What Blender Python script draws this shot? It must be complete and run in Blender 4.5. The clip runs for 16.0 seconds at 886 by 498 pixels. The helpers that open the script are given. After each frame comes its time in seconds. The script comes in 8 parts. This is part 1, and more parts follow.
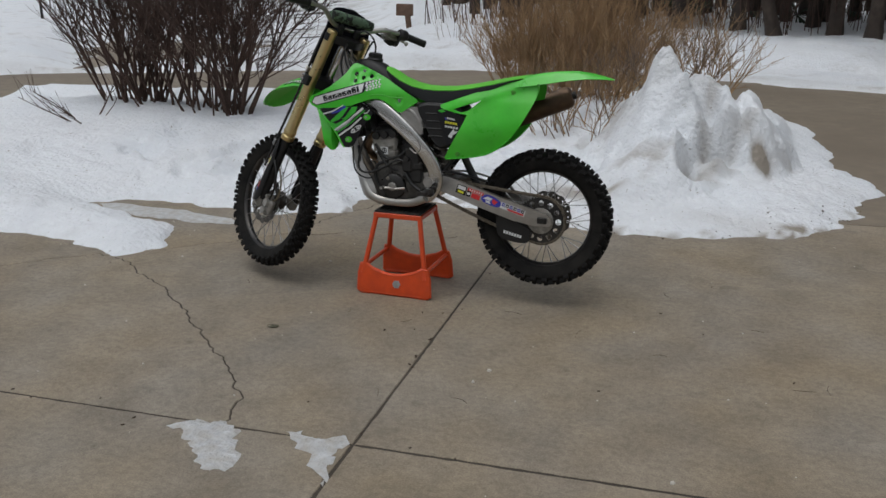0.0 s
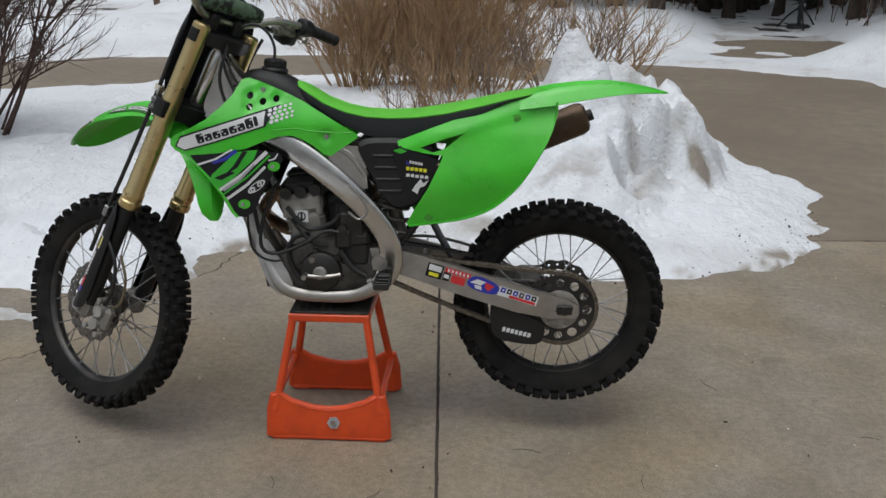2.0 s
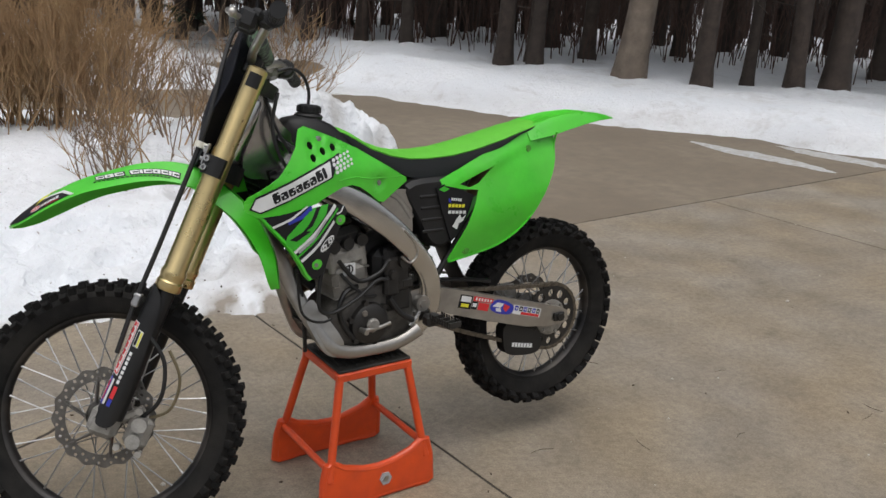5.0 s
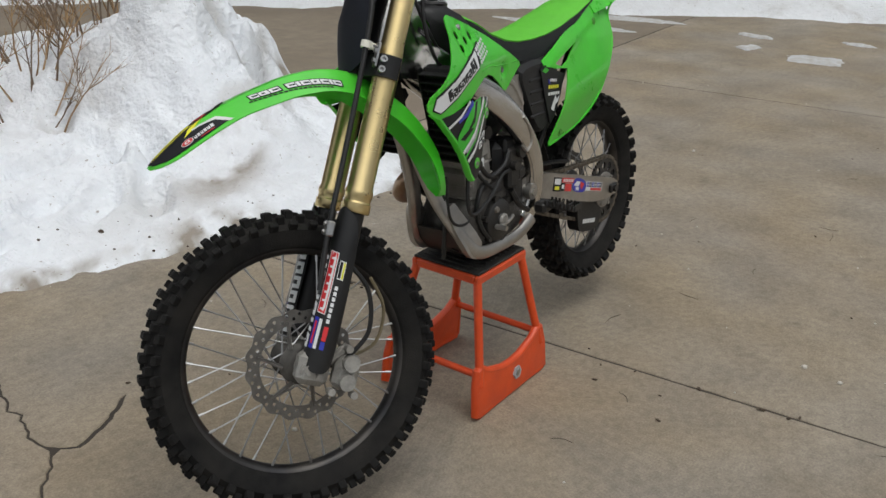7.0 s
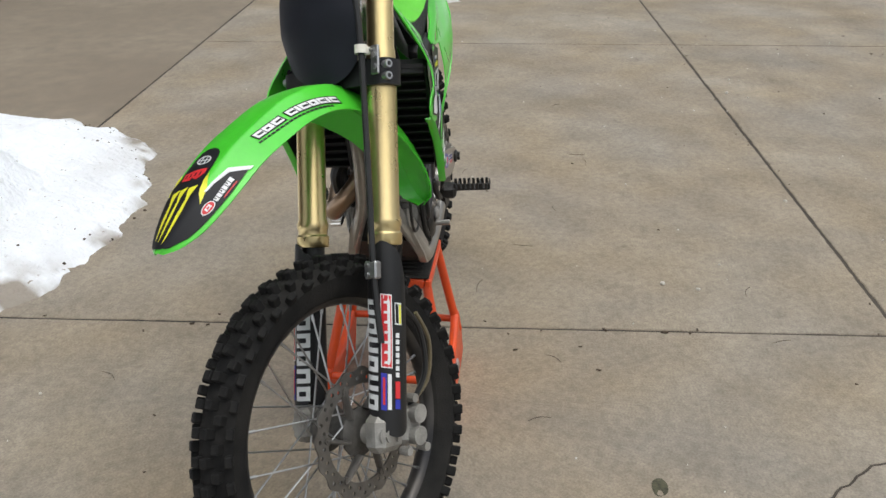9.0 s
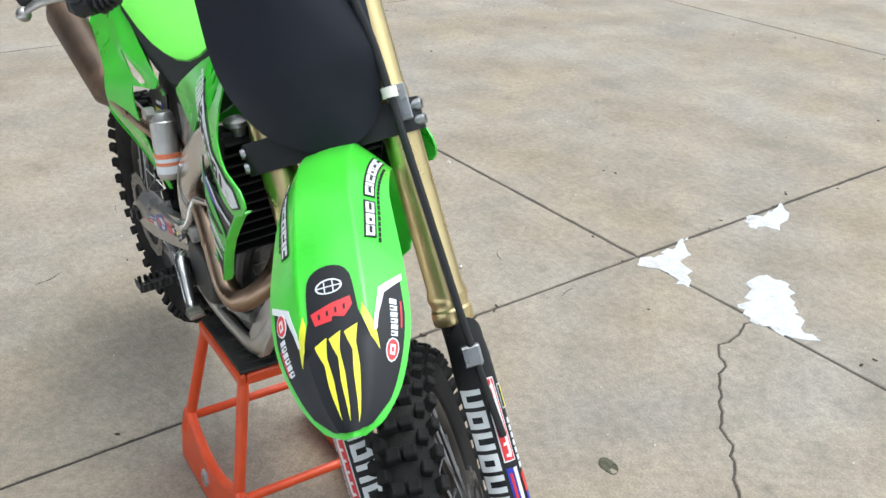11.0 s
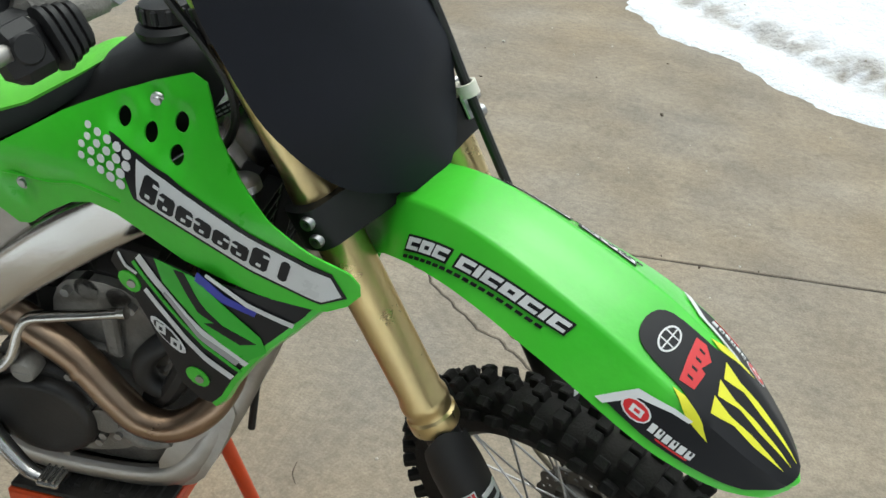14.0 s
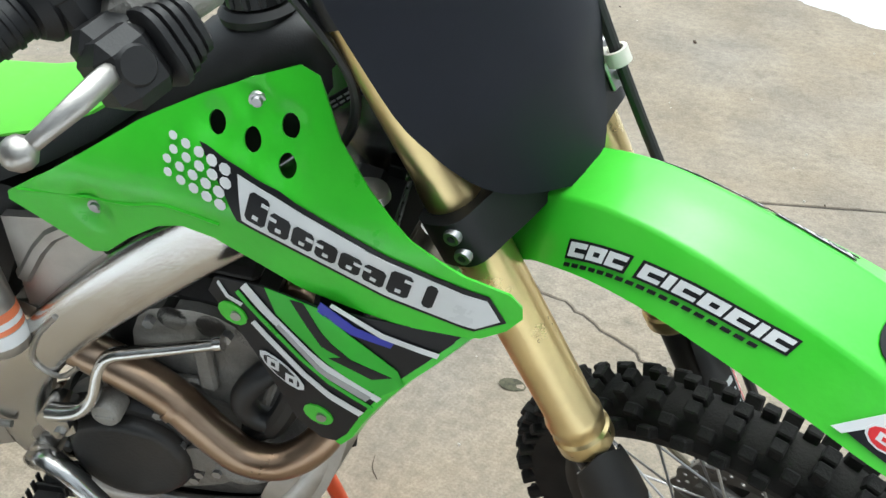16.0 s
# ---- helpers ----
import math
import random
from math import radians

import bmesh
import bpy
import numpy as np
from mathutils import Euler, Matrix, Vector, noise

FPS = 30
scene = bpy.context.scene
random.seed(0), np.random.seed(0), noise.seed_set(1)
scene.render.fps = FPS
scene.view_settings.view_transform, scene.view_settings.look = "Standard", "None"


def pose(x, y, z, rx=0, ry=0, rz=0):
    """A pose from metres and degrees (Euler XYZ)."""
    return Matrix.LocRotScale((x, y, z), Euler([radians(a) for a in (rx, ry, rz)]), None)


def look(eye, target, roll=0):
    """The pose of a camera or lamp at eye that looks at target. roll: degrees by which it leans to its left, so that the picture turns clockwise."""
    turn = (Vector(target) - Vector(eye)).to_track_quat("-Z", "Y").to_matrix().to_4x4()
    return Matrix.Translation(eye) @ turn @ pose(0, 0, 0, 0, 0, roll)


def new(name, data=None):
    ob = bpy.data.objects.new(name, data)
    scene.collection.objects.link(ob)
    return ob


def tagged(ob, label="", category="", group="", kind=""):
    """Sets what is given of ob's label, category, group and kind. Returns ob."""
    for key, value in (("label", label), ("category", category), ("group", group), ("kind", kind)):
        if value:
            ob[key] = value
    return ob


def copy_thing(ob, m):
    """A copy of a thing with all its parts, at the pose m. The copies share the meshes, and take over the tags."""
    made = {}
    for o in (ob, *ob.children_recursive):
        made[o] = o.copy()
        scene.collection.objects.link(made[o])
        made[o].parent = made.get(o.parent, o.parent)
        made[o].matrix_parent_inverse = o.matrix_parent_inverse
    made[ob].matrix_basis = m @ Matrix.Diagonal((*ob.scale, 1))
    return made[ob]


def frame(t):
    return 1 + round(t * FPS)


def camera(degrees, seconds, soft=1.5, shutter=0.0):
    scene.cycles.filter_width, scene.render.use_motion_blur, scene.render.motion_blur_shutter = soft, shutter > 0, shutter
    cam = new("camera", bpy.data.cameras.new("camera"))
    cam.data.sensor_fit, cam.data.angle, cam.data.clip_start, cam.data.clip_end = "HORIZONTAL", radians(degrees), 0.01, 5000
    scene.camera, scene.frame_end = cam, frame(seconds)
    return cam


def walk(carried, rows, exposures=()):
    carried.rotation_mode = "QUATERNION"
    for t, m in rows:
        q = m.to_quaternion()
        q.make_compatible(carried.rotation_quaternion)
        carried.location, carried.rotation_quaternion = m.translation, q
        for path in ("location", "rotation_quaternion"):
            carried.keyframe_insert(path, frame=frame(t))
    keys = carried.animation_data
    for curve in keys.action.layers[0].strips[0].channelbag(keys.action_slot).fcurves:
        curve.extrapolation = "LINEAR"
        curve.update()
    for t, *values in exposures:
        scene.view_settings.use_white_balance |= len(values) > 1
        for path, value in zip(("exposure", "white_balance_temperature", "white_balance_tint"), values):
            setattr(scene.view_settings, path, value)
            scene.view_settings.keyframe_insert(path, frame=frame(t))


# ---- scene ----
cam = camera(52.0, 16.0)
PATH = [
    (0, (1.899, -3.982, 1.632), (1.148, -2.236, 1.012), -0.3),
    (0.5, (1.606, -3.525, 1.577), (0.974, -1.759, 0.883), 0.5),
    (1, (1.306, -3.166, 1.55), (0.805, -1.365, 0.838), 2.2),
    (1.5, (0.96, -2.895, 1.579), (0.585, -1.05, 0.903), 0.3),
    (2, (0.649, -2.64, 1.553), (0.427, -0.771, 0.878), 0.2),
    (2.5, (0.287, -2.541, 1.547), (0.299, -0.654, 0.885), 1.3),
    (3, (-0.011, -2.538, 1.587), (0.195, -0.657, 0.939), 0.8),
    (3.5, (-0.336, -2.529, 1.556), (0.138, -0.695, 0.914), 0.9),
    (3.7, (-0.449, -2.565, 1.566), (0.1, -0.753, 0.923), 1.6),
    (5.8, (-1.502, -2.018, 1.543), (-0.305, -0.544, 0.913), 2.2),
    (6, (-1.569, -1.944, 1.522), (-0.347, -0.503, 0.866), 1.7),
    (6.5, (-1.77, -1.69, 1.493), (-0.468, -0.359, 0.764), 1.2),
    (7, (-1.971, -1.489, 1.475), (-0.541, -0.333, 0.687), 1.2),
    (7.5, (-2.072, -1.244, 1.482), (-0.531, -0.295, 0.632), -0.4),
    (8, (-2.057, -0.976, 1.489), (-0.422, -0.222, 0.618), 0.2),
    (8.5, (-2.11, -0.75, 1.482), (-0.365, -0.266, 0.634), 0.3),
    (9, (-2.164, -0.503, 1.504), (-0.389, -0.208, 0.631), -0.2),
    (9.5, (-2.026, -0.21, 1.488), (-0.234, -0.156, 0.602), -0.0),
    (9.7, (-2.008, -0.121, 1.515), (-0.215, -0.192, 0.63), 0.5),
    (11.8, (-1.429, 0.8, 1.506), (-0.161, -0.386, 0.512), 2.6),
    (12, (-1.381, 0.838, 1.507), (-0.183, -0.402, 0.493), 3.2),
    (12.5, (-1.16, 0.83, 1.464), (-0.186, -0.571, 0.421), 3.0),
    (13, (-0.991, 0.794, 1.484), (-0.204, -0.731, 0.458), 2.4),
    (13.5, (-0.822, 0.868, 1.48), (-0.306, -0.763, 0.445), 4.1),
    (14, (-0.721, 0.904, 1.48), (-0.327, -0.76, 0.443), 5.1),
    (14.5, (-0.651, 0.848, 1.469), (-0.25, -0.806, 0.418), 4.3),
    (15, (-0.623, 0.781, 1.458), (-0.186, -0.831, 0.356), 2.1),
    (15.5, (-0.592, 0.763, 1.448), (-0.176, -0.833, 0.318), 2.1),
    (16, (-0.524, 0.775, 1.446), (-0.164, -0.819, 0.293), 1.1),
]
EXPOSE = [(0, -0.55, 6200, 8), (1, -0.45, 6150, 7), (2, -0.27, 6200, 8), (3, -0.12, 6250, 9), (3.7, -0.02, 6350, 10), (6, -0.02, 6400, 9), (7, -0.12, 6350, 7), (8, 0.05, 6400, 8), (9, 0.30, 6300, 7), (9.7, 0.56, 6200, 7), (12, 1.08, 5650, 2), (13, 0.9, 5700, 1), (14.5, 0.38, 6350, 0), (15, 0.71, 6100, 0), (16, 1.03, 6000, 1)]
walk(cam, [(t, look(eye, target, roll)) for t, eye, target, roll in PATH], EXPOSE)

# ---- light ----
SUN_EL, SUN_AZ = 76.0, 200.0
world = bpy.data.worlds.new("overcast")
scene.world = world
world.use_nodes = True
wn, wl = world.node_tree.nodes, world.node_tree.links
wn.clear()
w_out = wn.new("ShaderNodeOutputWorld")
w_bg = wn.new("ShaderNodeBackground")
w_sky = wn.new("ShaderNodeTexSky")
w_sky.sky_type = "NISHITA"
w_sky.sun_disc = False
w_sky.sun_elevation, w_sky.sun_rotation = radians(SUN_EL), radians(SUN_AZ)
w_sky.air_density, w_sky.dust_density, w_sky.ozone_density = 1.0, 6.0, 1.0
w_hsv = wn.new("ShaderNodeHueSaturation")
w_hsv.inputs["Saturation"].default_value = 0.25
wl.new(w_sky.outputs[0], w_hsv.inputs["Color"])
wl.new(w_hsv.outputs[0], w_bg.inputs[0])
w_bg.inputs[1].default_value = 0.125
wl.new(w_bg.outputs[0], w_out.inputs[0])
sun = new("sun", bpy.data.lights.new("sun", "SUN"))
sun.data.energy, sun.data.angle, sun.data.color = 0.9, radians(85), (1.0, 0.97, 0.93)
sun.matrix_world = look((0, 0, 0), (-math.sin(radians(SUN_AZ)) * math.cos(radians(SUN_EL)), -math.cos(radians(SUN_AZ)) * math.cos(radians(SUN_EL)), -math.sin(radians(SUN_EL))))


# ---- materials ----
def mat(name, color, rough=0.5, metal=0.0, vary=0.12, scale=8.0, bump=0.0, bscale=200.0, color2=None, big=None, coat=0.0, rvary=0.1, spec=0.5, objrand=0.0, thresh=(0.35, 0.7)):
    """A node material: a base colour broken by noise at two scales, rough spots and fine relief."""
    m = bpy.data.materials.new(name)
    m.use_nodes = True
    n, k = m.node_tree.nodes, m.node_tree.links
    b = n["Principled BSDF"]
    co = n.new("ShaderNodeTexCoord")
    c2 = color2 or tuple(max(0.0, c * (1 - 2.2 * vary)) for c in color)
    n1 = n.new("ShaderNodeTexNoise")
    n1.inputs["Scale"].default_value, n1.inputs["Detail"].default_value, n1.inputs["Roughness"].default_value = scale, 6, 0.62
    k.new(co.outputs["Object"], n1.inputs["Vector"])
    ramp = n.new("ShaderNodeValToRGB")
    ramp.color_ramp.elements[0].position, ramp.color_ramp.elements[1].position = thresh
    ramp.color_ramp.elements[0].color, ramp.color_ramp.elements[1].color = (*c2, 1), (*color, 1)
    k.new(n1.outputs[0], ramp.inputs[0])
    last = ramp.outputs[0]
    if big:
        n2 = n.new("ShaderNodeTexNoise")
        n2.inputs["Scale"].default_value, n2.inputs["Detail"].default_value = big[0], 4
        k.new(co.outputs["Object"], n2.inputs["Vector"])
        r2 = n.new("ShaderNodeValToRGB")
        r2.color_ramp.elements[0].position, r2.color_ramp.elements[1].position = 0.38, 0.68
        k.new(n2.outputs[0], r2.inputs[0])
        mix = n.new("ShaderNodeMix")
        mix.data_type = "RGBA"
        mix.inputs["B"].default_value = (*big[1], 1)
        mul = n.new("ShaderNodeMath")
        mul.operation = "MULTIPLY"
        mul.inputs[1].default_value = big[2]
        k.new(r2.outputs[0], mul.inputs[0])
        k.new(mul.outputs[0], mix.inputs["Factor"])
        k.new(last, mix.inputs["A"])
        last = mix.outputs["Result"]
    if objrand:
        info = n.new("ShaderNodeObjectInfo")
        hs = n.new("ShaderNodeHueSaturation")
        mp = n.new("ShaderNodeMapRange")
        mp.inputs["To Min"].default_value, mp.inputs["To Max"].default_value = 1 - objrand, 1 + objrand
        k.new(info.outputs["Random"], mp.inputs["Value"])
        k.new(mp.outputs[0], hs.inputs["Value"])
        k.new(last, hs.inputs["Color"])
        last = hs.outputs[0]
    k.new(last, b.inputs["Base Color"])
    rr = n.new("ShaderNodeMapRange")
    rr.inputs["To Min"].default_value, rr.inputs["To Max"].default_value = max(0.02, rough - rvary), min(1, rough + rvary)
    k.new(n1.outputs[0], rr.inputs["Value"])
    k.new(rr.outputs[0], b.inputs["Roughness"])
    b.inputs["Metallic"].default_value = metal
    b.inputs["Coat Weight"].default_value = coat
    b.inputs["Specular IOR Level"].default_value = spec
    if bump:
        n3 = n.new("ShaderNodeTexNoise")
        n3.inputs["Scale"].default_value, n3.inputs["Detail"].default_value = bscale, 5
        k.new(co.outputs["Object"], n3.inputs["Vector"])
        bp = n.new("ShaderNodeBump")
        bp.inputs["Strength"].default_value, bp.inputs["Distance"].default_value = bump, 0.01
        k.new(n3.outputs[0], bp.inputs["Height"])
        k.new(bp.outputs[0], b.inputs["Normal"])
    return m


M_GREEN = mat("green plastic", (0.070, 0.62, 0.024), 0.32, vary=0.10, scale=9, bump=0.05, bscale=90, coat=0.25, big=(4, (0.11, 0.57, 0.05), 0.7), rvary=0.16)
M_GREEN_D = mat("dusty green plastic inside", (0.07, 0.40, 0.03), 0.6, vary=0.15, scale=20, big=(9, (0.14, 0.20, 0.06), 0.6))
M_SEATG = mat("green seat vinyl", (0.13, 0.56, 0.035), 0.62, vary=0.06, scale=30, bump=0.25, bscale=900)
M_SEATB = mat("black gripper seat vinyl", (0.013, 0.016, 0.018), 0.72, vary=0.15, scale=40, bump=0.3, bscale=900)
M_BLACK = mat("black plastic", (0.010, 0.010, 0.011), 0.5, vary=0.2, scale=25, bump=0.06, bscale=500, big=(7, (0.028, 0.026, 0.023), 0.3), spec=0.4)
M_CLOTH = mat("black number plate plastic", (0.0095, 0.0110, 0.0175), 0.62, vary=0.14, scale=10, bump=0.05, bscale=700, spec=0.28)
M_RUBBER = mat("tyre rubber", (0.0125, 0.0122, 0.0122), 0.85, vary=0.25, scale=35, bump=0.2, bscale=260, big=(9, (0.034, 0.031, 0.027), 0.5), spec=0.2)
M_GOLD = mat("gold anodised aluminium", (0.74, 0.58, 0.28), 0.3, 0.95, vary=0.06, scale=20, bump=0.03, bscale=400, big=(9, (0.55, 0.44, 0.24), 0.5))
M_ALU = mat("worn aluminium", (0.50, 0.485, 0.46), 0.36, 0.9, vary=0.14, scale=16, bump=0.06, bscale=300, big=(7, (0.40, 0.37, 0.33), 0.6))
M_POL = mat("polished aluminium", (0.66, 0.65, 0.63), 0.22, 1.0, vary=0.10, scale=9, bump=0.03, bscale=250, big=(6, (0.60, 0.57, 0.53), 0.5))
M_CAST = mat("cast engine alloy", (0.47, 0.455, 0.42), 0.5, 0.35, vary=0.25, scale=26, bump=0.25, bscale=300, big=(13, (0.11, 0.092, 0.073), 0.78))
M_CASE = mat("oily grey crankcase", (0.16, 0.152, 0.138), 0.5, 0.4, vary=0.3, scale=24, bump=0.25, bscale=300, big=(9, (0.035, 0.03, 0.026), 0.9))
M_CASTD = mat("black coated engine cover", (0.015, 0.0145, 0.014), 0.45, 0.15, vary=0.2, scale=18, bump=0.1, bscale=300, big=(8, (0.055, 0.048, 0.042), 0.45))
M_STEEL = mat("bright steel", (0.45, 0.45, 0.45), 0.4, 1.0, vary=0.1, scale=40)
M_DISC = mat("brake disc steel", (0.20, 0.19, 0.175), 0.42, 0.7, vary=0.2, scale=30, big=(11, (0.12, 0.105, 0.09), 0.6))
M_CHAIN = mat("oily chain steel", (0.22, 0.19, 0.15), 0.5, 0.8, vary=0.25, scale=60)
M_BRONZE = mat("heat-tinted titanium pipe", (0.33, 0.22, 0.14), 0.3, 0.95, vary=0.1, scale=12, big=(6, (0.45, 0.36, 0.28), 0.7))
M_RUST = mat("dirty brown silencer", (0.20, 0.125, 0.075), 0.5, 0.6, vary=0.25, scale=18, bump=0.1, bscale=200, big=(8, (0.07, 0.05, 0.04), 0.7))
M_ORANGE = mat("orange powder-coated steel", (0.76, 0.082, 0.012), 0.4, vary=0.08, scale=12, bump=0.06, bscale=300, coat=0.1, big=(16, (0.50, 0.05, 0.015), 0.45))
M_PAD = mat("black ribbed rubber mat", (0.018, 0.017, 0.016), 0.72, vary=0.2, scale=40, bump=0.2, bscale=200, big=(12, (0.09, 0.08, 0.065), 0.45))
M_WHITE = mat("white decal", (0.72, 0.73, 0.73), 0.3, vary=0.04, scale=20)
M_INK = mat("black decal", (0.011, 0.011, 0.013), 0.42, vary=0.08, scale=20, spec=0.3)
M_BLUE = mat("blue decal", (0.03, 0.04, 0.38), 0.3, vary=0.05, scale=20)
M_RED = mat("red decal", (0.62, 0.03, 0.035), 0.3, vary=0.05, scale=20)
M_YELL = mat("yellow decal", (0.78, 0.76, 0.04), 0.3, vary=0.05, scale=20)
M_SILV = mat("silver grey decal", (0.38, 0.38, 0.39), 0.3, vary=0.05, scale=20)
M_DGREEN = mat("green decal", (0.05, 0.46, 0.03), 0.3, vary=0.05, scale=20)
M_ORDEC = mat("orange red stripe", (0.75, 0.20, 0.08), 0.4, vary=0.05, scale=20)
M_IVORY = mat("ivory plastic guide", (0.74, 0.72, 0.62), 0.45, vary=0.05, scale=20)
M_HOSE = mat("black rubber hose", (0.012, 0.012, 0.012), 0.5, vary=0.1, scale=30)
M_OLIVE = mat("clear brown hose", (0.16, 0.13, 0.075), 0.35, vary=0.1, scale=30)
M_CAMO = mat("dark green patterned pad", (0.10, 0.16, 0.10), 0.7, vary=0.35, scale=38, color2=(0.012, 0.016, 0.013), thresh=(0.47, 0.53))
M_CONC = mat("concrete", (0.345, 0.287, 0.212), 0.86, vary=0.12, scale=9, bump=0.32, bscale=90, big=(0.9, (0.228, 0.184, 0.132), 0.75), objrand=0.03, thresh=(0.25, 0.75))
for m_ in (M_CONC,):
    n_, k_ = m_.node_tree.nodes, m_.node_tree.links
    bs_ = n_["Principled BSDF"]
    src_ = bs_.inputs["Base Color"].links[0].from_socket
    for sc_, lo_, hi_, p0_, p1_ in ((150.0, 0.74, 1.10, 0.30, 0.68), (38.0, 0.82, 1.08, 0.32, 0.62), (2.6, 0.84, 1.10, 0.34, 0.66), (0.85, 0.87, 1.10, 0.36, 0.64), (5.5, 1.0, 0.70, 0.62, 0.76)):
        t_ = n_.new("ShaderNodeTexNoise")
        t_.inputs["Scale"].default_value, t_.inputs["Detail"].default_value, t_.inputs["Roughness"].default_value = sc_, 5, 0.6
        k_.new(n_["Texture Coordinate"].outputs["Object"], t_.inputs["Vector"])
        r_ = n_.new("ShaderNodeMapRange")
        r_.inputs["From Min"].default_value, r_.inputs["From Max"].default_value = p0_, p1_
        r_.inputs["To Min"].default_value, r_.inputs["To Max"].default_value = lo_, hi_
        k_.new(t_.outputs[0], r_.inputs["Value"])
        h_ = n_.new("ShaderNodeHueSaturation")
        k_.new(r_.outputs[0], h_.inputs["Value"])
        if sc_ == 2.6:
            # patches browner and greyer than the rest
            w_ = n_.new("ShaderNodeTexNoise")
            w_.inputs["Scale"].default_value, w_.inputs["Detail"].default_value = 1.5, 6
            k_.new(n_["Texture Coordinate"].outputs["Object"], w_.inputs["Vector"])
            s_ = n_.new("ShaderNodeMapRange")
            s_.inputs["From Min"].default_value, s_.inputs["From Max"].default_value = 0.34, 0.66
            s_.inputs["To Min"].default_value, s_.inputs["To Max"].default_value = 0.74, 1.12
            k_.new(w_.outputs[0], s_.inputs["Value"])
            k_.new(s_.outputs[0], h_.inputs["Saturation"])
        k_.new(src_, h_.inputs["Color"])
        src_ = h_.outputs[0]
    k_.new(src_, bs_.inputs["Base Color"])
M_SOIL = mat("dark joint dirt", (0.03, 0.024, 0.019), 0.95, vary=0.2, scale=15, bump=0.3, bscale=80, big=(0.3, (0.10, 0.08, 0.06), 0.5))
M_PAVE = mat("darker brown pavement", (0.262, 0.216, 0.162), 0.74, vary=0.14, scale=7, bump=0.28, bscale=80, big=(0.7, (0.165, 0.132, 0.097), 0.8))
M_TRUNK = mat("conifer bark", (0.078, 0.058, 0.046), 0.95, vary=0.25, scale=6, bump=0.9, bscale=28, big=(2.0, (0.045, 0.035, 0.03), 0.8), objrand=0.25)
M_PALE = mat("pale bare bark", (0.26, 0.21, 0.165), 0.95, vary=0.2, scale=6, bump=0.8, bscale=26, big=(2.0, (0.14, 0.11, 0.085), 0.7))
M_TWIGD = mat("dark red-brown twigs", (0.105, 0.062, 0.047), 0.9, vary=0.2, scale=9, big=(3, (0.055, 0.034, 0.028), 0.6))
M_TWIGT = mat("tan dry twigs", (0.46, 0.30, 0.155), 0.9, vary=0.2, scale=8, big=(3, (0.27, 0.165, 0.09), 0.6))
M_TWIGG = mat("grey-brown twigs", (0.28, 0.20, 0.14), 0.9, vary=0.2, scale=8, big=(3, (0.12, 0.085, 0.06), 0.6))
M_NEEDLE = mat("conifer needles", (0.032, 0.055, 0.028), 0.8, vary=0.2, scale=5)
M_POST = mat("black painted metal", (0.02, 0.02, 0.022), 0.5, vary=0.15, scale=20)
M_WOODB = mat("weathered brown board", (0.17, 0.105, 0.07), 0.85, vary=0.2, scale=10)
M_PINK = mat("pink marking paint", (0.75, 0.25, 0.28), 0.9, vary=0.2, scale=25)
M_LEAF = mat("dry leaf litter", (0.075, 0.05, 0.032), 0.9, vary=0.2, scale=20)
M_STONE = mat("pale gravel", (0.62, 0.58, 0.52), 0.9, vary=0.1, scale=20)


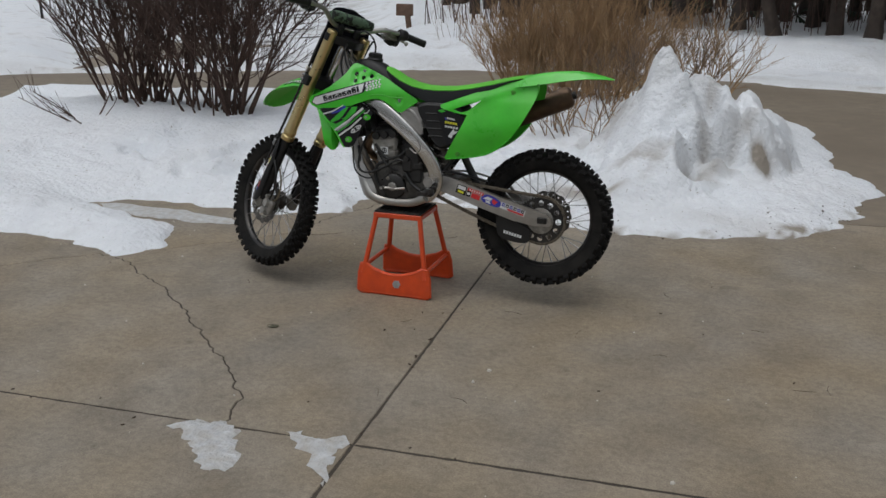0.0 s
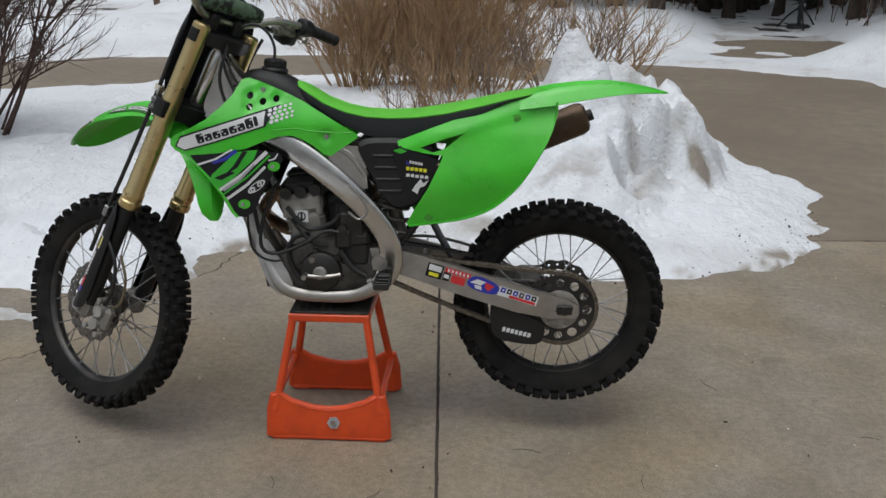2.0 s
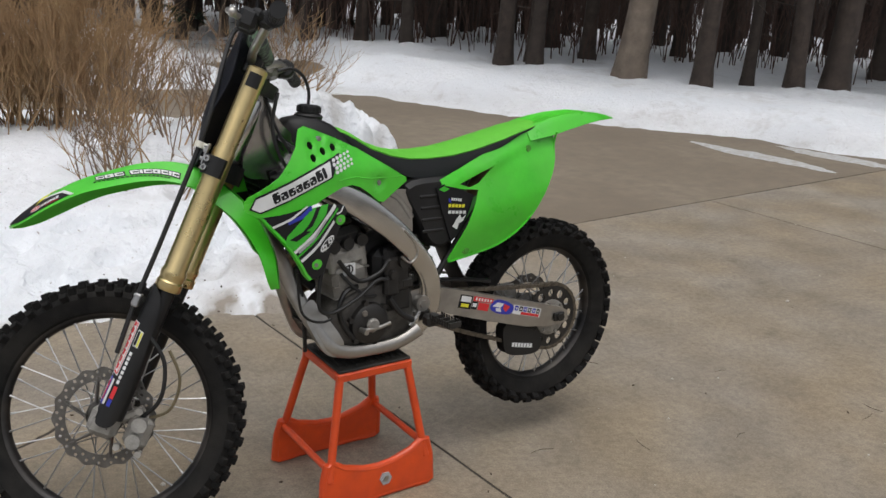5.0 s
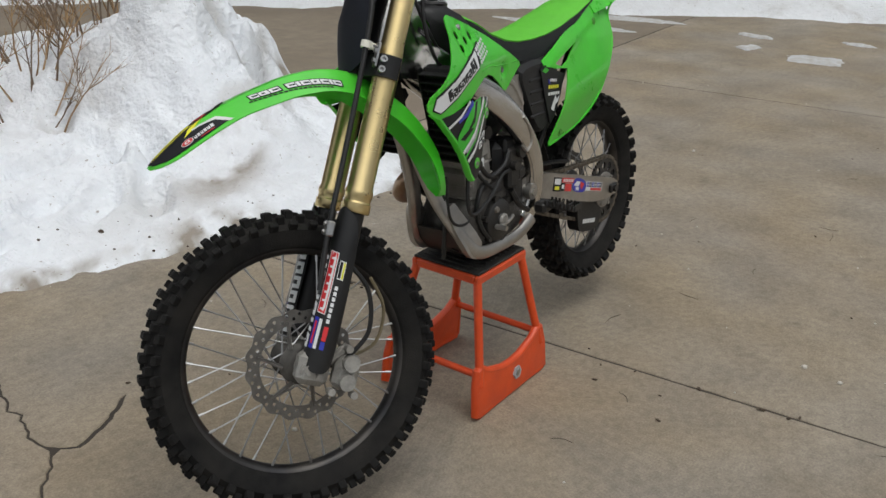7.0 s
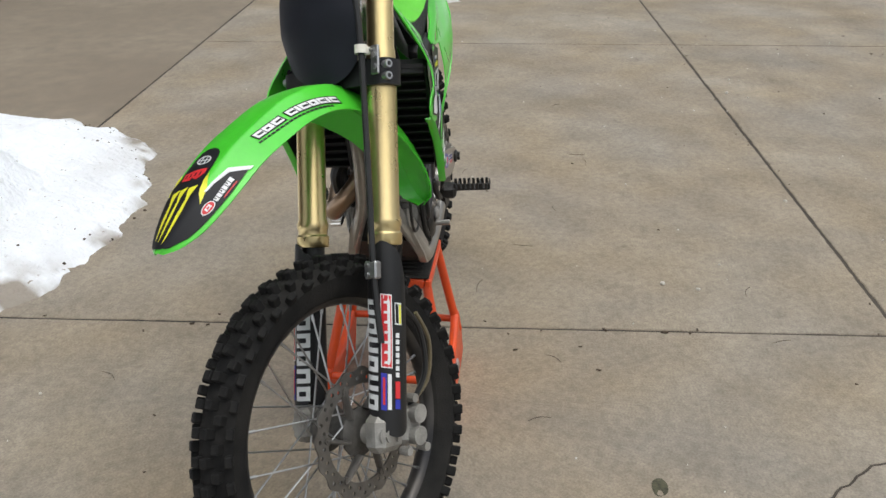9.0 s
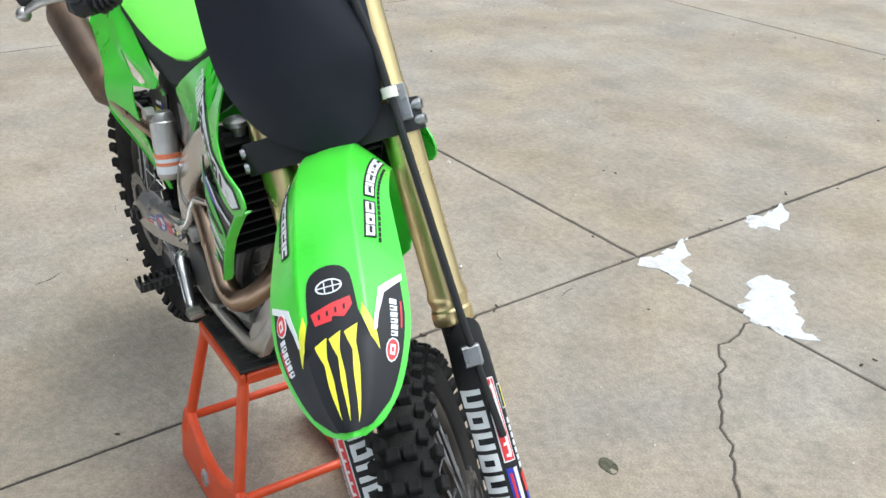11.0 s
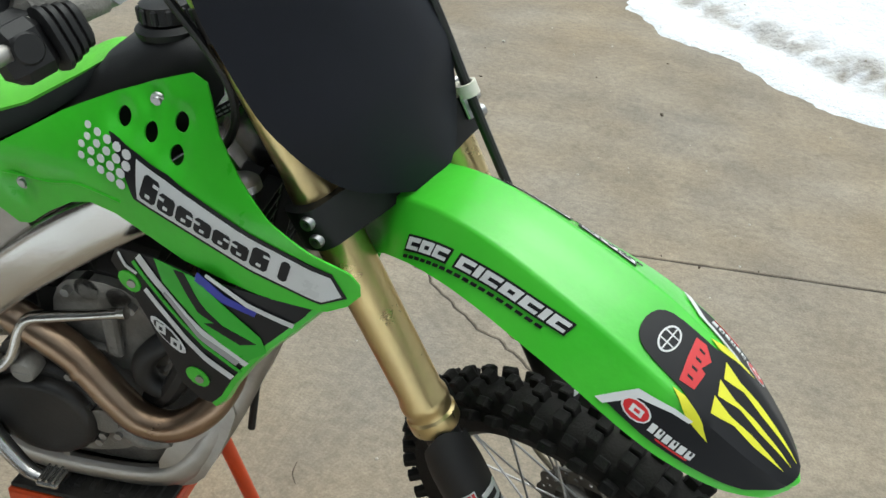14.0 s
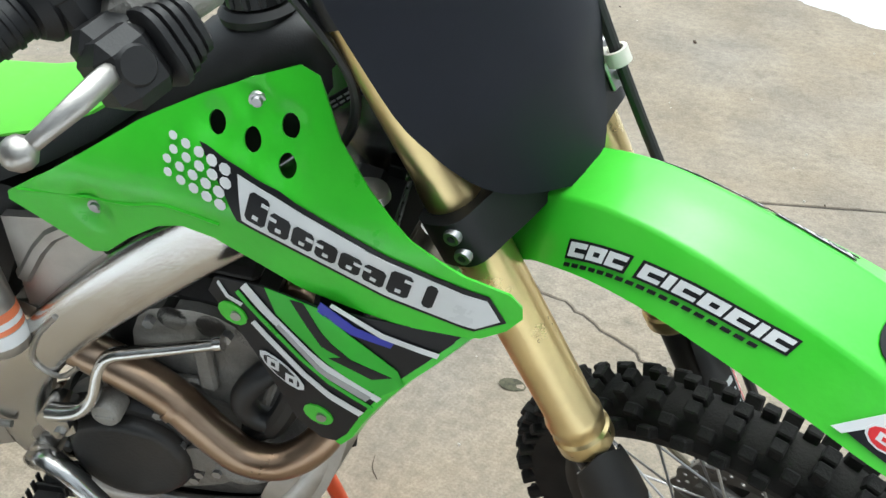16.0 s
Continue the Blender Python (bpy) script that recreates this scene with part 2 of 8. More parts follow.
def snow_mat(name, dirt):
    m = mat(name, (0.82, 0.84, 0.87), 0.7, vary=0.05, scale=16, bump=0.9, bscale=30, rvary=0.08, big=(1.4, (0.74, 0.77, 0.81), 0.8))
    n, k = m.node_tree.nodes, m.node_tree.links
    b = n["Principled BSDF"]
    n["Bump"].inputs["Distance"].default_value = 0.025
    base = b.inputs["Base Color"].links[0].from_socket
    co = n["Texture Coordinate"]
    d = n.new("ShaderNodeTexNoise")
    d.inputs["Scale"].default_value, d.inputs["Detail"].default_value, d.inputs["Roughness"].default_value = 2.1, 8, 0.66
    k.new(co.outputs["Object"], d.inputs["Vector"])
    r = n.new("ShaderNodeValToRGB")
    r.color_ramp.elements[0].position, r.color_ramp.elements[1].position = 0.54, 0.80
    k.new(d.outputs[0], r.inputs[0])
    at = n.new("ShaderNodeAttribute")
    at.attribute_name = "dirt"
    mul = n.new("ShaderNodeMath")
    mul.operation = "MULTIPLY_ADD"
    mul.inputs[2].default_value = 0.0
    k.new(r.outputs[0], mul.inputs[0])
    mul.inputs[1].default_value = dirt
    add = n.new("ShaderNodeMath")
    add.operation = "ADD"
    add.use_clamp = True
    am = n.new("ShaderNodeMath")
    am.operation = "MULTIPLY"
    k.new(at.outputs["Fac"], am.inputs[0])
    k.new(d.outputs[0], am.inputs[1])
    k.new(mul.outputs[0], add.inputs[0])
    k.new(am.outputs[0], add.inputs[1])
    # sparse grit lying on the crust
    sp = n.new("ShaderNodeTexNoise")
    sp.inputs["Scale"].default_value, sp.inputs["Detail"].default_value = 38, 3
    k.new(co.outputs["Object"], sp.inputs["Vector"])
    sr = n.new("ShaderNodeValToRGB")
    sr.color_ramp.elements[0].position, sr.color_ramp.elements[1].position = 0.685, 0.74
    k.new(sp.outputs[0], sr.inputs[0])
    both = n.new("ShaderNodeMath")
    both.operation = "MULTIPLY_ADD"
    both.use_clamp = True
    both.inputs[1].default_value = 0.8
    k.new(sr.outputs[0], both.inputs[0])
    k.new(add.outputs[0], both.inputs[2])
    mx = n.new("ShaderNodeMix")
    mx.data_type = "RGBA"
    mx.inputs["B"].default_value = (0.28, 0.245, 0.205, 1)
    k.new(both.outputs[0], mx.inputs["Factor"])
    k.new(base, mx.inputs["A"])
    k.new(mx.outputs["Result"], b.inputs["Base Color"])
    return m


M_SNOW = snow_mat("old snow", 0.16)
M_SNOWF = snow_mat("far snow", 0.5)
M_SLUSH = mat("half-melted snow", (0.64, 0.65, 0.66), 0.5, vary=0.14, scale=30, bump=1.0, bscale=60, big=(18, (0.40, 0.37, 0.33), 0.8))


# ---- mesh tools ----
from mathutils.geometry import delaunay_2d_cdt


def V(*a):
    return Vector(a)


class Geo:
    """Vertices and faces of one mesh, gathered piece by piece."""

    def __init__(self):
        self.v, self.f = [], []

    def add(self, verts, faces, m=None):
        o = len(self.v)
        self.v += [(m @ Vector(p)) if m else Vector(p) for p in verts]
        self.f += [tuple(i + o for i in face) for face in faces]
        return self

    def join(self, other, m=None):
        return self.add(other.v, other.f, m)

    def box(self, c, s, m=None, bev=0.0):
        hx, hy, hz = s[0] / 2, s[1] / 2, s[2] / 2
        b = min(bev, hx * 0.9, hy * 0.9, hz * 0.9)
        if b <= 0:
            vs = [(c[0] + x * hx, c[1] + y * hy, c[2] + z * hz) for x in (-1, 1) for y in (-1, 1) for z in (-1, 1)]
            fs = [(0, 1, 3, 2), (4, 6, 7, 5), (0, 4, 5, 1), (2, 3, 7, 6), (0, 2, 6, 4), (1, 5, 7, 3)]
            return self.add(vs, fs, m)
        vs, ix = [], {}
        for x in (-1, 1):
            for y in (-1, 1):
                for z in (-1, 1):
                    for a in range(3):
                        p = [x * (hx - b), y * (hy - b), z * (hz - b)]
                        p[a] = (x * hx, y * hy, z * hz)[a]
                        ix[x, y, z, a] = len(vs)
                        vs.append((c[0] + p[0], c[1] + p[1], c[2] + p[2]))
        fs = []
        q = [(-1, -1), (1, -1), (1, 1), (-1, 1)]
        for s1 in (-1, 1):
            fs.append([ix[s1, u, w, 0] for u, w in q])
            fs.append([ix[u, s1, w, 1] for u, w in q])
            fs.append([ix[u, w, s1, 2] for u, w in q])
        for u in (-1, 1):
            for w in (-1, 1):
                fs.append([ix[-1, u, w, 1], ix[1, u, w, 1], ix[1, u, w, 2], ix[-1, u, w, 2]])
                fs.append([ix[u, -1, w, 0], ix[u, 1, w, 0], ix[u, 1, w, 2], ix[u, -1, w, 2]])
                fs.append([ix[u, w, -1, 0], ix[u, w, 1, 0], ix[u, w, 1, 1], ix[u, w, -1, 1]])
                for z in (-1, 1):
                    fs.append([ix[u, w, z, 0], ix[u, w, z, 1], ix[u, w, z, 2]])
        return self.add(vs, fs, m)

    def loft(self, rings, closed=True, caps=True, m=None):
        n = len(rings[0])
        vs = [p for r in rings for p in r]
        fs = []
        for i in range(len(rings) - 1):
            for j in range(n if closed else n - 1):
                a, b = i * n + j, i * n + (j + 1) % n
                fs.append((a, b, b + n, a + n))
        if caps and closed:
            fs.append(tuple(range(n)))
            fs.append(tuple(range(len(vs) - n, len(vs))))
        return self.add(vs, fs, m)

    def lathe(self, prof, n=32, m=None, a0=0.0, a1=2 * math.pi):
        """Turn (radius, height) round z."""
        full = abs(a1 - a0 - 2 * math.pi) < 1e-6
        k = n if full else n + 1
        rings = [[(r * math.cos(a0 + (a1 - a0) * i / n), r * math.sin(a0 + (a1 - a0) * i / n), h) for i in range(k)] for r, h in prof]
        return self.loft(rings, full, full and prof[0] != prof[-1], m)

    def tube(self, pts, r, n=10, smooth=0, m=None, flat=1.0, up=None, caps=True, sq=1.0):
        """Sweep a round (or flattened) section along points; r is one radius or one a point."""
        pts = [Vector(p) for p in pts]
        rs = list(r) if isinstance(r, (list, tuple)) else [r] * len(pts)
        if smooth:
            p2, r2 = [], []
            for i in range(len(pts) - 1):
                a, b, c, d = pts[max(i - 1, 0)], pts[i], pts[i + 1], pts[min(i + 2, len(pts) - 1)]
                for j in range(smooth):
                    t = j / smooth
                    p2.append(0.5 * (2 * b + (c - a) * t + (2 * a - 5 * b + 4 * c - d) * t * t + (3 * b - a - 3 * c + d) * t ** 3))
                    r2.append(rs[i] + (rs[i + 1] - rs[i]) * t)
            pts, rs = p2 + [pts[-1]], r2 + [rs[-1]]
        rings, u = [], None
        for i, p in enumerate(pts):
            d = (pts[min(i + 1, len(pts) - 1)] - pts[max(i - 1, 0)]).normalized()
            if u is None or up is not None:
                ref = Vector(up) if up is not None else (Vector((0, 0, 1)) if abs(d.z) < 0.9 else Vector((1, 0, 0)))
                u = (ref - d * ref.dot(d)).normalized()
            else:
                u = (u - d * u.dot(d)).normalized()
            w = d.cross(u)
            cs = [(math.cos(2 * math.pi * (j + 0.5) / n), math.sin(2 * math.pi * (j + 0.5) / n)) for j in range(n)]
            rings.append([p + u * (rs[i] * math.copysign(abs(c) ** sq, c)) + w * (rs[i] * flat * math.copysign(abs(s) ** sq, s)) for c, s in cs])
        return self.loft(rings, True, caps, m)

    def cyl(self, p0, p1, r, r1=None, n=16, m=None):
        return self.tube([p0, p1], [r, r if r1 is None else r1], n, 0, m)

    def sheet(self, outline, func, thick=0.003, spacing=0.02, holes=(), lift=0.0, flip=1, m=None):
        """A filled outline in (u, v), laid on the surface func(u, v), with thickness; holes go through it."""
        outline = dense(outline, spacing)
        loops = [outline] + [dense(h, spacing) for h in holes]
        pts, edges = [], []
        for lp in loops:
            o = len(pts)
            pts += [Vector(p) for p in lp]
            edges += [(o + i, o + (i + 1) % len(lp)) for i in range(len(lp))]
        us, vs_ = [p[0] for p in outline], [p[1] for p in outline]
        u = min(us) + spacing / 2
        while u < max(us):
            w = min(vs_) + spacing / 2
            while w < max(vs_):
                if inside((u, w), outline) and not any(inside((u, w), h) for h in loops[1:]) and min((Vector((u, w)) - p).length for p in pts[: sum(map(len, loops))]) > spacing * 0.45:
                    pts.append(Vector((u, w)))
                w += spacing
            u += spacing
        co, _, tris, *_ = delaunay_2d_cdt(pts, edges, [], 0, 1e-6)
        tris = [t for t in tris if inside(sum((co[i] for i in t), Vector((0, 0))) / len(t), outline) and not any(inside(sum((co[i] for i in t), Vector((0, 0))) / len(t), h) for h in loops[1:])]
        e = 1e-4
        front, back = [], []
        for p in co:
            q = Vector(func(p[0], p[1]))
            nrm = (Vector(func(p[0] + e, p[1])) - q).cross(Vector(func(p[0], p[1] + e)) - q).normalized() * flip
            front.append(q + nrm * lift)
            back.append(q + nrm * (lift - thick))
        n = len(co)
        count = {}
        for t in tris:
            for i in range(len(t)):
                key = tuple(sorted((t[i], t[(i + 1) % len(t)])))
                count.setdefault(key, []).append((t[i], t[(i + 1) % len(t)]))
        fs = [t if flip > 0 else t[::-1] for t in tris] + [tuple(i + n for i in (t[::-1] if flip > 0 else t)) for t in tris]
        for key, es in count.items():
            if len(es) == 1:
                a, b = es[0] if flip > 0 else es[0][::-1]
                fs.append((b, a, a + n, b + n))
        return self.add(front + back, fs, m)


def dense(loop, step):
    out = []
    for i, p in enumerate(loop):
        q = loop[(i + 1) % len(loop)]
        k = max(1, math.ceil(math.hypot(q[0] - p[0], q[1] - p[1]) / step))
        out += [(p[0] + (q[0] - p[0]) * j / k, p[1] + (q[1] - p[1]) * j / k) for j in range(k)]
    return out


def inside(p, loop):
    c, j = False, len(loop) - 1
    for i in range(len(loop)):
        a, b = loop[i], loop[j]
        if (a[1] > p[1]) != (b[1] > p[1]) and p[0] < (b[0] - a[0]) * (p[1] - a[1]) / (b[1] - a[1]) + a[0]:
            c = not c
        j = i
    return c


def curve(pts, n):
    """A smooth closed run through corner points (Catmull-Rom), n steps a side."""
    out, k = [], len(pts)
    for i in range(k):
        a, b, c, d = (Vector(pts[(i + o) % k]) for o in (-1, 0, 1, 2))
        for j in range(n):
            t = j / n
            out.append(tuple(0.5 * (2 * b + (c - a) * t + (2 * a - 5 * b + 4 * c - d) * t * t + (3 * b - a - 3 * c + d) * t ** 3)))
    return out


def lerp_table(table, x):
    """Smoothly read a table of (x, y, ...) rows."""
    if x <= table[0][0]:
        return table[0][1:]
    for a, b in zip(table, table[1:]):
        if x <= b[0]:
            t = (x - a[0]) / (b[0] - a[0])
            return tuple(p + (q - p) * t for p, q in zip(a[1:], b[1:]))
    return table[-1][1:]


def mesh_of(name, geo, material, sharp=35, fix=True):
    me = bpy.data.meshes.new(name)
    me.from_pydata([tuple(p) for p in geo.v], [], geo.f)
    if fix:
        bm = bmesh.new()
        bm.from_mesh(me)
        bmesh.ops.recalc_face_normals(bm, faces=bm.faces)
        bm.to_mesh(me)
        bm.free()
    me.materials.append(material)
    if sharp:
        me.polygons.foreach_set("use_smooth", [True] * len(me.polygons))
        me.set_sharp_from_angle(angle=radians(sharp))
    me.update()
    return me


def part(name, geo, material, parent=None, label="", m=None, sharp=35, fix=True):
    """One mesh object, under a thing or under a part."""
    ob = new(name, geo if isinstance(geo, bpy.types.Mesh) else mesh_of(name, geo, material, sharp, fix))
    if m is not None:
        ob.matrix_basis = m
    if parent is not None:
        ob.parent = parent
    if label:
        tagged(ob, label)
    return ob


def thing(name, label, category, group="", m=None):
    ob = new(name)
    ob.empty_display_size = 0.1
    if m is not None:
        ob.matrix_basis = m
    return tagged(ob, label, category, group)

# ---- ground, concrete, snow ----
def ground_z(x, y):
    """The lie of the land: level by the bike, falling gently towards the wood."""
    d = max(0.0, math.hypot(x * 0.8, y) - 7.0)
    return -0.022 * min(d, 14.0) - 0.004 * max(0.0, min(d, 60) - 14.0)


ISLAND = [(-14, -1.6), (-9, -0.9), (-5, -0.6), (-3.4, -0.25), (-2.7, -0.15), (-2.2, -0.11), (-1.7, -0.26), (-1.62, 0.05), (-1.84, 0.36), (-2.75, 0.62), (-2.5, 0.85),
          (-1.75, 0.92), (-1.15, 0.98), (-0.95, 1.12), (-1.0, 1.42), (-0.87, 1.53), (-0.65, 1.6), (-0.21, 1.5), (0.16, 1.39), (0.63, 1.28), (1.12, 1.28),
          (1.7, 1.6), (2.05, 1.9), (2.2, 2.5), (2.3, 2.9), (2.15, 3.3), (1.95, 3.74), (1.9, 4.4), (1.7, 5.3), (1.2, 6.2), (0.2, 6.8), (-1.5, 6.7), (-3.2, 6.0), (-5.0, 4.7), (-6.4, 3.5), (-9, 2.0), (-14, 0.2)]
OUTER = [(-60, -8), (-20, 1.2), (-13, 4.2), (-9.6, 6.0), (-7.0, 7.4), (-4.6, 8.6), (-2.7, 9.0), (-1.8, 9.3), (0.5, 9.0), (2.8, 8.3), (3.8, 7.7), (4.4, 6.6), (5.4, 5.2), (6.2, 4.4), (6.8, 3.2), (7.8, 2.2), (8.5, 0.96), (9.8, -1.5), (11.5, -7), (13, -14),
         (60, -60), (90, 0), (60, 80), (0, 100), (-60, 80), (-90, 20)]
STRIP = [(1.6, -9.5), (0.6, -6.9), (-0.13, -5.2), (-0.39, -4.6), (-0.71, -4.14), (-1.12, -3.69), (-1.52, -3.3), (-2.4, -2.95), (-4, -2.8), (-9, -3.4), (-9, -10), (0, -11)]
RIDGE = [(-1.6, 0.30), (-0.6, 0.36), (0.04, 0.42), (0.35, 0.48), (0.55, 0.60), (0.72, 0.76), (0.95, 0.78), (1.11, 0.75), (1.25, 0.66), (1.40, 0.58), (1.52, 0.48), (1.60, 0.30), (1.70, 0.12), (1.85, 0.03), (2.4, 0.0)]
TIER = [(0.50, 2.06), (0.70, 2.05), (0.90, 2.09), (1.20, 2.20), (1.50, 2.42), (1.68, 2.70), (1.76, 3.05), (1.60, 3.50), (1.0, 3.6), (0.5, 3.0)]
BLOCK = [(1.13, 2.29), (1.30, 2.40), (1.46, 2.60), (1.56, 2.85), (1.54, 3.15), (1.30, 3.30), (1.10, 3.0), (1.04, 2.5)]
STEEP = [(1.6, 0.03), (2.0, 0.12), (2.3, 0.28), (2.5, 0.60), (2.62, 1.0), (2.8, 0.96), (3.1, 0.80), (3.6, 0.62), (4.4, 0.5), (5.5, 0.1)]
SLOPE = [(1.35, 0.0), (1.6, 0.14), (1.9, 0.34), (2.2, 0.58), (2.45, 0.82), (2.62, 1.0), (2.8, 0.96), (3.1, 0.82), (3.6, 0.66), (4.4, 0.5), (5.5, 0.1)]


def edge_distance(p, loop):
    """Distance to a loop's edge, positive inside."""
    x, y = p
    best = 1e9
    for i in range(len(loop)):
        ax, ay = loop[i]
        bx, by = loop[(i + 1) % len(loop)]
        dx, dy = bx - ax, by - ay
        t = max(0.0, min(1.0, ((x - ax) * dx + (y - ay) * dy) / (dx * dx + dy * dy + 1e-12)))
        best = min(best, (x - ax - t * dx) ** 2 + (y - ay - t * dy) ** 2)
    return math.sqrt(best) * (1 if inside(p, loop) else -1)


def bumpn(x, y, s, seed=0.0):
    return noise.fractal(Vector((x * s + seed, y * s - seed, seed)), 1.0, 2.0, 5)


def dome(x, y, cx, cy, rx, ry, h, turn=0.0, power=2.0):
    c, s = math.cos(radians(turn)), math.sin(radians(turn))
    u, w = ((x - cx) * c + (y - cy) * s) / rx, (-(x - cx) * s + (y - cy) * c) / ry
    return h * math.exp(-((u * u + w * w) ** (power / 2)))


def island_height(x, y):
    d = edge_distance((x, y), ISLAND) + 0.10 * bumpn(x, y, 1.6, 3.1) + 0.05 * bumpn(x, y, 6.0, 7.7)
    if d <= -0.12:
        return -0.06
    base = 0.055 * (1 - math.exp(-max(d, 0) / 0.07)) + 0.26 * (1 - math.exp(-max(d - 0.1, 0) / 1.1))
    if d < 0:
        base = d * 0.6
    inner = max(0.0, min(1.0, (d - 0.05) / 0.35))
    wx, wy = x + 0.035 * bumpn(x, y, 3.5, 9.0) + 0.02 * bumpn(x, y, 13.0, 2.0), y + 0.035 * bumpn(x, y, 4.0, 4.0) + 0.022 * bumpn(x, y, 12.0, 6.0)
    right = max(0.0, min(1.0, (x - 0.95) / 0.3))
    ridge = lerp_table(RIDGE, x)[0] * (lerp_table(SLOPE, y - 0.8 * max(0.0, min(1.0, (0.68 - x) / 0.7)))[0] * (1 - right) + lerp_table(STEEP, wy)[0] * right)
    ridge += dome(wx, wy, 0.75, 2.68, 0.13, 0.14, 0.16, 20, 5) + dome(x, y, 0.95, 2.60, 0.10, 0.12, 0.06)
    # two broken tiers where the plough cut the bank, steep in front
    st = lambda v, a, b: max(0.0, min(1.0, (v - a) / (b - a)))
    soft = lambda q: q * q * (3 - 2 * q)
    low = block = hole = 0.0
    if 0.3 < x < 2.0 and 1.9 < y < 3.8:
        qx, qy = x + 0.05 * bumpn(x, y, 3.0, 9.0), y + 0.05 * bumpn(x, y, 3.3, 4.0)
        over = lambda d_, wide: 1 - (1 - st(d_, -0.02, wide)) ** 2.6
        low = (0.38 - 0.20 * st(x, 1.0, 0.55)) * over(edge_distance((qx, qy), TIER), 0.13) * soft(st(y, 3.6, 2.8))
        block = 0.63 * over(edge_distance((qx, qy), BLOCK), 0.22) * soft(st(y, 3.4, 2.9))
        hole = dome(x, y, 1.50, 2.47, 0.065, 0.075, 0.30, 40, 3)
    pile = max(ridge, low - hole, block)
    left = dome(x, y, -3.0, 2.1, 1.6, 0.7, 0.12) + dome(x, y, -4.6, 2.2, 1.1, 0.6, 0.08) + dome(x, y, 0.0, 4.0, 1.3, 0.8, 0.12)
    h = base + inner * left
    if d > 0:
        h += max(0.0, pile * inner - h)
    rough = 0.017 + 0.014 * min(1.0, pile * 1.3)
    h += inner * (rough * bumpn(x, y, 3.0, 1.3) + 0.6 * rough * bumpn(x, y, 9.0, 5.3) + 0.25 * rough * bumpn(x, y, 26.0, 2.3))
    lumps = 0.5 - abs(noise.noise(Vector((x * 6.5 + 3, y * 6.5, 1.7)))) - 0.6 * abs(noise.noise(Vector((x * 14, y * 14 + 5, 2.9))))
    crumbs = 0.45 - abs(noise.noise(Vector((x * 21 + 7, y * 21, 4.1)))) - 0.5 * abs(noise.noise(Vector((x * 34, y * 34 + 2, 6.3))))
    patchy = max(0.0, min(1.0, 0.5 + 1.6 * bumpn(x, y, 1.3, 12.0)))
    h += inner * lumps * (0.016 + 0.034 * min(1.0, pile * 1.5)) + inner * crumbs * (0.006 + 0.024 * min(1.0, pile * 1.5)) * patchy
    # footprints
    if d > 0.15 and -1.2 < x < 1.9 and 1.4 < y < 3.4:
        for k in range(DENT.shape[0]):
            q = ((x - DENT[k, 0]) ** 2 + (y - DENT[k, 1]) ** 2) / DENT[k, 2] ** 2
            if q < 4:
                h += inner * DENT[k, 3] * math.exp(-q * q)
    for k in range(FOOT.shape[0]):
        dx, dy = x - FOOT[k, 0], y - FOOT[k, 1]
        if abs(dx) < 0.4 and abs(dy) < 0.4:
            c, s = math.cos(FOOT[k, 2]), math.sin(FOOT[k, 2])
            u, w = (dx * c + dy * s) / 0.15, (-dx * s + dy * c) / 0.075
            h -= inner * 0.075 * math.exp(-((u * u + w * w) ** 2)) - inner * 0.018 * math.exp(-((u * u + w * w) - 2.2) ** 2)
    return h


rs = np.random.RandomState(5)
FOOT = np.array([(-2.9 + rs.uniform(0, 2.6), 1.15 + rs.uniform(0, 1.3), rs.uniform(0, 3.14)) for _ in range(16)] + [(-4.6 + rs.uniform(0, 2.5), 0.2 + rs.uniform(0, 1.5), rs.uniform(0, 3.14)) for _ in range(10)]
                + [(0.1 + rs.uniform(0, 1.2), 2.1 + rs.uniform(0, 0.8), rs.uniform(0, 3.14)) for _ in range(22)] + [(-0.1, 1.9, 0.4), (-0.45, 1.58, 0.9), (-0.28, 2.02, 0.3), (0.1, 1.8, 1.1), (-0.6, 1.9, 0.7), (0.3, 2.05, 0.5), (-0.15, 2.35, 0.2), (-0.75, 2.2, 0.6)])


DENT = np.array([(rs.uniform(-1.1, 1.8), rs.uniform(1.6, 3.2), rs.uniform(0.035, 0.08), rs.uniform(-0.024, 0.008)) for _ in range(150)])


def heightfield(name, xs, ys, fun, material, label, dirt=None, cut=-0.05):
    """A snow surface over a grid; what lies under the ground is left out."""
    vid, vs, ds = {}, [], []
    H = [[fun(x, y) for x in xs] for y in ys]
    fs = []
    for j in range(len(ys) - 1):
        for i in range(len(xs) - 1):
            if max(H[j][i], H[j][i + 1], H[j + 1][i], H[j + 1][i + 1]) <= cut:
                continue
            face = []
            for a, b in ((i, j), (i + 1, j), (i + 1, j + 1), (i, j + 1)):
                if (a, b) not in vid:
                    vid[a, b] = len(vs)
                    vs.append((xs[a], ys[b], H[b][a] + ground_z(xs[a], ys[b])))
                    ds.append(dirt(xs[a], ys[b], H[b][a]) if dirt else 0.0)
                face.append(vid[a, b])
            fs.append(tuple(face))
    me = bpy.data.meshes.new(name)
    me.from_pydata(vs, [], fs)
    me.materials.append(material)
    # holds dirt, and on the bank also the painted shade of its hole
    me.polygons.foreach_set("use_smooth", [True] * len(fs))
    at = me.attributes.new("dirt", "FLOAT", "POINT")
    at.data.foreach_set("value", ds)
    return tagged(new(name, me), label, "snow", kind="structure")


def steps(a, b, near0, near1, fine, coarse):
    out, x = [], a
    while x < b:
        out.append(x)
        gap = max(near0 - x, x - near1, 0.0)
        x += min(coarse, fine + 0.06 * gap)
    return out + [b]


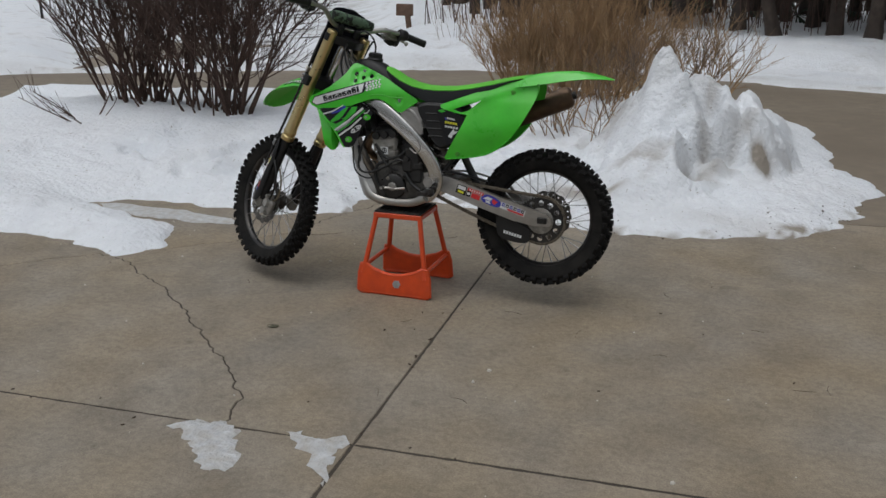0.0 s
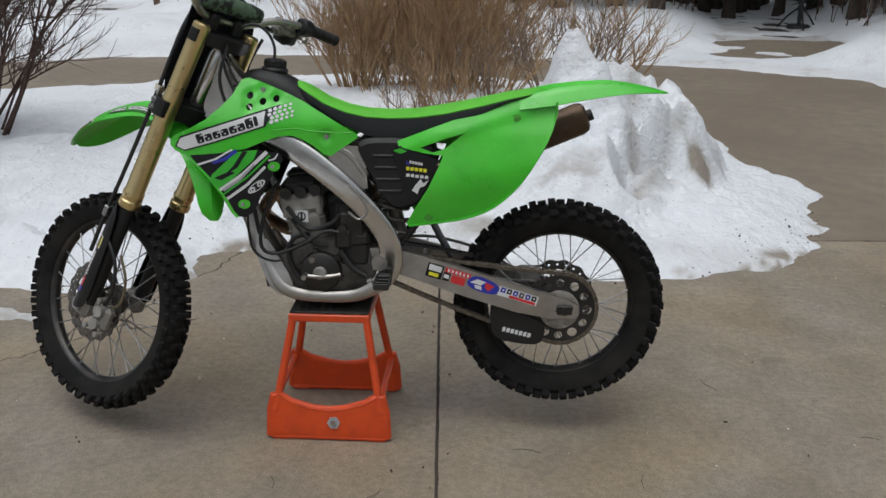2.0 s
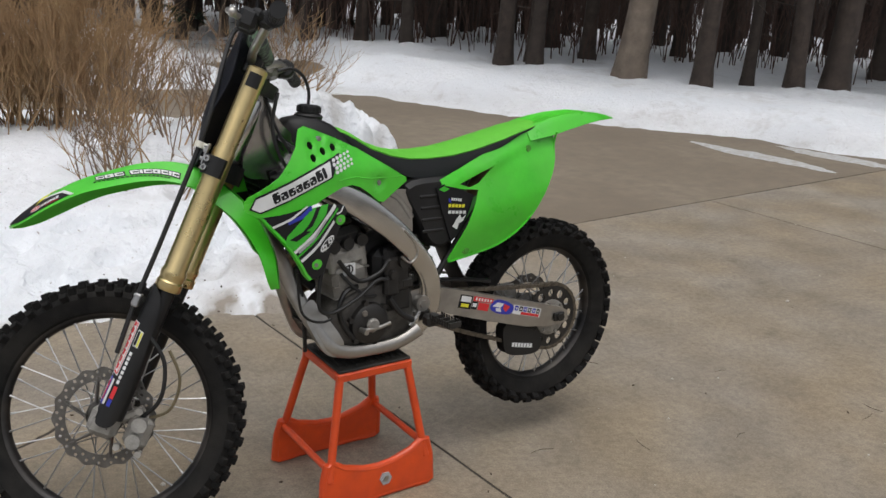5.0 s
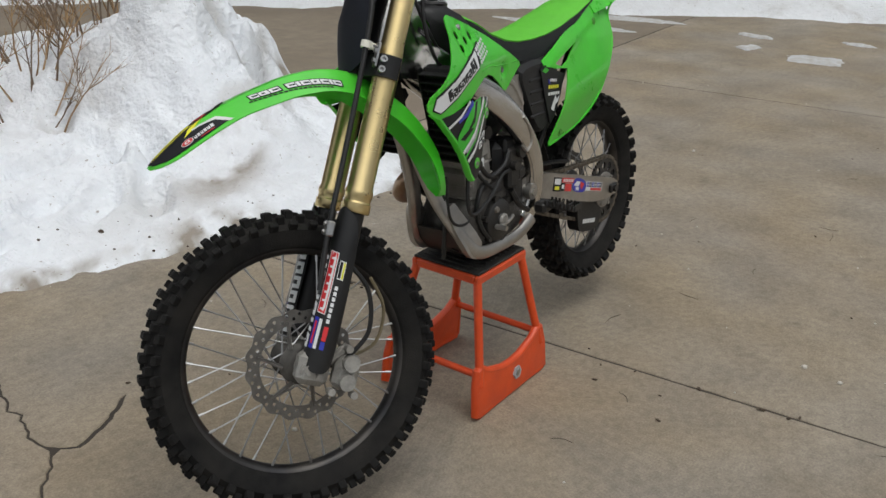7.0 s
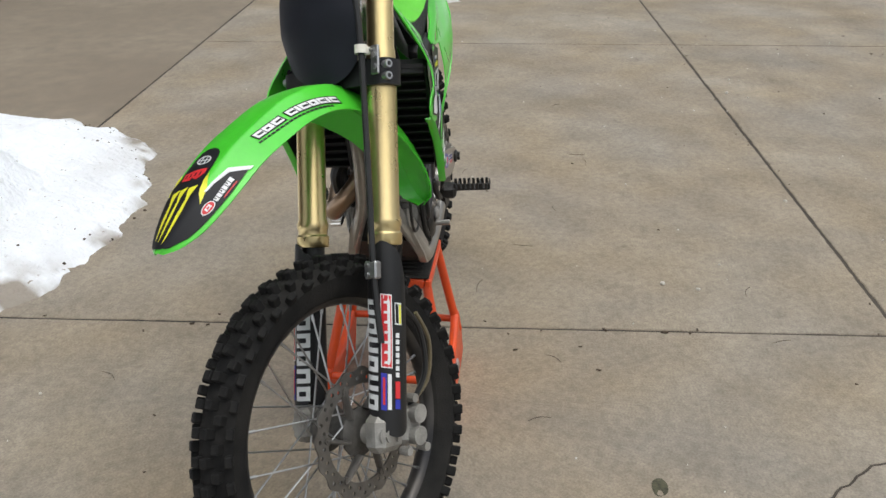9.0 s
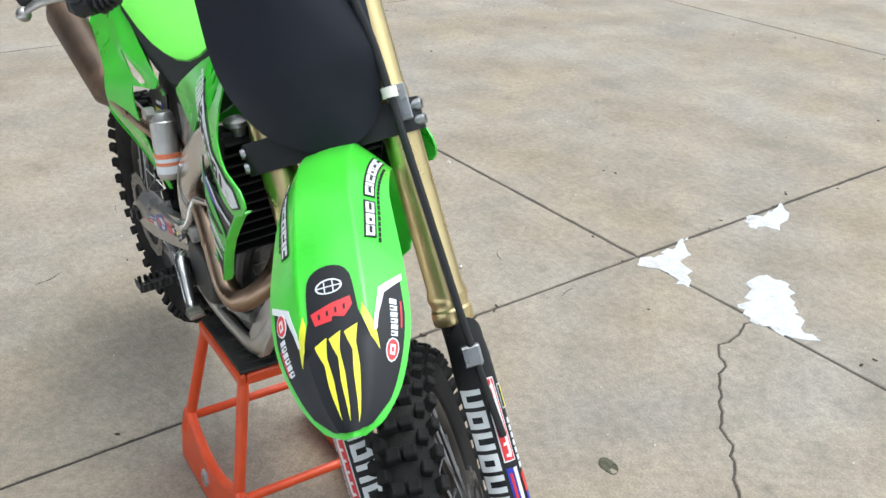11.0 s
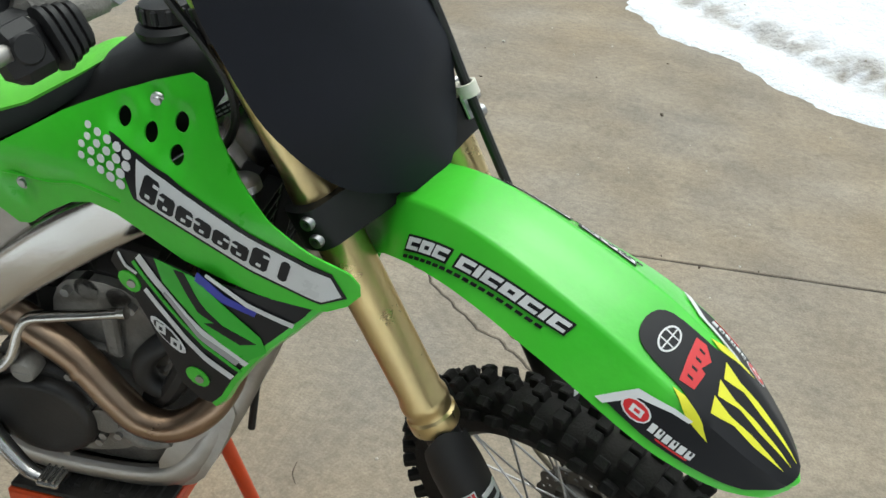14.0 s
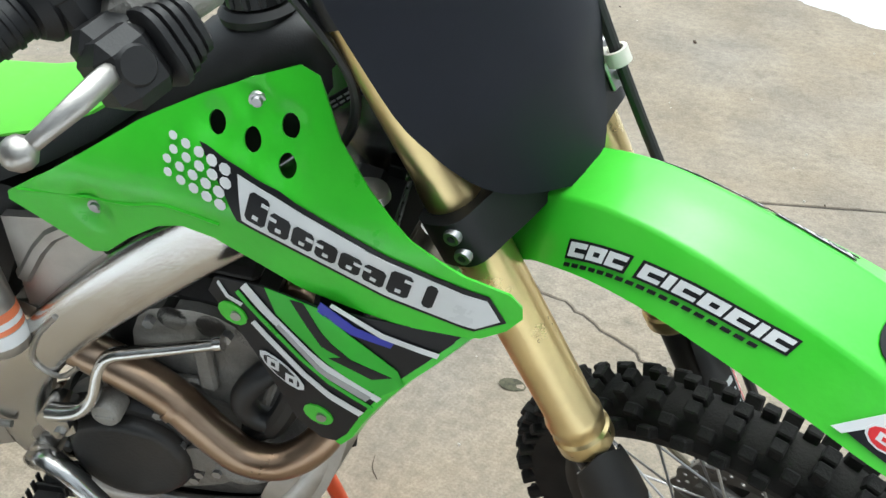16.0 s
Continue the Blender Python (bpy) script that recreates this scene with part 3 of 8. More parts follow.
def island_dirt_shade(x, y, h):
    d = 0.0
    if 0.4 < x < 2.0 and 1.85 < y < 3.3:
        spot = max(0.15, min(1.0, 0.60 + 1.5 * bumpn(x, y, 4.5, 3.0)))
        qx, qy = x + 0.05 * bumpn(x, y, 3.0, 9.0), y + 0.05 * bumpn(x, y, 3.3, 4.0)
        d += 0.60 * spot * math.exp(-((edge_distance((qx, qy), TIER) - 0.015) / 0.040) ** 2) * max(0.0, min(1.0, (x - 0.6) / 0.25))
        d += 0.75 * spot * math.exp(-((edge_distance((qx, qy), BLOCK) - 0.030) / 0.055) ** 2) * max(0.0, min(1.0, (1.48 - x) / 0.10))
        # shade inside the hole, painted with the dirt colour
        d += 3.2 * dome(x, y, 1.49, 2.45, 0.055, 0.075, 1.0, 40, 3)
    d += 1.4 * max(0.0, 0.10 - edge_distance((x, y), ISLAND)) / 0.10 * max(0.0, min(1.0, 0.1 + 2.2 * bumpn(x, y, 6.0, 8.0))) if -1 < x < 2.4 and y < 2.6 else 0.0
    d += 0.4 * dome(x, y, 0.85, 2.75, 0.3, 0.2, 1.0)
    d += (1.6 * dome(x, y, 0.60, 1.86, 0.32, 0.12, 1.0, 30) + 1.8 * dome(x, y, 0.22, 1.46, 0.22, 0.09, 1.0, -10) + 0.7 * dome(x, y, 1.12, 2.12, 0.25, 0.10, 1.0, 25)) * max(0.0, min(1.0, 0.55 + 1.8 * bumpn(x, y, 5.0, 6.0)))
    d += 0.5 * dome(x, y, 0.15, 1.75, 0.35, 0.14, 1.0) + 0.35 * dome(x, y, 1.5, 1.6, 0.5, 0.12, 1.0)
    d += 0.5 * dome(x, y, 0.35, 2.75, 0.3, 0.2, 1.0) * max(0.0, min(1.0, 0.5 + 2 * bumpn(x, y, 6.0, 1.0)))
    return 1.5 * d


heightfield("snow_bank", steps(-14, 3.0, -2.4, 2.3, 0.026, 0.4), steps(-1.8, 7.4, 0.0, 3.1, 0.025, 0.22), island_height, M_SNOW,
            "ploughed white snow bank with footprints and grey dirt", island_dirt_shade)


LANE = [(3.0, 10.0), (3.7, 9.6), (4.9, 11.2), (5.2, 14.0), (5.4, 26), (4.4, 26), (3.6, 14.6), (3.2, 12.5)]
LANE_FAR = [(-6.2, 13.0), (-8.2, 16.5), (-13, 24), (-24, 44), (-34, 44), (-20, 24), (-15, 15), (-11.5, 9.5), (-9, 7.0), (-7.6, 8.4), (-7.4, 11)]


def outer_height(x, y):
    d = edge_distance((x, y), OUTER) + 0.22 * bumpn(x, y, 0.8, 4.2) + 0.06 * bumpn(x, y, 4.0, 2.2)
    if d <= -0.12:
        return -0.06
    lane = max(edge_distance((x, y), LANE), edge_distance((x, y), LANE_FAR))
    east = max(0.0, min(1.0, (x - 2.8) / 2.0))
    flat = 1.7 * (1 - east) * max(0.0, min(1.0, (x + 3.0) / 2.0)) + 0.1
    h = 0.04 * (1 - math.exp(-max(d, 0) / 0.1)) + (0.26 - 0.02 * east) * (1 - math.exp(-max(d - flat, 0) / (0.35 + 0.3 * east)))
    if d < 0:
        h = d * 0.6
    h += east * 0.09 * math.exp(-((d - 1.5) / 0.8) ** 2) * (0.8 + 0.6 * bumpn(x, y, 0.9, 8.0))
    w = min(1, max(0, d - flat * 0.8))
    h += 0.10 * bumpn(x, y, 0.55, 1.0) * w + 0.05 * bumpn(x, y, 2.6, 6.0) * w + 0.02 * bumpn(x, y, 6.5, 2.0) * w
    if lane > -0.8:
        t = max(0.0, min(1.0, (lane + 0.8) / 0.8))
        h = h * (1 - t) - 0.03 * t + 0.05 * t * bumpn(x, y, 1.5, 2.7)
    return max(h, -0.06)


def outer_dirt(x, y, h):
    d = edge_distance((x, y), OUTER)
    return 0.45 * math.exp(-((d - 0.2) / 0.25) ** 2) + (0.9 if max(edge_distance((x, y), LANE), edge_distance((x, y), LANE_FAR)) > 0 and bumpn(x, y, 0.7, 5.0) > -0.05 else 0.0)


heightfield("snow_field", steps(-60, 60, -6, 11, 0.17, 4.0), steps(-50, 70, 1, 14, 0.17, 4.0), outer_height, M_SNOWF,
            "snow field and roadside berm reaching into the wood", outer_dirt)



def strip_height(x, y):
    d = edge_distance((x, y), STRIP) + 0.10 * bumpn(x, y, 1.8, 6.1) + 0.03 * bumpn(x, y, 8.0, 1.7)
    if d <= -0.10:
        return -0.06
    h = 0.03 * (1 - math.exp(-max(d, 0) / 0.05)) + 0.10 * (1 - math.exp(-max(d - 0.35, 0) / 0.12)) if d > 0 else d * 0.6
    return h + (0.022 * bumpn(x, y, 4.5, 3.0) + 0.014 * bumpn(x, y, 16.0, 3.0)) * max(0.0, min(1.0, d / 0.4))


def strip_dirt(x, y, h):
    d = edge_distance((x, y), STRIP) + 0.06 * bumpn(x, y, 3.5, 2.4)
    return 1.5 * math.exp(-((d - 0.40) / 0.11) ** 2) * max(0.0, min(1.0, 0.65 + 1.6 * bumpn(x, y, 7.0, 4.0))) + 0.3 * max(0.0, min(1.0, d - 0.4))


heightfield("snow_strip", steps(-9, 2.0, -2.2, 1.0, 0.03, 0.4), steps(-11, -2.4, -6.2, -2.6, 0.03, 0.4), strip_height, M_SNOW,
            "thin melting snow with a rim of grey grit", strip_dirt)

# the ground sheet itself, to the horizon
gx = [-600, -300, -150, -80] + list(np.arange(-50, 51, 2.0)) + [80, 150, 300, 600]
g = Geo()
g.add([(x, y, ground_z(x, y) - 0.045) for y in gx for x in gx], [(j * len(gx) + i, j * len(gx) + i + 1, (j + 1) * len(gx) + i + 1, (j + 1) * len(gx) + i) for j in range(len(gx) - 1) for i in range(len(gx) - 1)])
tagged(part("ground", g, M_SOIL, sharp=0, fix=False), "dark earth under snow and concrete", "ground", kind="structure")

# the pavement round the island
g = Geo()
rx, ry = list(np.arange(-40, 14, 0.75)), list(np.arange(-20, 12.5, 0.75))
g.add([(x, y, ground_z(x, y) - 0.012) for y in ry for x in rx], [(j * len(rx) + i, j * len(rx) + i + 1, (j + 1) * len(rx) + i + 1, (j + 1) * len(rx) + i) for j in range(len(ry) - 1) for i in range(len(rx) - 1)
      if not (-6.9 < rx[i] + 0.4 < 7.3 and -11.0 < ry[j] + 0.4 < 4.3)])
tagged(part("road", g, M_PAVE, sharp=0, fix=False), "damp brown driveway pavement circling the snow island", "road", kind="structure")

# ---- trees, shrubs and small things of the garden ----
def surf(x, y):
    return ground_z(x, y) + max(outer_height(x, y), island_height(x, y), 0.0)


def twig(geo, rnd, p, d, length, r, depth, spread, kids, sides=4):
    """A crooked shoot with side shoots, each thinner than the last."""
    pts, rs = [p], [r]
    q, dd = p.copy(), d.copy()
    n = 3 if depth > 0 else 2
    for i in range(n):
        dd = (dd + Vector((rnd.gauss(0, 0.13), rnd.gauss(0, 0.13), rnd.gauss(0.05, 0.10)))).normalized()
        q = q + dd * (length / n)
        pts.append(q)
        rs.append(r * (1 - 0.62 * (i + 1) / n))
    geo.tube(pts, rs, sides, caps=False)
    if depth > 0:
        for k in range(kids):
            t = 0.25 + 0.75 * rnd.random()
            i = min(n - 1, int(t * n))
            b = pts[i].lerp(pts[i + 1], t * n - i)
            side = Vector((rnd.gauss(0, 1), rnd.gauss(0, 1), rnd.gauss(0.35, 0.6))).normalized()
            twig(geo, rnd, b, (dd + side * spread).normalized(), length * rnd.uniform(0.35, 0.6), r * 0.55, depth - 1, spread, kids, 3)


def bush(label, spots, height, fan, n, r, mats, seed, depth=2, kids=4, spread=0.75, group="bare shrubs"):
    """A leafless shrub: stems fanning out of several feet."""
    rnd = random.Random(seed)
    ob = thing("shrub", label, "shrub", group, Matrix.Translation((spots[0][0], spots[0][1], surf(spots[0][0], spots[0][1]))))
    base = Vector((spots[0][0], spots[0][1], surf(spots[0][0], spots[0][1])))
    gs = [Geo(), Geo()]
    for i in range(n):
        sx, sy, rr = spots[i % len(spots)]
        a, k = rnd.uniform(0, 2 * math.pi), rnd.random() ** 0.5
        px, py = sx + rr * 0.5 * k * math.cos(a), sy + rr * 0.5 * k * math.sin(a)
        p = Vector((px, py, surf(px, py) - 0.03)) - base
        d = Vector((fan * k * math.cos(a), fan * k * math.sin(a), 1.0)).normalized()
        twig(gs[i % 2], rnd, p, d, height * rnd.uniform(0.55, 0.95), r * rnd.uniform(0.7, 1.2), depth, spread, kids)
    for g, m_ in zip(gs, mats):
        tagged(part("branchwork", g, m_, ob, sharp=60, fix=False), kind="stuff")
    return ob


bush("large bare red-brown shrub growing out of the snow", [(-3.3, 2.4, 0.8), (-3.7, 2.45, 0.5), (-3.0, 2.4, 0.5), (-2.75, 2.4, 0.3), (-3.95, 2.4, 0.4)], 1.42, 0.55, 90, 0.012, (M_TWIGD, M_TWIGD), 11, 3, 5, 0.7)
bush("dense clipped tan shrub with dry twigs", [(-0.25, 4.2, 0.75), (0.1, 4.25, 0.6), (-0.6, 4.2, 0.6), (-0.2, 4.5, 0.6), (-0.85, 4.3, 0.4)], 0.80, 0.55, 250, 0.006, (M_TWIGT, M_TWIGT), 12, 2, 7, 0.55)
bush("sparse tan shrub beside the snow pile", [(0.10, 2.90, 0.45), (0.32, 3.10, 0.45), (-0.15, 3.0, 0.3)], 0.56, 0.8, 40, 0.006, (M_TWIGT, M_TWIGG), 13, 2, 5, 0.8)
bush("sparse grey-brown shrub behind the snow pile", [(0.72, 3.15, 0.4), (1.02, 3.25, 0.4)], 0.58, 0.85, 36, 0.006, (M_TWIGG, M_TWIGT), 14, 2, 5, 0.85)
bush("thin dry stalks standing in the snow", [(-4.4, 11.2, 0.9)], 0.7, 0.5, 14, 0.004, (M_TWIGG, M_TWIGG), 15, 1, 3, 0.5)
bush("thin dry stalks standing in the snow", [(-7.0, 17.5, 0.8)], 0.9, 0.4, 12, 0.005, (M_TWIGG, M_TWIGG), 16, 1, 3, 0.5)
bush("low bare shoots at the edge of the snow bank", [(-3.75, 1.75, 0.25)], 0.5, 1.8, 7, 0.006, (M_TWIGD, M_TWIGD), 17, 1, 4, 0.7)


def conifer(seed, bark, height=13.0, r=0.17):
    """A tall conifer: flared trunk, dead stubs below, drooping limbs with needle sprays above."""
    rnd = random.Random(seed)
    ob = thing("conifer_tree", "tall conifer with rough dark trunk rising out of snow", "tree", "trees of the wood")
    rings = []
    ph = rnd.uniform(0, 6)
    for i in range(22):
        z = height * (i / 21) ** 1.6 - 0.3
        flare = 1 + 0.30 * math.exp(-max(0, z) / 0.25)
        rad = r * flare * (1 - 0.80 * max(0.0, z) / height)
        cx, cy = 0.05 * math.sin(z * 0.5 + ph), 0.05 * math.cos(z * 0.4 + ph)
        rings.append([(cx + rad * (1 + 0.10 * math.sin(3 * a + z * 1.2 + ph) + 0.05 * math.sin(7 * a + 2 * z)) * math.cos(a), cy + rad * (1 + 0.08 * math.sin(4 * a - z + ph)) * math.sin(a), z) for a in (2 * math.pi * j / 18 for j in range(18))])
    trunk = part("trunk", Geo().loft(rings), bark, ob, sharp=50, fix=False)
    limbs, needles = Geo(), Geo()
    for i in range(9):
        z, a = rnd.uniform(0.9, 3.8), rnd.uniform(0, 6.28)
        d = Vector((math.cos(a), math.sin(a), rnd.uniform(-0.35, 0.25)))
        limbs.tube([Vector((0, 0, z)) + d * r * 0.8, Vector((0, 0, z)) + d * rnd.uniform(0.35, 0.9)], [0.016, 0.005], 4, caps=False)
    for i in range(30):
        z = 4.6 + (height - 5.0) * (i / 29)
        a = i * 2.4 + rnd.uniform(-0.4, 0.4)
        ln = (height - z) * 0.26 + 0.5 + rnd.uniform(-0.2, 0.3)
        p0 = Vector((0, 0, z))
        p1 = p0 + Vector((math.cos(a), math.sin(a), 0.05)) * ln * 0.6
        p2 = p0 + Vector((math.cos(a), math.sin(a), -0.25)) * ln
        limbs.tube([p0, p1, p2], [0.035, 0.022, 0.006], 4, caps=False)
        for k in range(12):
            t = 0.25 + 0.75 * k / 11
            c = p0.lerp(p1, t * 2) if t < 0.5 else p1.lerp(p2, t * 2 - 1)
            for s in (1, -1):
                side = Vector((-math.sin(a) * s, math.cos(a) * s, rnd.uniform(-0.5, -0.1))) * (0.20 + 0.32 * (1 - t)) * rnd.uniform(0.7, 1.3)
                fw = Vector((math.cos(a), math.sin(a), 0)) * rnd.uniform(0.05, 0.11)
                needles.add([c - fw * 0.4, c + fw * 0.4, c + side + fw * 1.4, c + side * 1.2 + fw, c + side * 0.8 - fw * 0.3], [(0, 1, 2), (0, 2, 3, 4)])
    tagged(part("limb_whorl", limbs, bark, trunk, sharp=60, fix=False), kind="stuff")
    part("crown", needles, M_NEEDLE, ob, "dark green needle crown", sharp=0, fix=False)
    return ob


spots = [(-2.35, 16.4, 0, 1.0), (-1.2, 15.6, 0, 0.95), (0.0, 15.6, 0, 0.9), (0.75, 14.9, -14, 1.0), (1.25, 17.2, 3, 0.9), (1.75, 15.5, 3, 0.9), (2.45, 14.2, 3, 1.0), (2.9, 17.2, 0, 0.8), (4.1, 16.8, 0, 0.8), (5.6, 20.4, 0, 0.9),
         (5.3, 17.8, 2, 0.8), (5.9, 17.2, 0, 0.9), (5.9, 14.4, 0, 0.9), (6.8, 13.8, 3, 0.9), (6.55, 11.7, 0, 0.8), (8.4, 14.0, 0, 1.0), (9.0, 14.6, 0, 1.0), (6.8, 9.0, 1, 0.9), (7.05, 8.55, 0, 0.85), (7.54, 7.1, 3, 1.1),
         (11.9, 14.6, 0, 1.0), (9.4, 10.2, 2, 1.0), (8.1, 6.25, 0, 0.9), (9.05, 6.4, 0, 0.6), (9.35, 5.9, -2, 0.9), (9.85, 5.5, 0, 1.2), (12.7, 6.9, 0, 1.0), (11.0, 5.1, 2, 1.0), (12.5, 5.0, 0, 0.9), (13.3, 4.5, 0, 1.0), (11.8, 10.5, 0, 1.0),
         (7.6, 9.4, 0, 0.8), (-4.2, 21.5, 0, 0.9), (7.4, 16.5, 0, 0.9), (10.3, 12.4, 0, 0.9), (13.8, 8.4, 0, 1.0), (10.4, 17.5, 0, 1.0), (3.6, 20.0, 0, 0.9), (0.6, 20.5, 0, 0.9), (-1.8, 21.0, 0, 0.9), (14.6, 2.4, 0, 1.0), (13.0, 16.8, 0, 1.1),
         (16.0, 11.0, 0, 1.0), (15.6, 5.8, 0, 1.0), (8.0, 20.0, 0, 1.0)]
protos = [conifer(50 + i, M_TRUNK, 12.5 + i * 0.8, (0.125, 0.14, 0.155)[i]) for i in range(3)] + [conifer(57, M_PALE, 13.0, 0.17)]
rnd = random.Random(9)
used = set()
for i, (x, y, lean, sc) in enumerate(spots):
    k = 3 if (x, y) == (7.54, 7.1) else i % 3
    m_ = Matrix.Translation((x, y, surf(x, y))) @ Matrix.Rotation(radians(lean), 4, "Y") @ Matrix.Rotation(rnd.uniform(0, 6.28), 4, "Z") @ Matrix.Scale(sc, 4)
    if k not in used:
        used.add(k)
        protos[k].matrix_basis = m_
    else:
        copy_thing(protos[k], m_)

# saplings and dead stalks between the trunks
rnd = random.Random(31)
g = Geo()
for i in range(2300):
    while True:
        x, y = rnd.uniform(-7, 20), rnd.uniform(3, 26)
        d = edge_distance((x, y), OUTER)
        if d > (2.0 if x > 5 else 3.0) and y > 15.0 - 0.95 * max(0.0, x - 3.0) and edge_distance((x, y), LANE) < -0.3 and edge_distance((x, y), LANE_FAR) < -0.3:
            break
    p = Vector((x, y, surf(x, y) - 0.02))
    twig(g, rnd, p, Vector((rnd.gauss(0, 0.09), rnd.gauss(0, 0.09), 1)).normalized(), rnd.uniform(0.6, 2.2), rnd.uniform(0.007, 0.017), 1, 0.55, rnd.randint(2, 6), 3)
tagged(part("undergrowth", g, M_TWIGD, sharp=60, fix=False), "thin bare saplings and stalks in the snow between trunks", "undergrowth", kind="stuff")
g = Geo()
for i in range(26):
    x, y = rnd.uniform(-2.5, 8), rnd.uniform(15.5, 22)
    p = Vector((x, y, surf(x, y) + rnd.uniform(0.2, 0.6)))
    for k in range(26):
        d = Vector((rnd.gauss(0, 1), rnd.gauss(0, 1), rnd.gauss(-0.1, 0.3))).normalized() * rnd.uniform(0.1, 0.4)
        w = d.cross(Vector((0, 0, 1))) * 0.22
        g.add([p, p + d * 0.6 + w, p + d, p + d * 0.6 - w], [(0, 1, 2, 3)])
tagged(part("young_conifers", g, M_NEEDLE, sharp=0, fix=False), "small dark green conifer sprays in the snow", "undergrowth", kind="stuff")

g = Geo()
for i in range(620):
    a, r = rnd.uniform(-0.45, 1.45), rnd.uniform(19, 46)
    x, y = 0.5 + r * math.sin(a), -1 + r * math.cos(a)
    if x < -6 and edge_distance((x, y), LANE_FAR) > -2.5:
        continue
    z, w, ln = surf(x, y), rnd.uniform(0.08, 0.17), rnd.uniform(-0.03, 0.03)
    g.tube([(x, y, z - 0.1), (x + ln * 4, y, z + 4), (x + ln * 11, y, z + 11)], [w * 1.15, w * 0.9, w * 0.4], 7, caps=False)
    for k in range(5):
        b = rnd.uniform(0, 6.28)
        h = rnd.uniform(0.8, 6)
        g.tube([(x, y, z + h), (x + math.cos(b) * rnd.uniform(0.5, 1.4), y + math.sin(b), z + h + rnd.uniform(-0.3, 0.3))], [0.02, 0.006], 3, caps=False)
tagged(part("far_wood", g, M_TRUNK, sharp=60, fix=False), "dense dark trunks of the far wood", "wood", kind="stuff")

# a black post on three feet, at the mouth of the lane
pz = surf(5.0, 14.7)
ob = thing("garden_post", "black metal post on a splayed foot in the snow", "post", m=Matrix.Translation((5.0, 14.7, pz)))
g = Geo().tube([(0, 0, 0), (0, 0, 2.6)], [0.035, 0.03], 10)
g.lathe([(0.05, 0.28), (0.055, 0.30), (0.055, 0.36), (0.04, 0.38)], 12)
part("pole", g, M_POST, ob)
for i in range(3):
    a = i * 2.094 + 0.5
    part("foot", Geo().tube([(0.03 * math.cos(a), 0.03 * math.sin(a), 0.34), (0.22 * math.cos(a), 0.22 * math.sin(a), 0.18), (0.38 * math.cos(a), 0.38 * math.sin(a), -0.02)], 0.018, 8, 3), M_POST, ob)
part("base_plate", Geo().lathe([(0.0, 0.05), (0.16, 0.05), (0.20, 0.03), (0.21, -0.02)], 18), M_POST, ob)

# a brown mailbox-like board by the far drive and a round sign on a post
bz = surf(-8.0, 16.7)
ob = thing("board_sign", "small brown wooden board on a short leaning post", "sign", m=Matrix.Translation((-8.0, 16.7, bz)) @ Matrix.Rotation(radians(20), 4, "Z") @ Matrix.Rotation(radians(-6), 4, "Y"))
part("post", Geo().box((0.12, 0, 0.2), (0.13, 0.09, 0.5), None, 0.01), M_WOODB, ob)
part("board", Geo().box((0.0, 0, 0.47), (0.42, 0.10, 0.28), Matrix.Rotation(radians(8), 4, "Y"), 0.015), M_WOODB, ob)
bz = surf(-17.5, 14.5)
ob = thing("road_sign", "grey round sign plate on a thin dark post", "sign", m=Matrix.Translation((-17.5, 14.5, bz)) @ Matrix.Rotation(radians(25), 4, "Z"))
part("post", Geo().tube([(0, 0, -0.05), (0, 0, 1.75)], 0.035, 8), M_POST, ob)
part("sign_plate", Geo().lathe([(0.0, -0.01), (0.33, -0.01), (0.35, 0.0), (0.33, 0.01), (0.0, 0.01)], 24, Matrix.Translation((0, -0.05, 1.45)) @ Matrix.Rotation(radians(90), 4, "X")), M_SILV, ob)


def boulder(label, c, s, seed, material, name="boulder", cat="boulder", group=""):
    """A rough, blunt stone."""
    me = bmesh.new()
    bmesh.ops.create_icosphere(me, subdivisions=3, radius=1.0)
    for v in me.verts:
        n_ = noise.fractal(v.co * 1.3 + Vector((seed, 0, 0)), 1.0, 2.0, 3)
        v.co = Vector((v.co.x * s[0], v.co.y * s[1], max(-0.3, v.co.z) * s[2])) * (1 + 0.28 * n_)
    data = bpy.data.meshes.new(name)
    me.to_mesh(data)
    me.free()
    data.materials.append(material)
    data.polygons.foreach_set("use_smooth", [True] * len(data.polygons))
    return tagged(part(name, data, None, m=Matrix.Translation((c[0], c[1], surf(c[0], c[1])))), label, cat, group)


for i, (x, y, sx, sz) in enumerate([(-14.0, 32.5, 0.75, 0.8), (-10.8, 27.5, 0.7, 0.55), (-9.3, 28.5, 0.8, 0.7), (-7.3, 28.0, 0.7, 0.6)]):
    boulder("brown boulder half buried in snow", (x, y), (sx, 0.5, sz), i * 3.0, M_WOODB, group="far boulders")


def snow_patch(outline, h, seed):
    """A melting scrap of snow with a ragged edge."""
    loop = curve(outline, 8)
    loop = [(x + 0.045 * bumpn(x, y, 19, seed), y + 0.045 * bumpn(x, y, 19, seed + 3)) for x, y in loop]
    size = math.sqrt(abs(sum(a[0] * b[1] - b[0] * a[1] for a, b in zip(loop, loop[1:] + loop[:1]))) / 2)
    step = max(0.02, size / 22)
    fz = lambda u, w: (u, w, 0.0015 + ground_z(u, w) + h * (1 - math.exp(-max(0.0, edge_distance((u, w), loop)) / (size * 0.10))) * (0.8 + 0.5 * bumpn(u, w, 14 / (1 + size), seed)))
    g = Geo()
    g.sheet(loop, fz, 0.0025, step)
    return tagged(part("snow_patch", g, M_SLUSH, sharp=0), "thin melting scrap of snow on the concrete", "snow", "snow scraps")


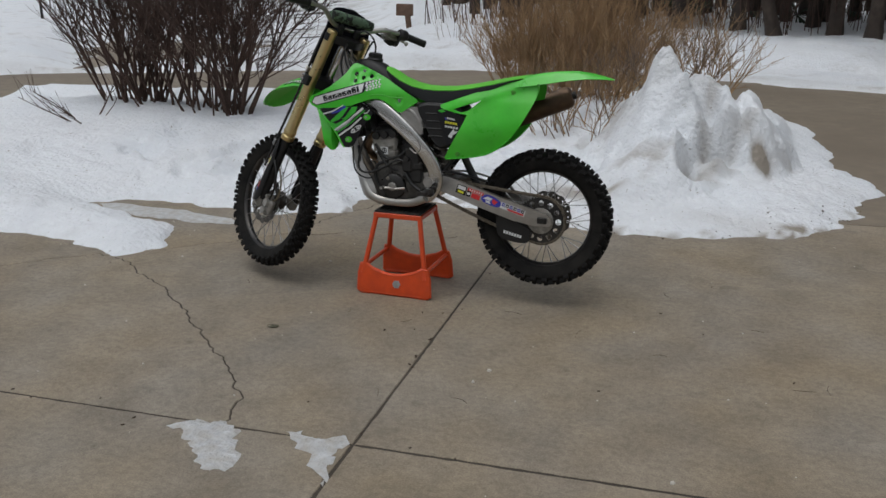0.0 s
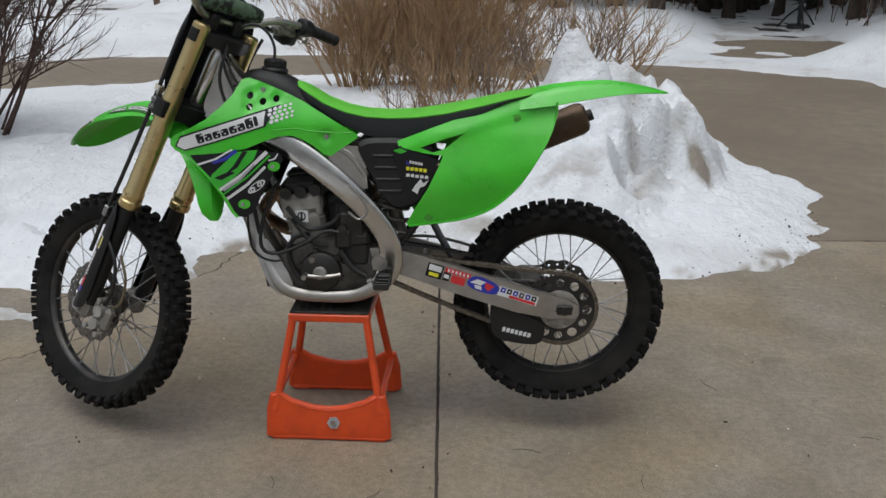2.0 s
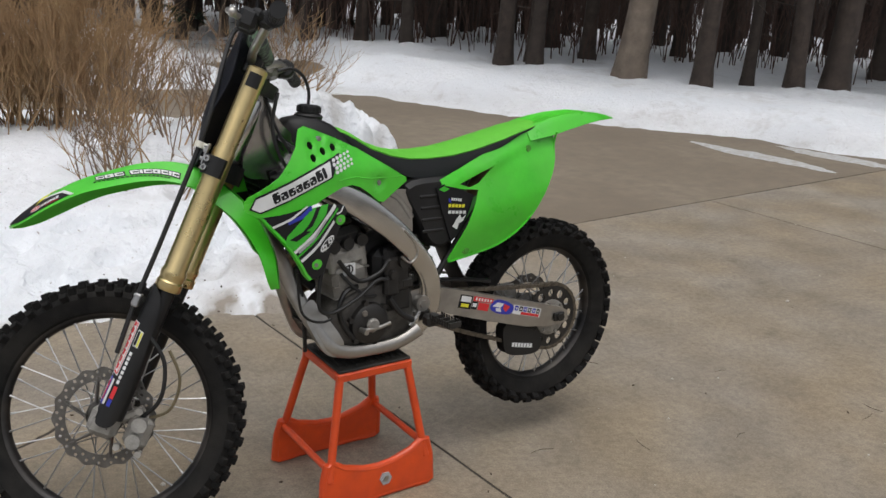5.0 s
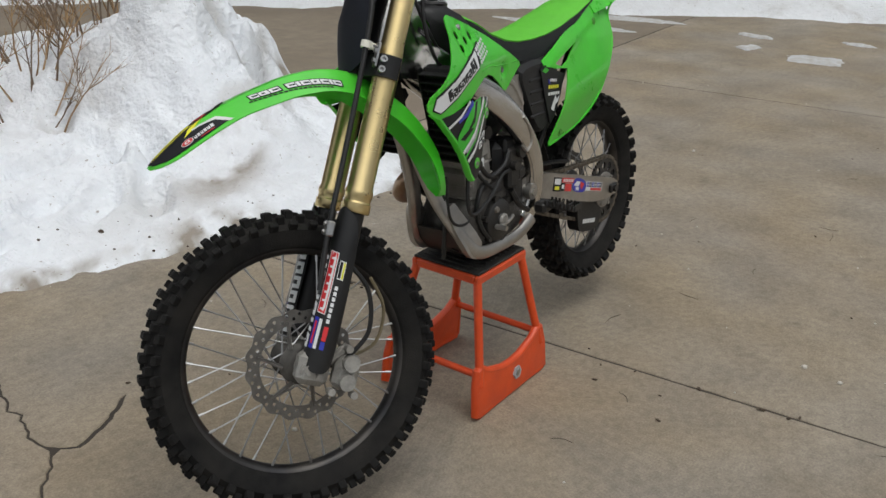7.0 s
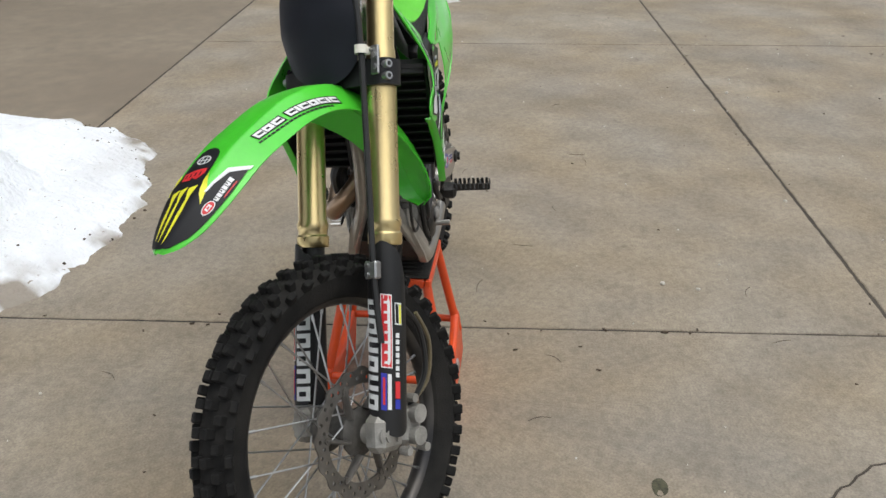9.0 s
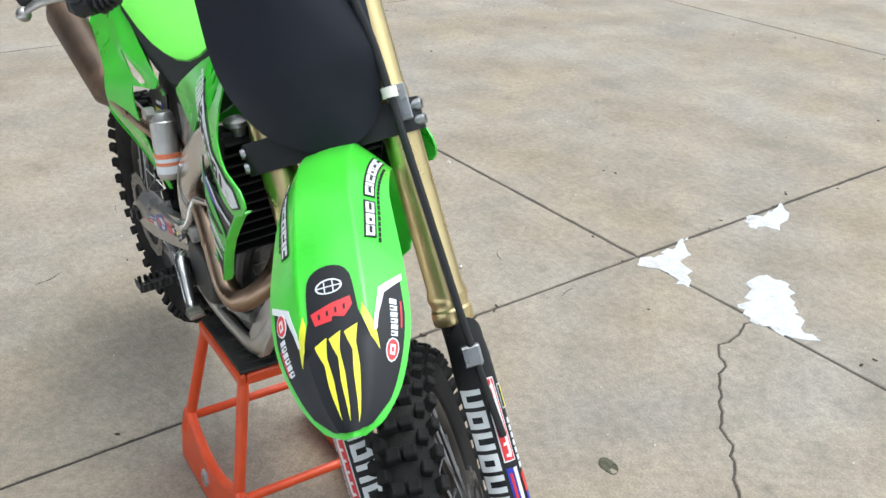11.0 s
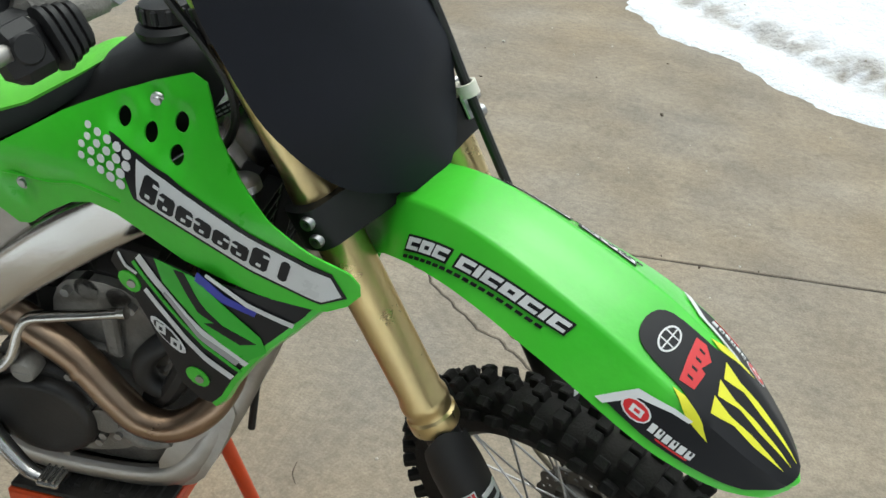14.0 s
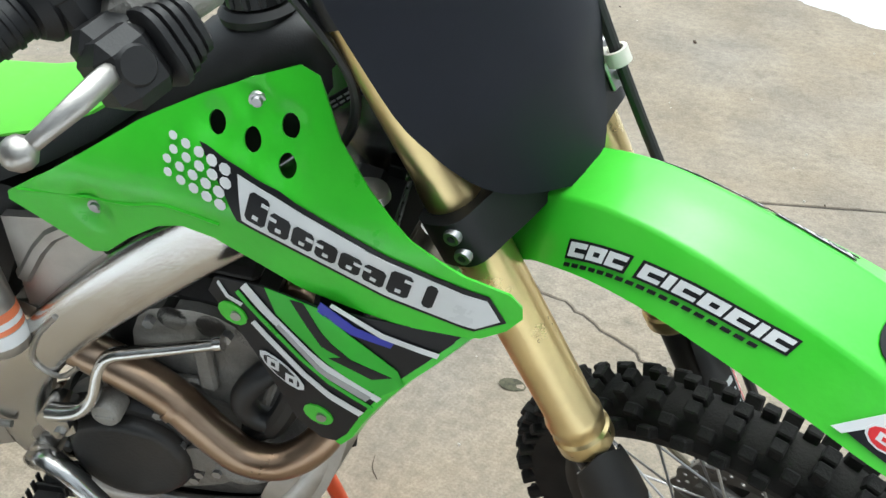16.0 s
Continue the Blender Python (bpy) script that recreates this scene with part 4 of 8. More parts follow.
snow_patch([(0.46, -1.51), (0.47, -1.62), (0.53, -1.79), (0.43, -1.69), (0.25, -1.55), (0.34, -1.545)], 0.006, 1)
snow_patch([(0.18, -1.78), (0.08, -1.62), (-0.03, -1.57), (-0.14, -1.62), (-0.16, -1.67), (-0.02, -1.74), (0.07, -1.84), (0.14, -1.86)], 0.008, 2)
snow_patch([(0.555, -2.09), (0.545, -2.22), (0.575, -2.34), (0.43, -2.18), (0.48, -2.11)], 0.008, 3)
snow_patch([(-2.62, 0.68), (-2.0, 0.72), (-1.45, 0.62), (-1.62, 0.54), (-2.1, 0.50), (-2.5, 0.55)], 0.006, 4)
for k, (x0, y0, x1, y1, w) in enumerate([(5.75, 4.16, 5.97, 2.63, 0.16), (6.53, 3.73, 6.75, 2.5, 0.16), (6.69, 1.9, 6.56, 1.54, 0.10), (5.95, 1.64, 6.06, 1.44, 0.13), (5.94, 1.14, 5.76, 0.68, 0.22), (6.9, 1.0, 6.8, 0.7, 0.08)]):
    dx, dy = y1 - y0, -(x1 - x0)
    q = math.hypot(dx, dy)
    dx, dy = dx / q * w, dy / q * w
    snow_patch([(x0, y0), ((x0 * 2 + x1) / 3 + dx, (y0 * 2 + y1) / 3 + dy), ((x0 + 2 * x1) / 3 + dx * 0.7, (y0 + 2 * y1) / 3 + dy * 0.7), (x1, y1), ((x0 + 2 * x1) / 3 - dx, (y0 + 2 * y1) / 3 - dy), ((x0 * 2 + x1) / 3 - dx * 0.6, (y0 * 2 + y1) / 3 - dy * 0.6)], 0.02, 10 + k)

# pink paint mark: a thin ring round a faded middle
ax_, ay_, bx_, by_ = 1.30, -4.59, 0.92, -4.82
u_ = Vector((bx_ - ax_, by_ - ay_)).normalized()
v_ = Vector((-u_.y, u_.x))
ring_o, ring_i = [], []
for k in range(24):
    a = k * math.pi / 12
    c = Vector(((ax_ + bx_) / 2, (ay_ + by_) / 2))
    ring_o.append(tuple(c + u_ * (0.24 * math.cos(a)) + v_ * (0.085 * math.sin(a))))
    ring_i.append(tuple(c + u_ * (0.205 * math.cos(a)) + v_ * (0.050 * math.sin(a))))
g = Geo()
g.sheet(ring_o, lambda u, w: (u, w, 0.0042), 0.0006, 0.03, [ring_i])
tagged(part("paint_mark", g, M_PINK, sharp=0), "faded pink paint ring on the concrete", "marking")

# litter on the concrete: pale grit, dark leaf scraps, bits of twig
rnd = random.Random(77)
grit = Geo()
for i in range(260):
    x, y = rnd.uniform(-3.2, 6.0), rnd.uniform(-5.5, 1.6)
    if edge_distance((x, y), ISLAND) > -0.02:
        continue
    r = rnd.uniform(0.0022, 0.0055) * (2.0 if rnd.random() < 0.06 else 1)
    grit.lathe([(0, r * 1.1), (r * 0.8, r * 0.7), (r, r * 0.2), (r * 0.9, 0)], 5, Matrix.Translation((x, y, 0.001)) @ Matrix.Rotation(rnd.uniform(0, 6), 4, "Z") @ Matrix.Diagonal((1, rnd.uniform(0.6, 1), 1, 1)))
tagged(part("grit", grit, M_STONE, sharp=0, fix=False), "scattered pale grit on the concrete", "grit", kind="stuff")
scraps = Geo()
for i in range(150):
    x, y = rnd.uniform(-3.2, 6.0), rnd.uniform(-5.5, 1.8)
    if i % 5 < 2:
        u = rnd.uniform(-3.5, 4)
        x, y = (0.497 - 0.117 * u, -1.529 + u) if i % 5 else (0.497 + u, -1.529 + 0.117 * u)
        x, y = x + rnd.gauss(0, 0.03), y + rnd.gauss(0, 0.03)
    if edge_distance((x, y), ISLAND) > -0.02:
        continue
    s, a = rnd.uniform(0.003, 0.007) * (1.7 if rnd.random() < 0.12 else 1), rnd.uniform(0, 6.28)
    m_ = Matrix.Translation((x, y, 0.004)) @ Matrix.Rotation(a, 4, "Z")
    pts = [(s * 1.5, 0, s * 0.2), (s * 0.5, s * 0.6, s * 0.35), (-s * 0.7, s * 0.45, 0), (-s * 1.3, 0, s * 0.25), (-s * 0.4, -s * 0.5, 0), (s * 0.7, -s * 0.55, s * 0.3)]
    scraps.add(pts + [(p[0] * 0.9, p[1] * 0.9, p[2] - 0.0025) for p in pts], [(0, 1, 2, 3, 4, 5), (11, 10, 9, 8, 7, 6)] + [(k, (k + 1) % 6 + 6 - 6, (k + 1) % 6 + 6, k + 6) for k in range(6)], m_)
rim_grit = Geo()
for i in range(900):
    x = rnd.uniform(-1.2, 2.35)
    y = rnd.uniform(1.0, 2.6)
    d = edge_distance((x, y), ISLAND)
    if not 0.0 < d < 0.30 or rnd.random() < d * 2.6 or bumpn(x, y, 2.2, 5.0) < -0.05:
        continue
    q = rnd.uniform(0.003, 0.008) * (1.8 if rnd.random() < 0.08 else 1)
    rim_grit.lathe([(0, q * 0.9), (q * 0.8, q * 0.5), (q, 0), (q * 0.8, -q * 0.4)], 5, Matrix.Translation((x, y, ground_z(x, y) + max(0.0, island_height(x, y)))) @ Matrix.Rotation(rnd.uniform(0, 6), 4, "Z") @ Matrix.Diagonal((1, rnd.uniform(0.5, 1), 1, 1)))
tagged(part("snow_grit", rim_grit, M_LEAF, sharp=0, fix=False), "dark grit melting out of the rim of the snow bank", "grit", kind="stuff")
tagged(part("leaf_scraps", scraps, M_LEAF, sharp=0, fix=False), "dark scraps of dry leaf on the concrete", "leaf litter", kind="stuff")
for i, (x, y) in enumerate([(2.81, -0.32), (2.02, -0.46), (0.97, -0.29), (0.19, -0.45), (0.40, -1.15), (0.72, -1.09), (-0.12, -0.43), (-0.11, 0.84), (0.62, -0.17), (1.71, 0.04), (1.93, -0.5), (1.35, -0.39), (1.25, 0.35)]):
    a, ln = rnd.uniform(0, 3.14), rnd.uniform(0.025, 0.055)
    g = Geo()
    d = Vector((math.cos(a), math.sin(a), 0)) * ln
    n_ = Vector((-math.sin(a), math.cos(a), 0)) * ln * rnd.uniform(-0.35, 0.35)
    g.tube([Vector((0, 0, 0.003)) - d, n_ + Vector((0, 0, 0.004)), Vector((0, 0, 0.003)) + d], [0.0008, 0.0012, 0.0007], 5, 4)
    tagged(part("twig", g, M_LEAF, m=Matrix.Translation((x, y, 0))), "short dry brown twig lying on the concrete", "twig", "twigs on the concrete")
# one dull leaf lying on the concrete
g = Geo()
g.sheet(curve([(0.045, 0), (0.02, 0.028), (-0.03, 0.022), (-0.045, 0.0), (-0.02, -0.026), (0.02, -0.024)], 3), lambda u, w: (u, w, 0.004 + 0.006 * math.sin(u * 60) * math.cos(w * 50)), 0.0012, 0.02)
tagged(part("moss_spot", g, mat("grey-green leaf", (0.09, 0.085, 0.05), 0.9, vary=0.3, scale=60), m=Matrix.Translation((-0.35, -0.74, 0)) @ Matrix.Scale(0.7, 4)), "small grey-green leaf lying on the concrete", "leaf")

# ---- the motocross bike ----
BIKE = Matrix.Translation((0.009, -0.024, 0.434)) @ Matrix.Rotation(radians(184.15), 4, "Z") @ Matrix.Rotation(radians(3.89), 4, "X") @ Matrix.Translation((0, 0, -0.43))
bike = thing("motocross_bike", "bright green motocross bike standing on an orange lift stand", "motorcycle", m=BIKE)
RAKE, STEER = 26.03, 31.5
FORK = Matrix.Translation((0.569, 0, 0.72)) @ Euler((0, radians(-RAKE), 0)).to_matrix().to_4x4() @ Euler((0, 0, radians(-STEER))).to_matrix().to_4x4()
FRONT_AXLE = (0.034, 0.004, -0.378)
REAR_AXLE = (-0.690, -0.012, 0.424)


def tyre(r_out, r_bead, w, n, rows, seed):
    """A knobbly tyre round the y axis: a rounded carcass and rows of square blocks."""
    geo, knobs = Geo(), []
    body = r_out - 0.014
    prof = [(r_bead - 0.004, -w * 0.30), (r_bead + 0.012, -w * 0.40), (r_bead + 0.035, -w * 0.47), (body - 0.030, -w * 0.47), (body - 0.012, -w * 0.36), (body - 0.002, -w * 0.18), (body, 0)]
    prof = prof + [(r, -h) for r, h in prof[-2::-1]] + [(r_bead - 0.012, w * 0.2), (r_bead - 0.012, -w * 0.2), prof[0]]
    turn = Matrix.Rotation(radians(90), 4, "X")
    geo.lathe(prof, 72, turn)
    rnd = random.Random(seed)
    for i in range(n):
        for y, ln, wd, tilt, ph in rows:
            a = 2 * math.pi * (i + ph) / n
            base = body - (0.002 if abs(y) < 0.2 * w else 0.010 if abs(y) < 0.38 * w else 0.022)
            m = Matrix.Rotation(-a, 4, "Y") @ Matrix.Translation((base, y, 0)) @ Matrix.Rotation(radians(tilt), 4, "Z")
            knobs.append((wd, ln, m @ Matrix.Scale(1 + rnd.uniform(-0.05, 0.05), 4)))
    return geo, knobs


def torus_rim(r, w, n=72):
    """A spoked wheel's rim: a shallow channel with rolled edges."""
    prof = [(r + 0.013, -w / 2), (r + 0.015, -w / 2 + 0.004), (r + 0.004, -w / 2 + 0.006), (r - 0.004, -w * 0.2), (r - 0.006, 0), (r - 0.004, w * 0.2), (r + 0.004, w / 2 - 0.006), (r + 0.015, w / 2 - 0.004), (r + 0.013, w / 2),
            (r - 0.002, w / 2 - 0.003), (r - 0.012, w * 0.22), (r - 0.015, 0), (r - 0.012, -w * 0.22), (r - 0.002, -w / 2 + 0.003), (r + 0.013, -w / 2)]
    return Geo().lathe(prof, n, Matrix.Rotation(radians(90), 4, "X"))


def ring_plate(r_out, r_in, t, holes, wave=0, amp=0.0, spokes=()):
    """A flat disc in x-z with round holes and a wavy rim."""
    n = 96
    outer = [((r_out + amp * math.cos(wave * a)) * math.cos(a), (r_out + amp * math.cos(wave * a)) * math.sin(a)) for a in (2 * math.pi * i / n for i in range(n))]
    inner = [(r_in * math.cos(2 * math.pi * i / 40), r_in * math.sin(2 * math.pi * i / 40)) for i in range(40)]
    hs = [inner] + [[(cx + hr * math.cos(2 * math.pi * i / k), cy + hr * math.sin(2 * math.pi * i / k)) for i in range(k)] for cx, cy, hr, k in holes]
    geo = Geo()
    geo.sheet(outer, lambda u, w: (u, 0, w), t, 0.03, hs, t / 2, -1)
    return geo


def wheel(name, label, parent, m, r_tyre, r_rim, w, rim_w, nk, rows, n_spokes, hub_r, hub_w, seed):
    rim = part(name, torus_rim(r_rim, rim_w), M_RIM, parent, label, m)
    geo, knobs = tyre(r_tyre, r_rim + 0.010, w, nk, rows, seed)
    carcass = part("tyre", geo, M_RUBBER, parent, "worn black knobbly off-road tyre", m, sharp=30)
    shapes = {}
    for wd, ln, km in knobs:
        if (wd, ln) not in shapes:
            shapes[wd, ln] = mesh_of("tread_block", Geo().box((0.005, 0, 0), (0.022, wd, ln), None, 0.002), M_RUBBER)
        part("tread_block", shapes[wd, ln], None, carcass, m=km)
    hub = Geo()
    hub.lathe([(0.012, -hub_w / 2 - 0.01), (hub_r * 0.75, -hub_w / 2 - 0.008), (hub_r, -hub_w / 2), (hub_r, -hub_w / 2 + 0.006), (hub_r * 0.55, -hub_w / 2 + 0.02), (hub_r * 0.5, 0), (hub_r * 0.55, hub_w / 2 - 0.02),
               (hub_r, hub_w / 2 - 0.006), (hub_r, hub_w / 2), (hub_r * 0.75, hub_w / 2 + 0.008), (0.012, hub_w / 2 + 0.01)], 32, Matrix.Rotation(radians(90), 4, "X"))
    part("hub", hub, M_CASE, rim)
    meshes = {}
    for i in range(n_spokes):
        s = 1 if i % 2 else -1
        lean = 1 if (i // 2) % 2 else -1
        if (s, lean) not in meshes:
            p0 = Vector((hub_r * 0.98 * math.cos(lean * 0.95), s * (hub_w / 2 - 0.003), hub_r * 0.98 * math.sin(lean * 0.95)))
            p1 = Vector((r_rim - 0.006, s * 0.006, 0))
            gg = Geo().cyl(p0, p1, 0.0019, n=6).cyl(p1 + (p0 - p1) * 0.09, p1, 0.0032, n=6)
            meshes[s, lean] = mesh_of("spoke", gg, M_STEEL)
        part("spoke", meshes[s, lean], None, rim, m=Matrix.Rotation(2 * math.pi * (i + 0.5 * (lean > 0) * 0.4) / n_spokes, 4, "Y"))
    return rim, hub


M_RIM = mat("dark anodised rim", (0.045, 0.045, 0.047), 0.38, 0.8, vary=0.15, scale=20, big=(9, (0.16, 0.14, 0.12), 0.4))
rows_r = [(-0.016, 0.022, 0.024, 0, 0.0), (0.016, 0.022, 0.024, 0, 0.0), (-0.038, 0.024, 0.018, -22, 0.5), (0.038, 0.024, 0.018, 22, 0.5), (0.0, 0.016, 0.020, 0, 0.5), (-0.050, 0.026, 0.016, -48, 0.05), (0.050, 0.026, 0.016, 48, 0.05)]
rows_f = [(-0.011, 0.018, 0.018, 0, 0.0), (0.011, 0.018, 0.018, 0, 0.0), (-0.027, 0.018, 0.015, -20, 0.5), (0.027, 0.018, 0.015, 20, 0.5), (-0.039, 0.020, 0.014, -45, 0.05), (0.039, 0.020, 0.014, 45, 0.05)]
rear, rear_hub = wheel("rear_wheel", "black spoked rear wheel", bike, Matrix.Translation(REAR_AXLE), 0.3285, 0.234, 0.106, 0.05, 34, rows_r, 36, 0.052, 0.11, 3)
front, front_hub = wheel("front_wheel", "black spoked front wheel, turned", bike, FORK @ Matrix.Translation(FRONT_AXLE), 0.350, 0.262, 0.086, 0.045, 44, rows_f, 36, 0.048, 0.09, 4)


def fork_part(name, geo, material, parent, label="", sharp=35):
    """A part that turns with the bars, built in the fork's own axes: ahead, left, up along the steering axis."""
    return part(name, geo, material, parent, label, FORK, sharp)


# -- fork, clamps, bars --
LEG_F, LEG_L = 0.005, 0.100
for s in (1, -1):
    g = Geo()
    prof = [(0.0245, -0.015), (0.031, -0.015), (0.0335, -0.011), (0.0335, 0.007), (0.0305, 0.011), (0.0305, 0.020), (0.0325, 0.024), (0.0325, 0.034), (0.0295, 0.042), (0.0295, 0.30), (0.0285, 0.36), (0.0265, 0.37), (0.0265, 0.585), (0.020, 0.590), (0.0, 0.590)]
    g.lathe(prof, 28, Matrix.Translation((LEG_F, s * LEG_L, 0)))
    leg = fork_part("fork_tube", g, M_GOLD, bike, "gold anodised upper fork tube")
    g = Geo().cyl((LEG_F, s * LEG_L, -0.36), (LEG_F, s * LEG_L, 0.0), 0.0235, n=20)
    part("fork_slider", g, M_BLACK, leg, "dark coated lower fork tube")
    g = Geo()
    g.box((0.022, s * LEG_L, -0.375), (0.075, 0.05, 0.075), None, 0.014)
    g.cyl((0.034, s * 0.068, -0.378), (0.034, s * 0.122, -0.378), 0.021, n=20)
    g.cyl((0.034, s * 0.122, -0.378), (0.034, s * 0.130, -0.378), 0.013, n=6)
    for da in (-0.022, 0.022):
        g.cyl((0.012, s * 0.122, -0.365 + da), (0.012, s * 0.132, -0.365 + da), 0.006, n=6)
    part("axle_clamp", g, M_CAST, leg)

    # guard: a black shell round the front and outside of the leg
    def guard(u, a, s=s):
        phi = u / 0.044 - 0.05
        r = 0.036 + 0.004 * math.cos(phi - 0.7)
        taper = 1.0 - 0.18 * max(0.0, min(1.0, (a + 0.10) / 0.10))
        return (0.006 - 0.030 * min(0, a + 0.2) + r * math.cos(phi) * taper, s * (LEG_L + 0.002 + r * math.sin(phi) * taper), a + 0.018)

    out = [(-0.022, -0.345), (-0.03, -0.20), (-0.028, -0.06), (-0.012, -0.045), (0.02, -0.025), (0.05, -0.035), (0.075, -0.06), (0.088, -0.12), (0.092, -0.20), (0.098, -0.29), (0.10, -0.36), (0.085, -0.392), (0.05, -0.398), (0.02, -0.38)]
    g = Geo()
    g.sheet(curve(out, 4), guard, 0.003, 0.014, (), 0.0, s)
    shell = part("fork_guard", g, M_BLACK, leg, "black plastic fork guard with sponsor stickers")
    decs = []
    # tall white block letters as plain slabs, a red strip, small white row, yellow and blue tags
    for i in range(6):
        decs.append((M_WHITE, [(-0.024, -0.345 + i * 0.036), (0.013, -0.347 + i * 0.036), (0.013, -0.347 + i * 0.036 + 0.029), (-0.024, -0.345 + i * 0.036 + 0.029)], "sticker_block"))
    for i in range(6):
        decs.append((M_INK, [(-0.014, -0.336 + i * 0.036), (0.004 + 0.010 * (i % 2), -0.337 + i * 0.036), (0.004 + 0.010 * (i % 2), -0.337 + i * 0.036 + 0.010), (-0.014, -0.336 + i * 0.036 + 0.010)], "sticker_mark"))
    decs.append((M_WHITE, [(0.020, -0.265), (0.044, -0.268), (0.044, -0.128), (0.020, -0.125)], "sticker_block"))
    decs.append((M_RED, [(0.022, -0.263), (0.042, -0.266), (0.042, -0.130), (0.022, -0.127)], "sticker_block"))
    for i in range(7):
        decs.append((M_WHITE, [(0.0265, -0.258 + i * 0.019), (0.038, -0.259 + i * 0.019), (0.036, -0.259 + i * 0.019 + 0.005), (0.028, -0.258 + i * 0.019 + 0.005)], "sticker_mark"))
    decs.append((M_BLUE, [(0.020, -0.345), (0.032, -0.347), (0.032, -0.277), (0.020, -0.275)], "sticker_block"))
    decs.append((M_WHITE, [(0.034, -0.345), (0.042, -0.346), (0.042, -0.279), (0.034, -0.278)], "sticker_block"))
    decs.append((M_RED, [(0.024, -0.335), (0.029, -0.336), (0.029, -0.285), (0.024, -0.284)], "sticker_mark"))
    for i in range(7):
        decs.append((M_WHITE, [(0.051, -0.285 + i * 0.0125), (0.059, -0.286 + i * 0.0125), (0.059, -0.286 + i * 0.0125 + 0.009), (0.051, -0.285 + i * 0.0125 + 0.009)], "sticker_mark"))
    decs.append((M_RED, [(0.050, -0.325), (0.061, -0.326), (0.061, -0.294), (0.050, -0.293)], "sticker_block"))
    decs.append((M_BLUE, [(0.050, -0.345), (0.061, -0.346), (0.061, -0.328), (0.050, -0.327)], "sticker_block"))
    decs.append((M_WHITE, [(0.050, -0.185), (0.066, -0.187), (0.066, -0.145), (0.050, -0.143)], "sticker_block"))
    decs.append((M_INK, [(0.0515, -0.182), (0.058, -0.184), (0.058, -0.147), (0.0515, -0.145)], "sticker_mark"))
    decs.append((M_YELL, [(0.060, -0.184), (0.0645, -0.185), (0.0645, -0.148), (0.060, -0.147)], "sticker_mark"))
    for k, (mt, poly, nm) in enumerate(decs):
        g = Geo()
        g.sheet(poly, guard, 0.0009, 0.012, (), 0.0012 + 0.0004 * (nm == "sticker_mark") + 0.0002 * (mt is M_RED), s)
        part(nm, g, mt, shell)

for nm, a0, a1 in (("lower_triple_clamp", 0.292, 0.342), ("upper_triple_clamp", 0.535, 0.572)):
    g = Geo()
    shape = curve([(0.048, -0.10), (0.042, -0.132), (0.022, -0.142), (-0.012, -0.135), (-0.02, -0.09), (-0.045, -0.035), (-0.048, 0), (-0.045, 0.035), (-0.02, 0.09), (-0.012, 0.135), (0.020, 0.140), (0.036, 0.130), (0.041, 0.10), (0.050, 0.05), (0.05, 0), (0.055, -0.05)], 3)
    g.sheet([(u * (0.55 if nm.startswith('upper') and u > 0 else 1.0), w * (0.92 if nm.startswith('upper') else 1.0)) for u, w in shape], lambda u, w, a1=a1: (u, w, a1), a1 - a0, 0.05)
    tc = fork_part(nm, g, M_BLACK, bike, "black steering clamp")
    for s in (1, -1):
        for da in (0.28, 0.74):
            a = a0 + (a1 - a0) * da
            if nm.startswith("lower"):
                axis = Vector((0.25, s * 0.97, 0)).to_track_quat("Z", "Y").to_matrix().to_4x4()
                part("pinch_bolt", Geo().lathe([(0.0, 0.010), (0.0038, 0.010), (0.0042, 0.018), (0.0075, 0.018), (0.0085, 0.015), (0.0085, 0.0)], 16, Matrix.Translation((0.028, s * 0.1275, a)) @ axis), M_STEEL, tc)

g = Geo()
bar = [(-0.032, -0.42, 0.664), (-0.012, -0.29, 0.668), (0.012, -0.19, 0.658), (0.03, -0.12, 0.624), (0.034, -0.07, 0.606), (0.035, 0, 0.604), (0.034, 0.07, 0.606), (0.03, 0.12, 0.628), (0.012, 0.19, 0.672), (-0.012, 0.28, 0.685), (-0.032, 0.40, 0.682)]
g.tube(bar, 0.0115, 12, 5)
bars = fork_part("handlebar", g, M_ALU, bike, "bare aluminium handlebar")
for s in (1, -1):
    part("bar_mount", Geo().box((0.030, s * 0.05, 0.595), (0.046, 0.036, 0.055), None, 0.008), M_BLACK, bars)
g = Geo()
g.tube([(0.028, -0.125, 0.652), (0.036, -0.09, 0.652), (0.036, 0.09, 0.652), (0.028, 0.125, 0.652)], [0.021, 0.0265, 0.0265, 0.021], 18)
part("bar_pad", g, M_CAMO, bars, "dark green patterned foam bar pad")
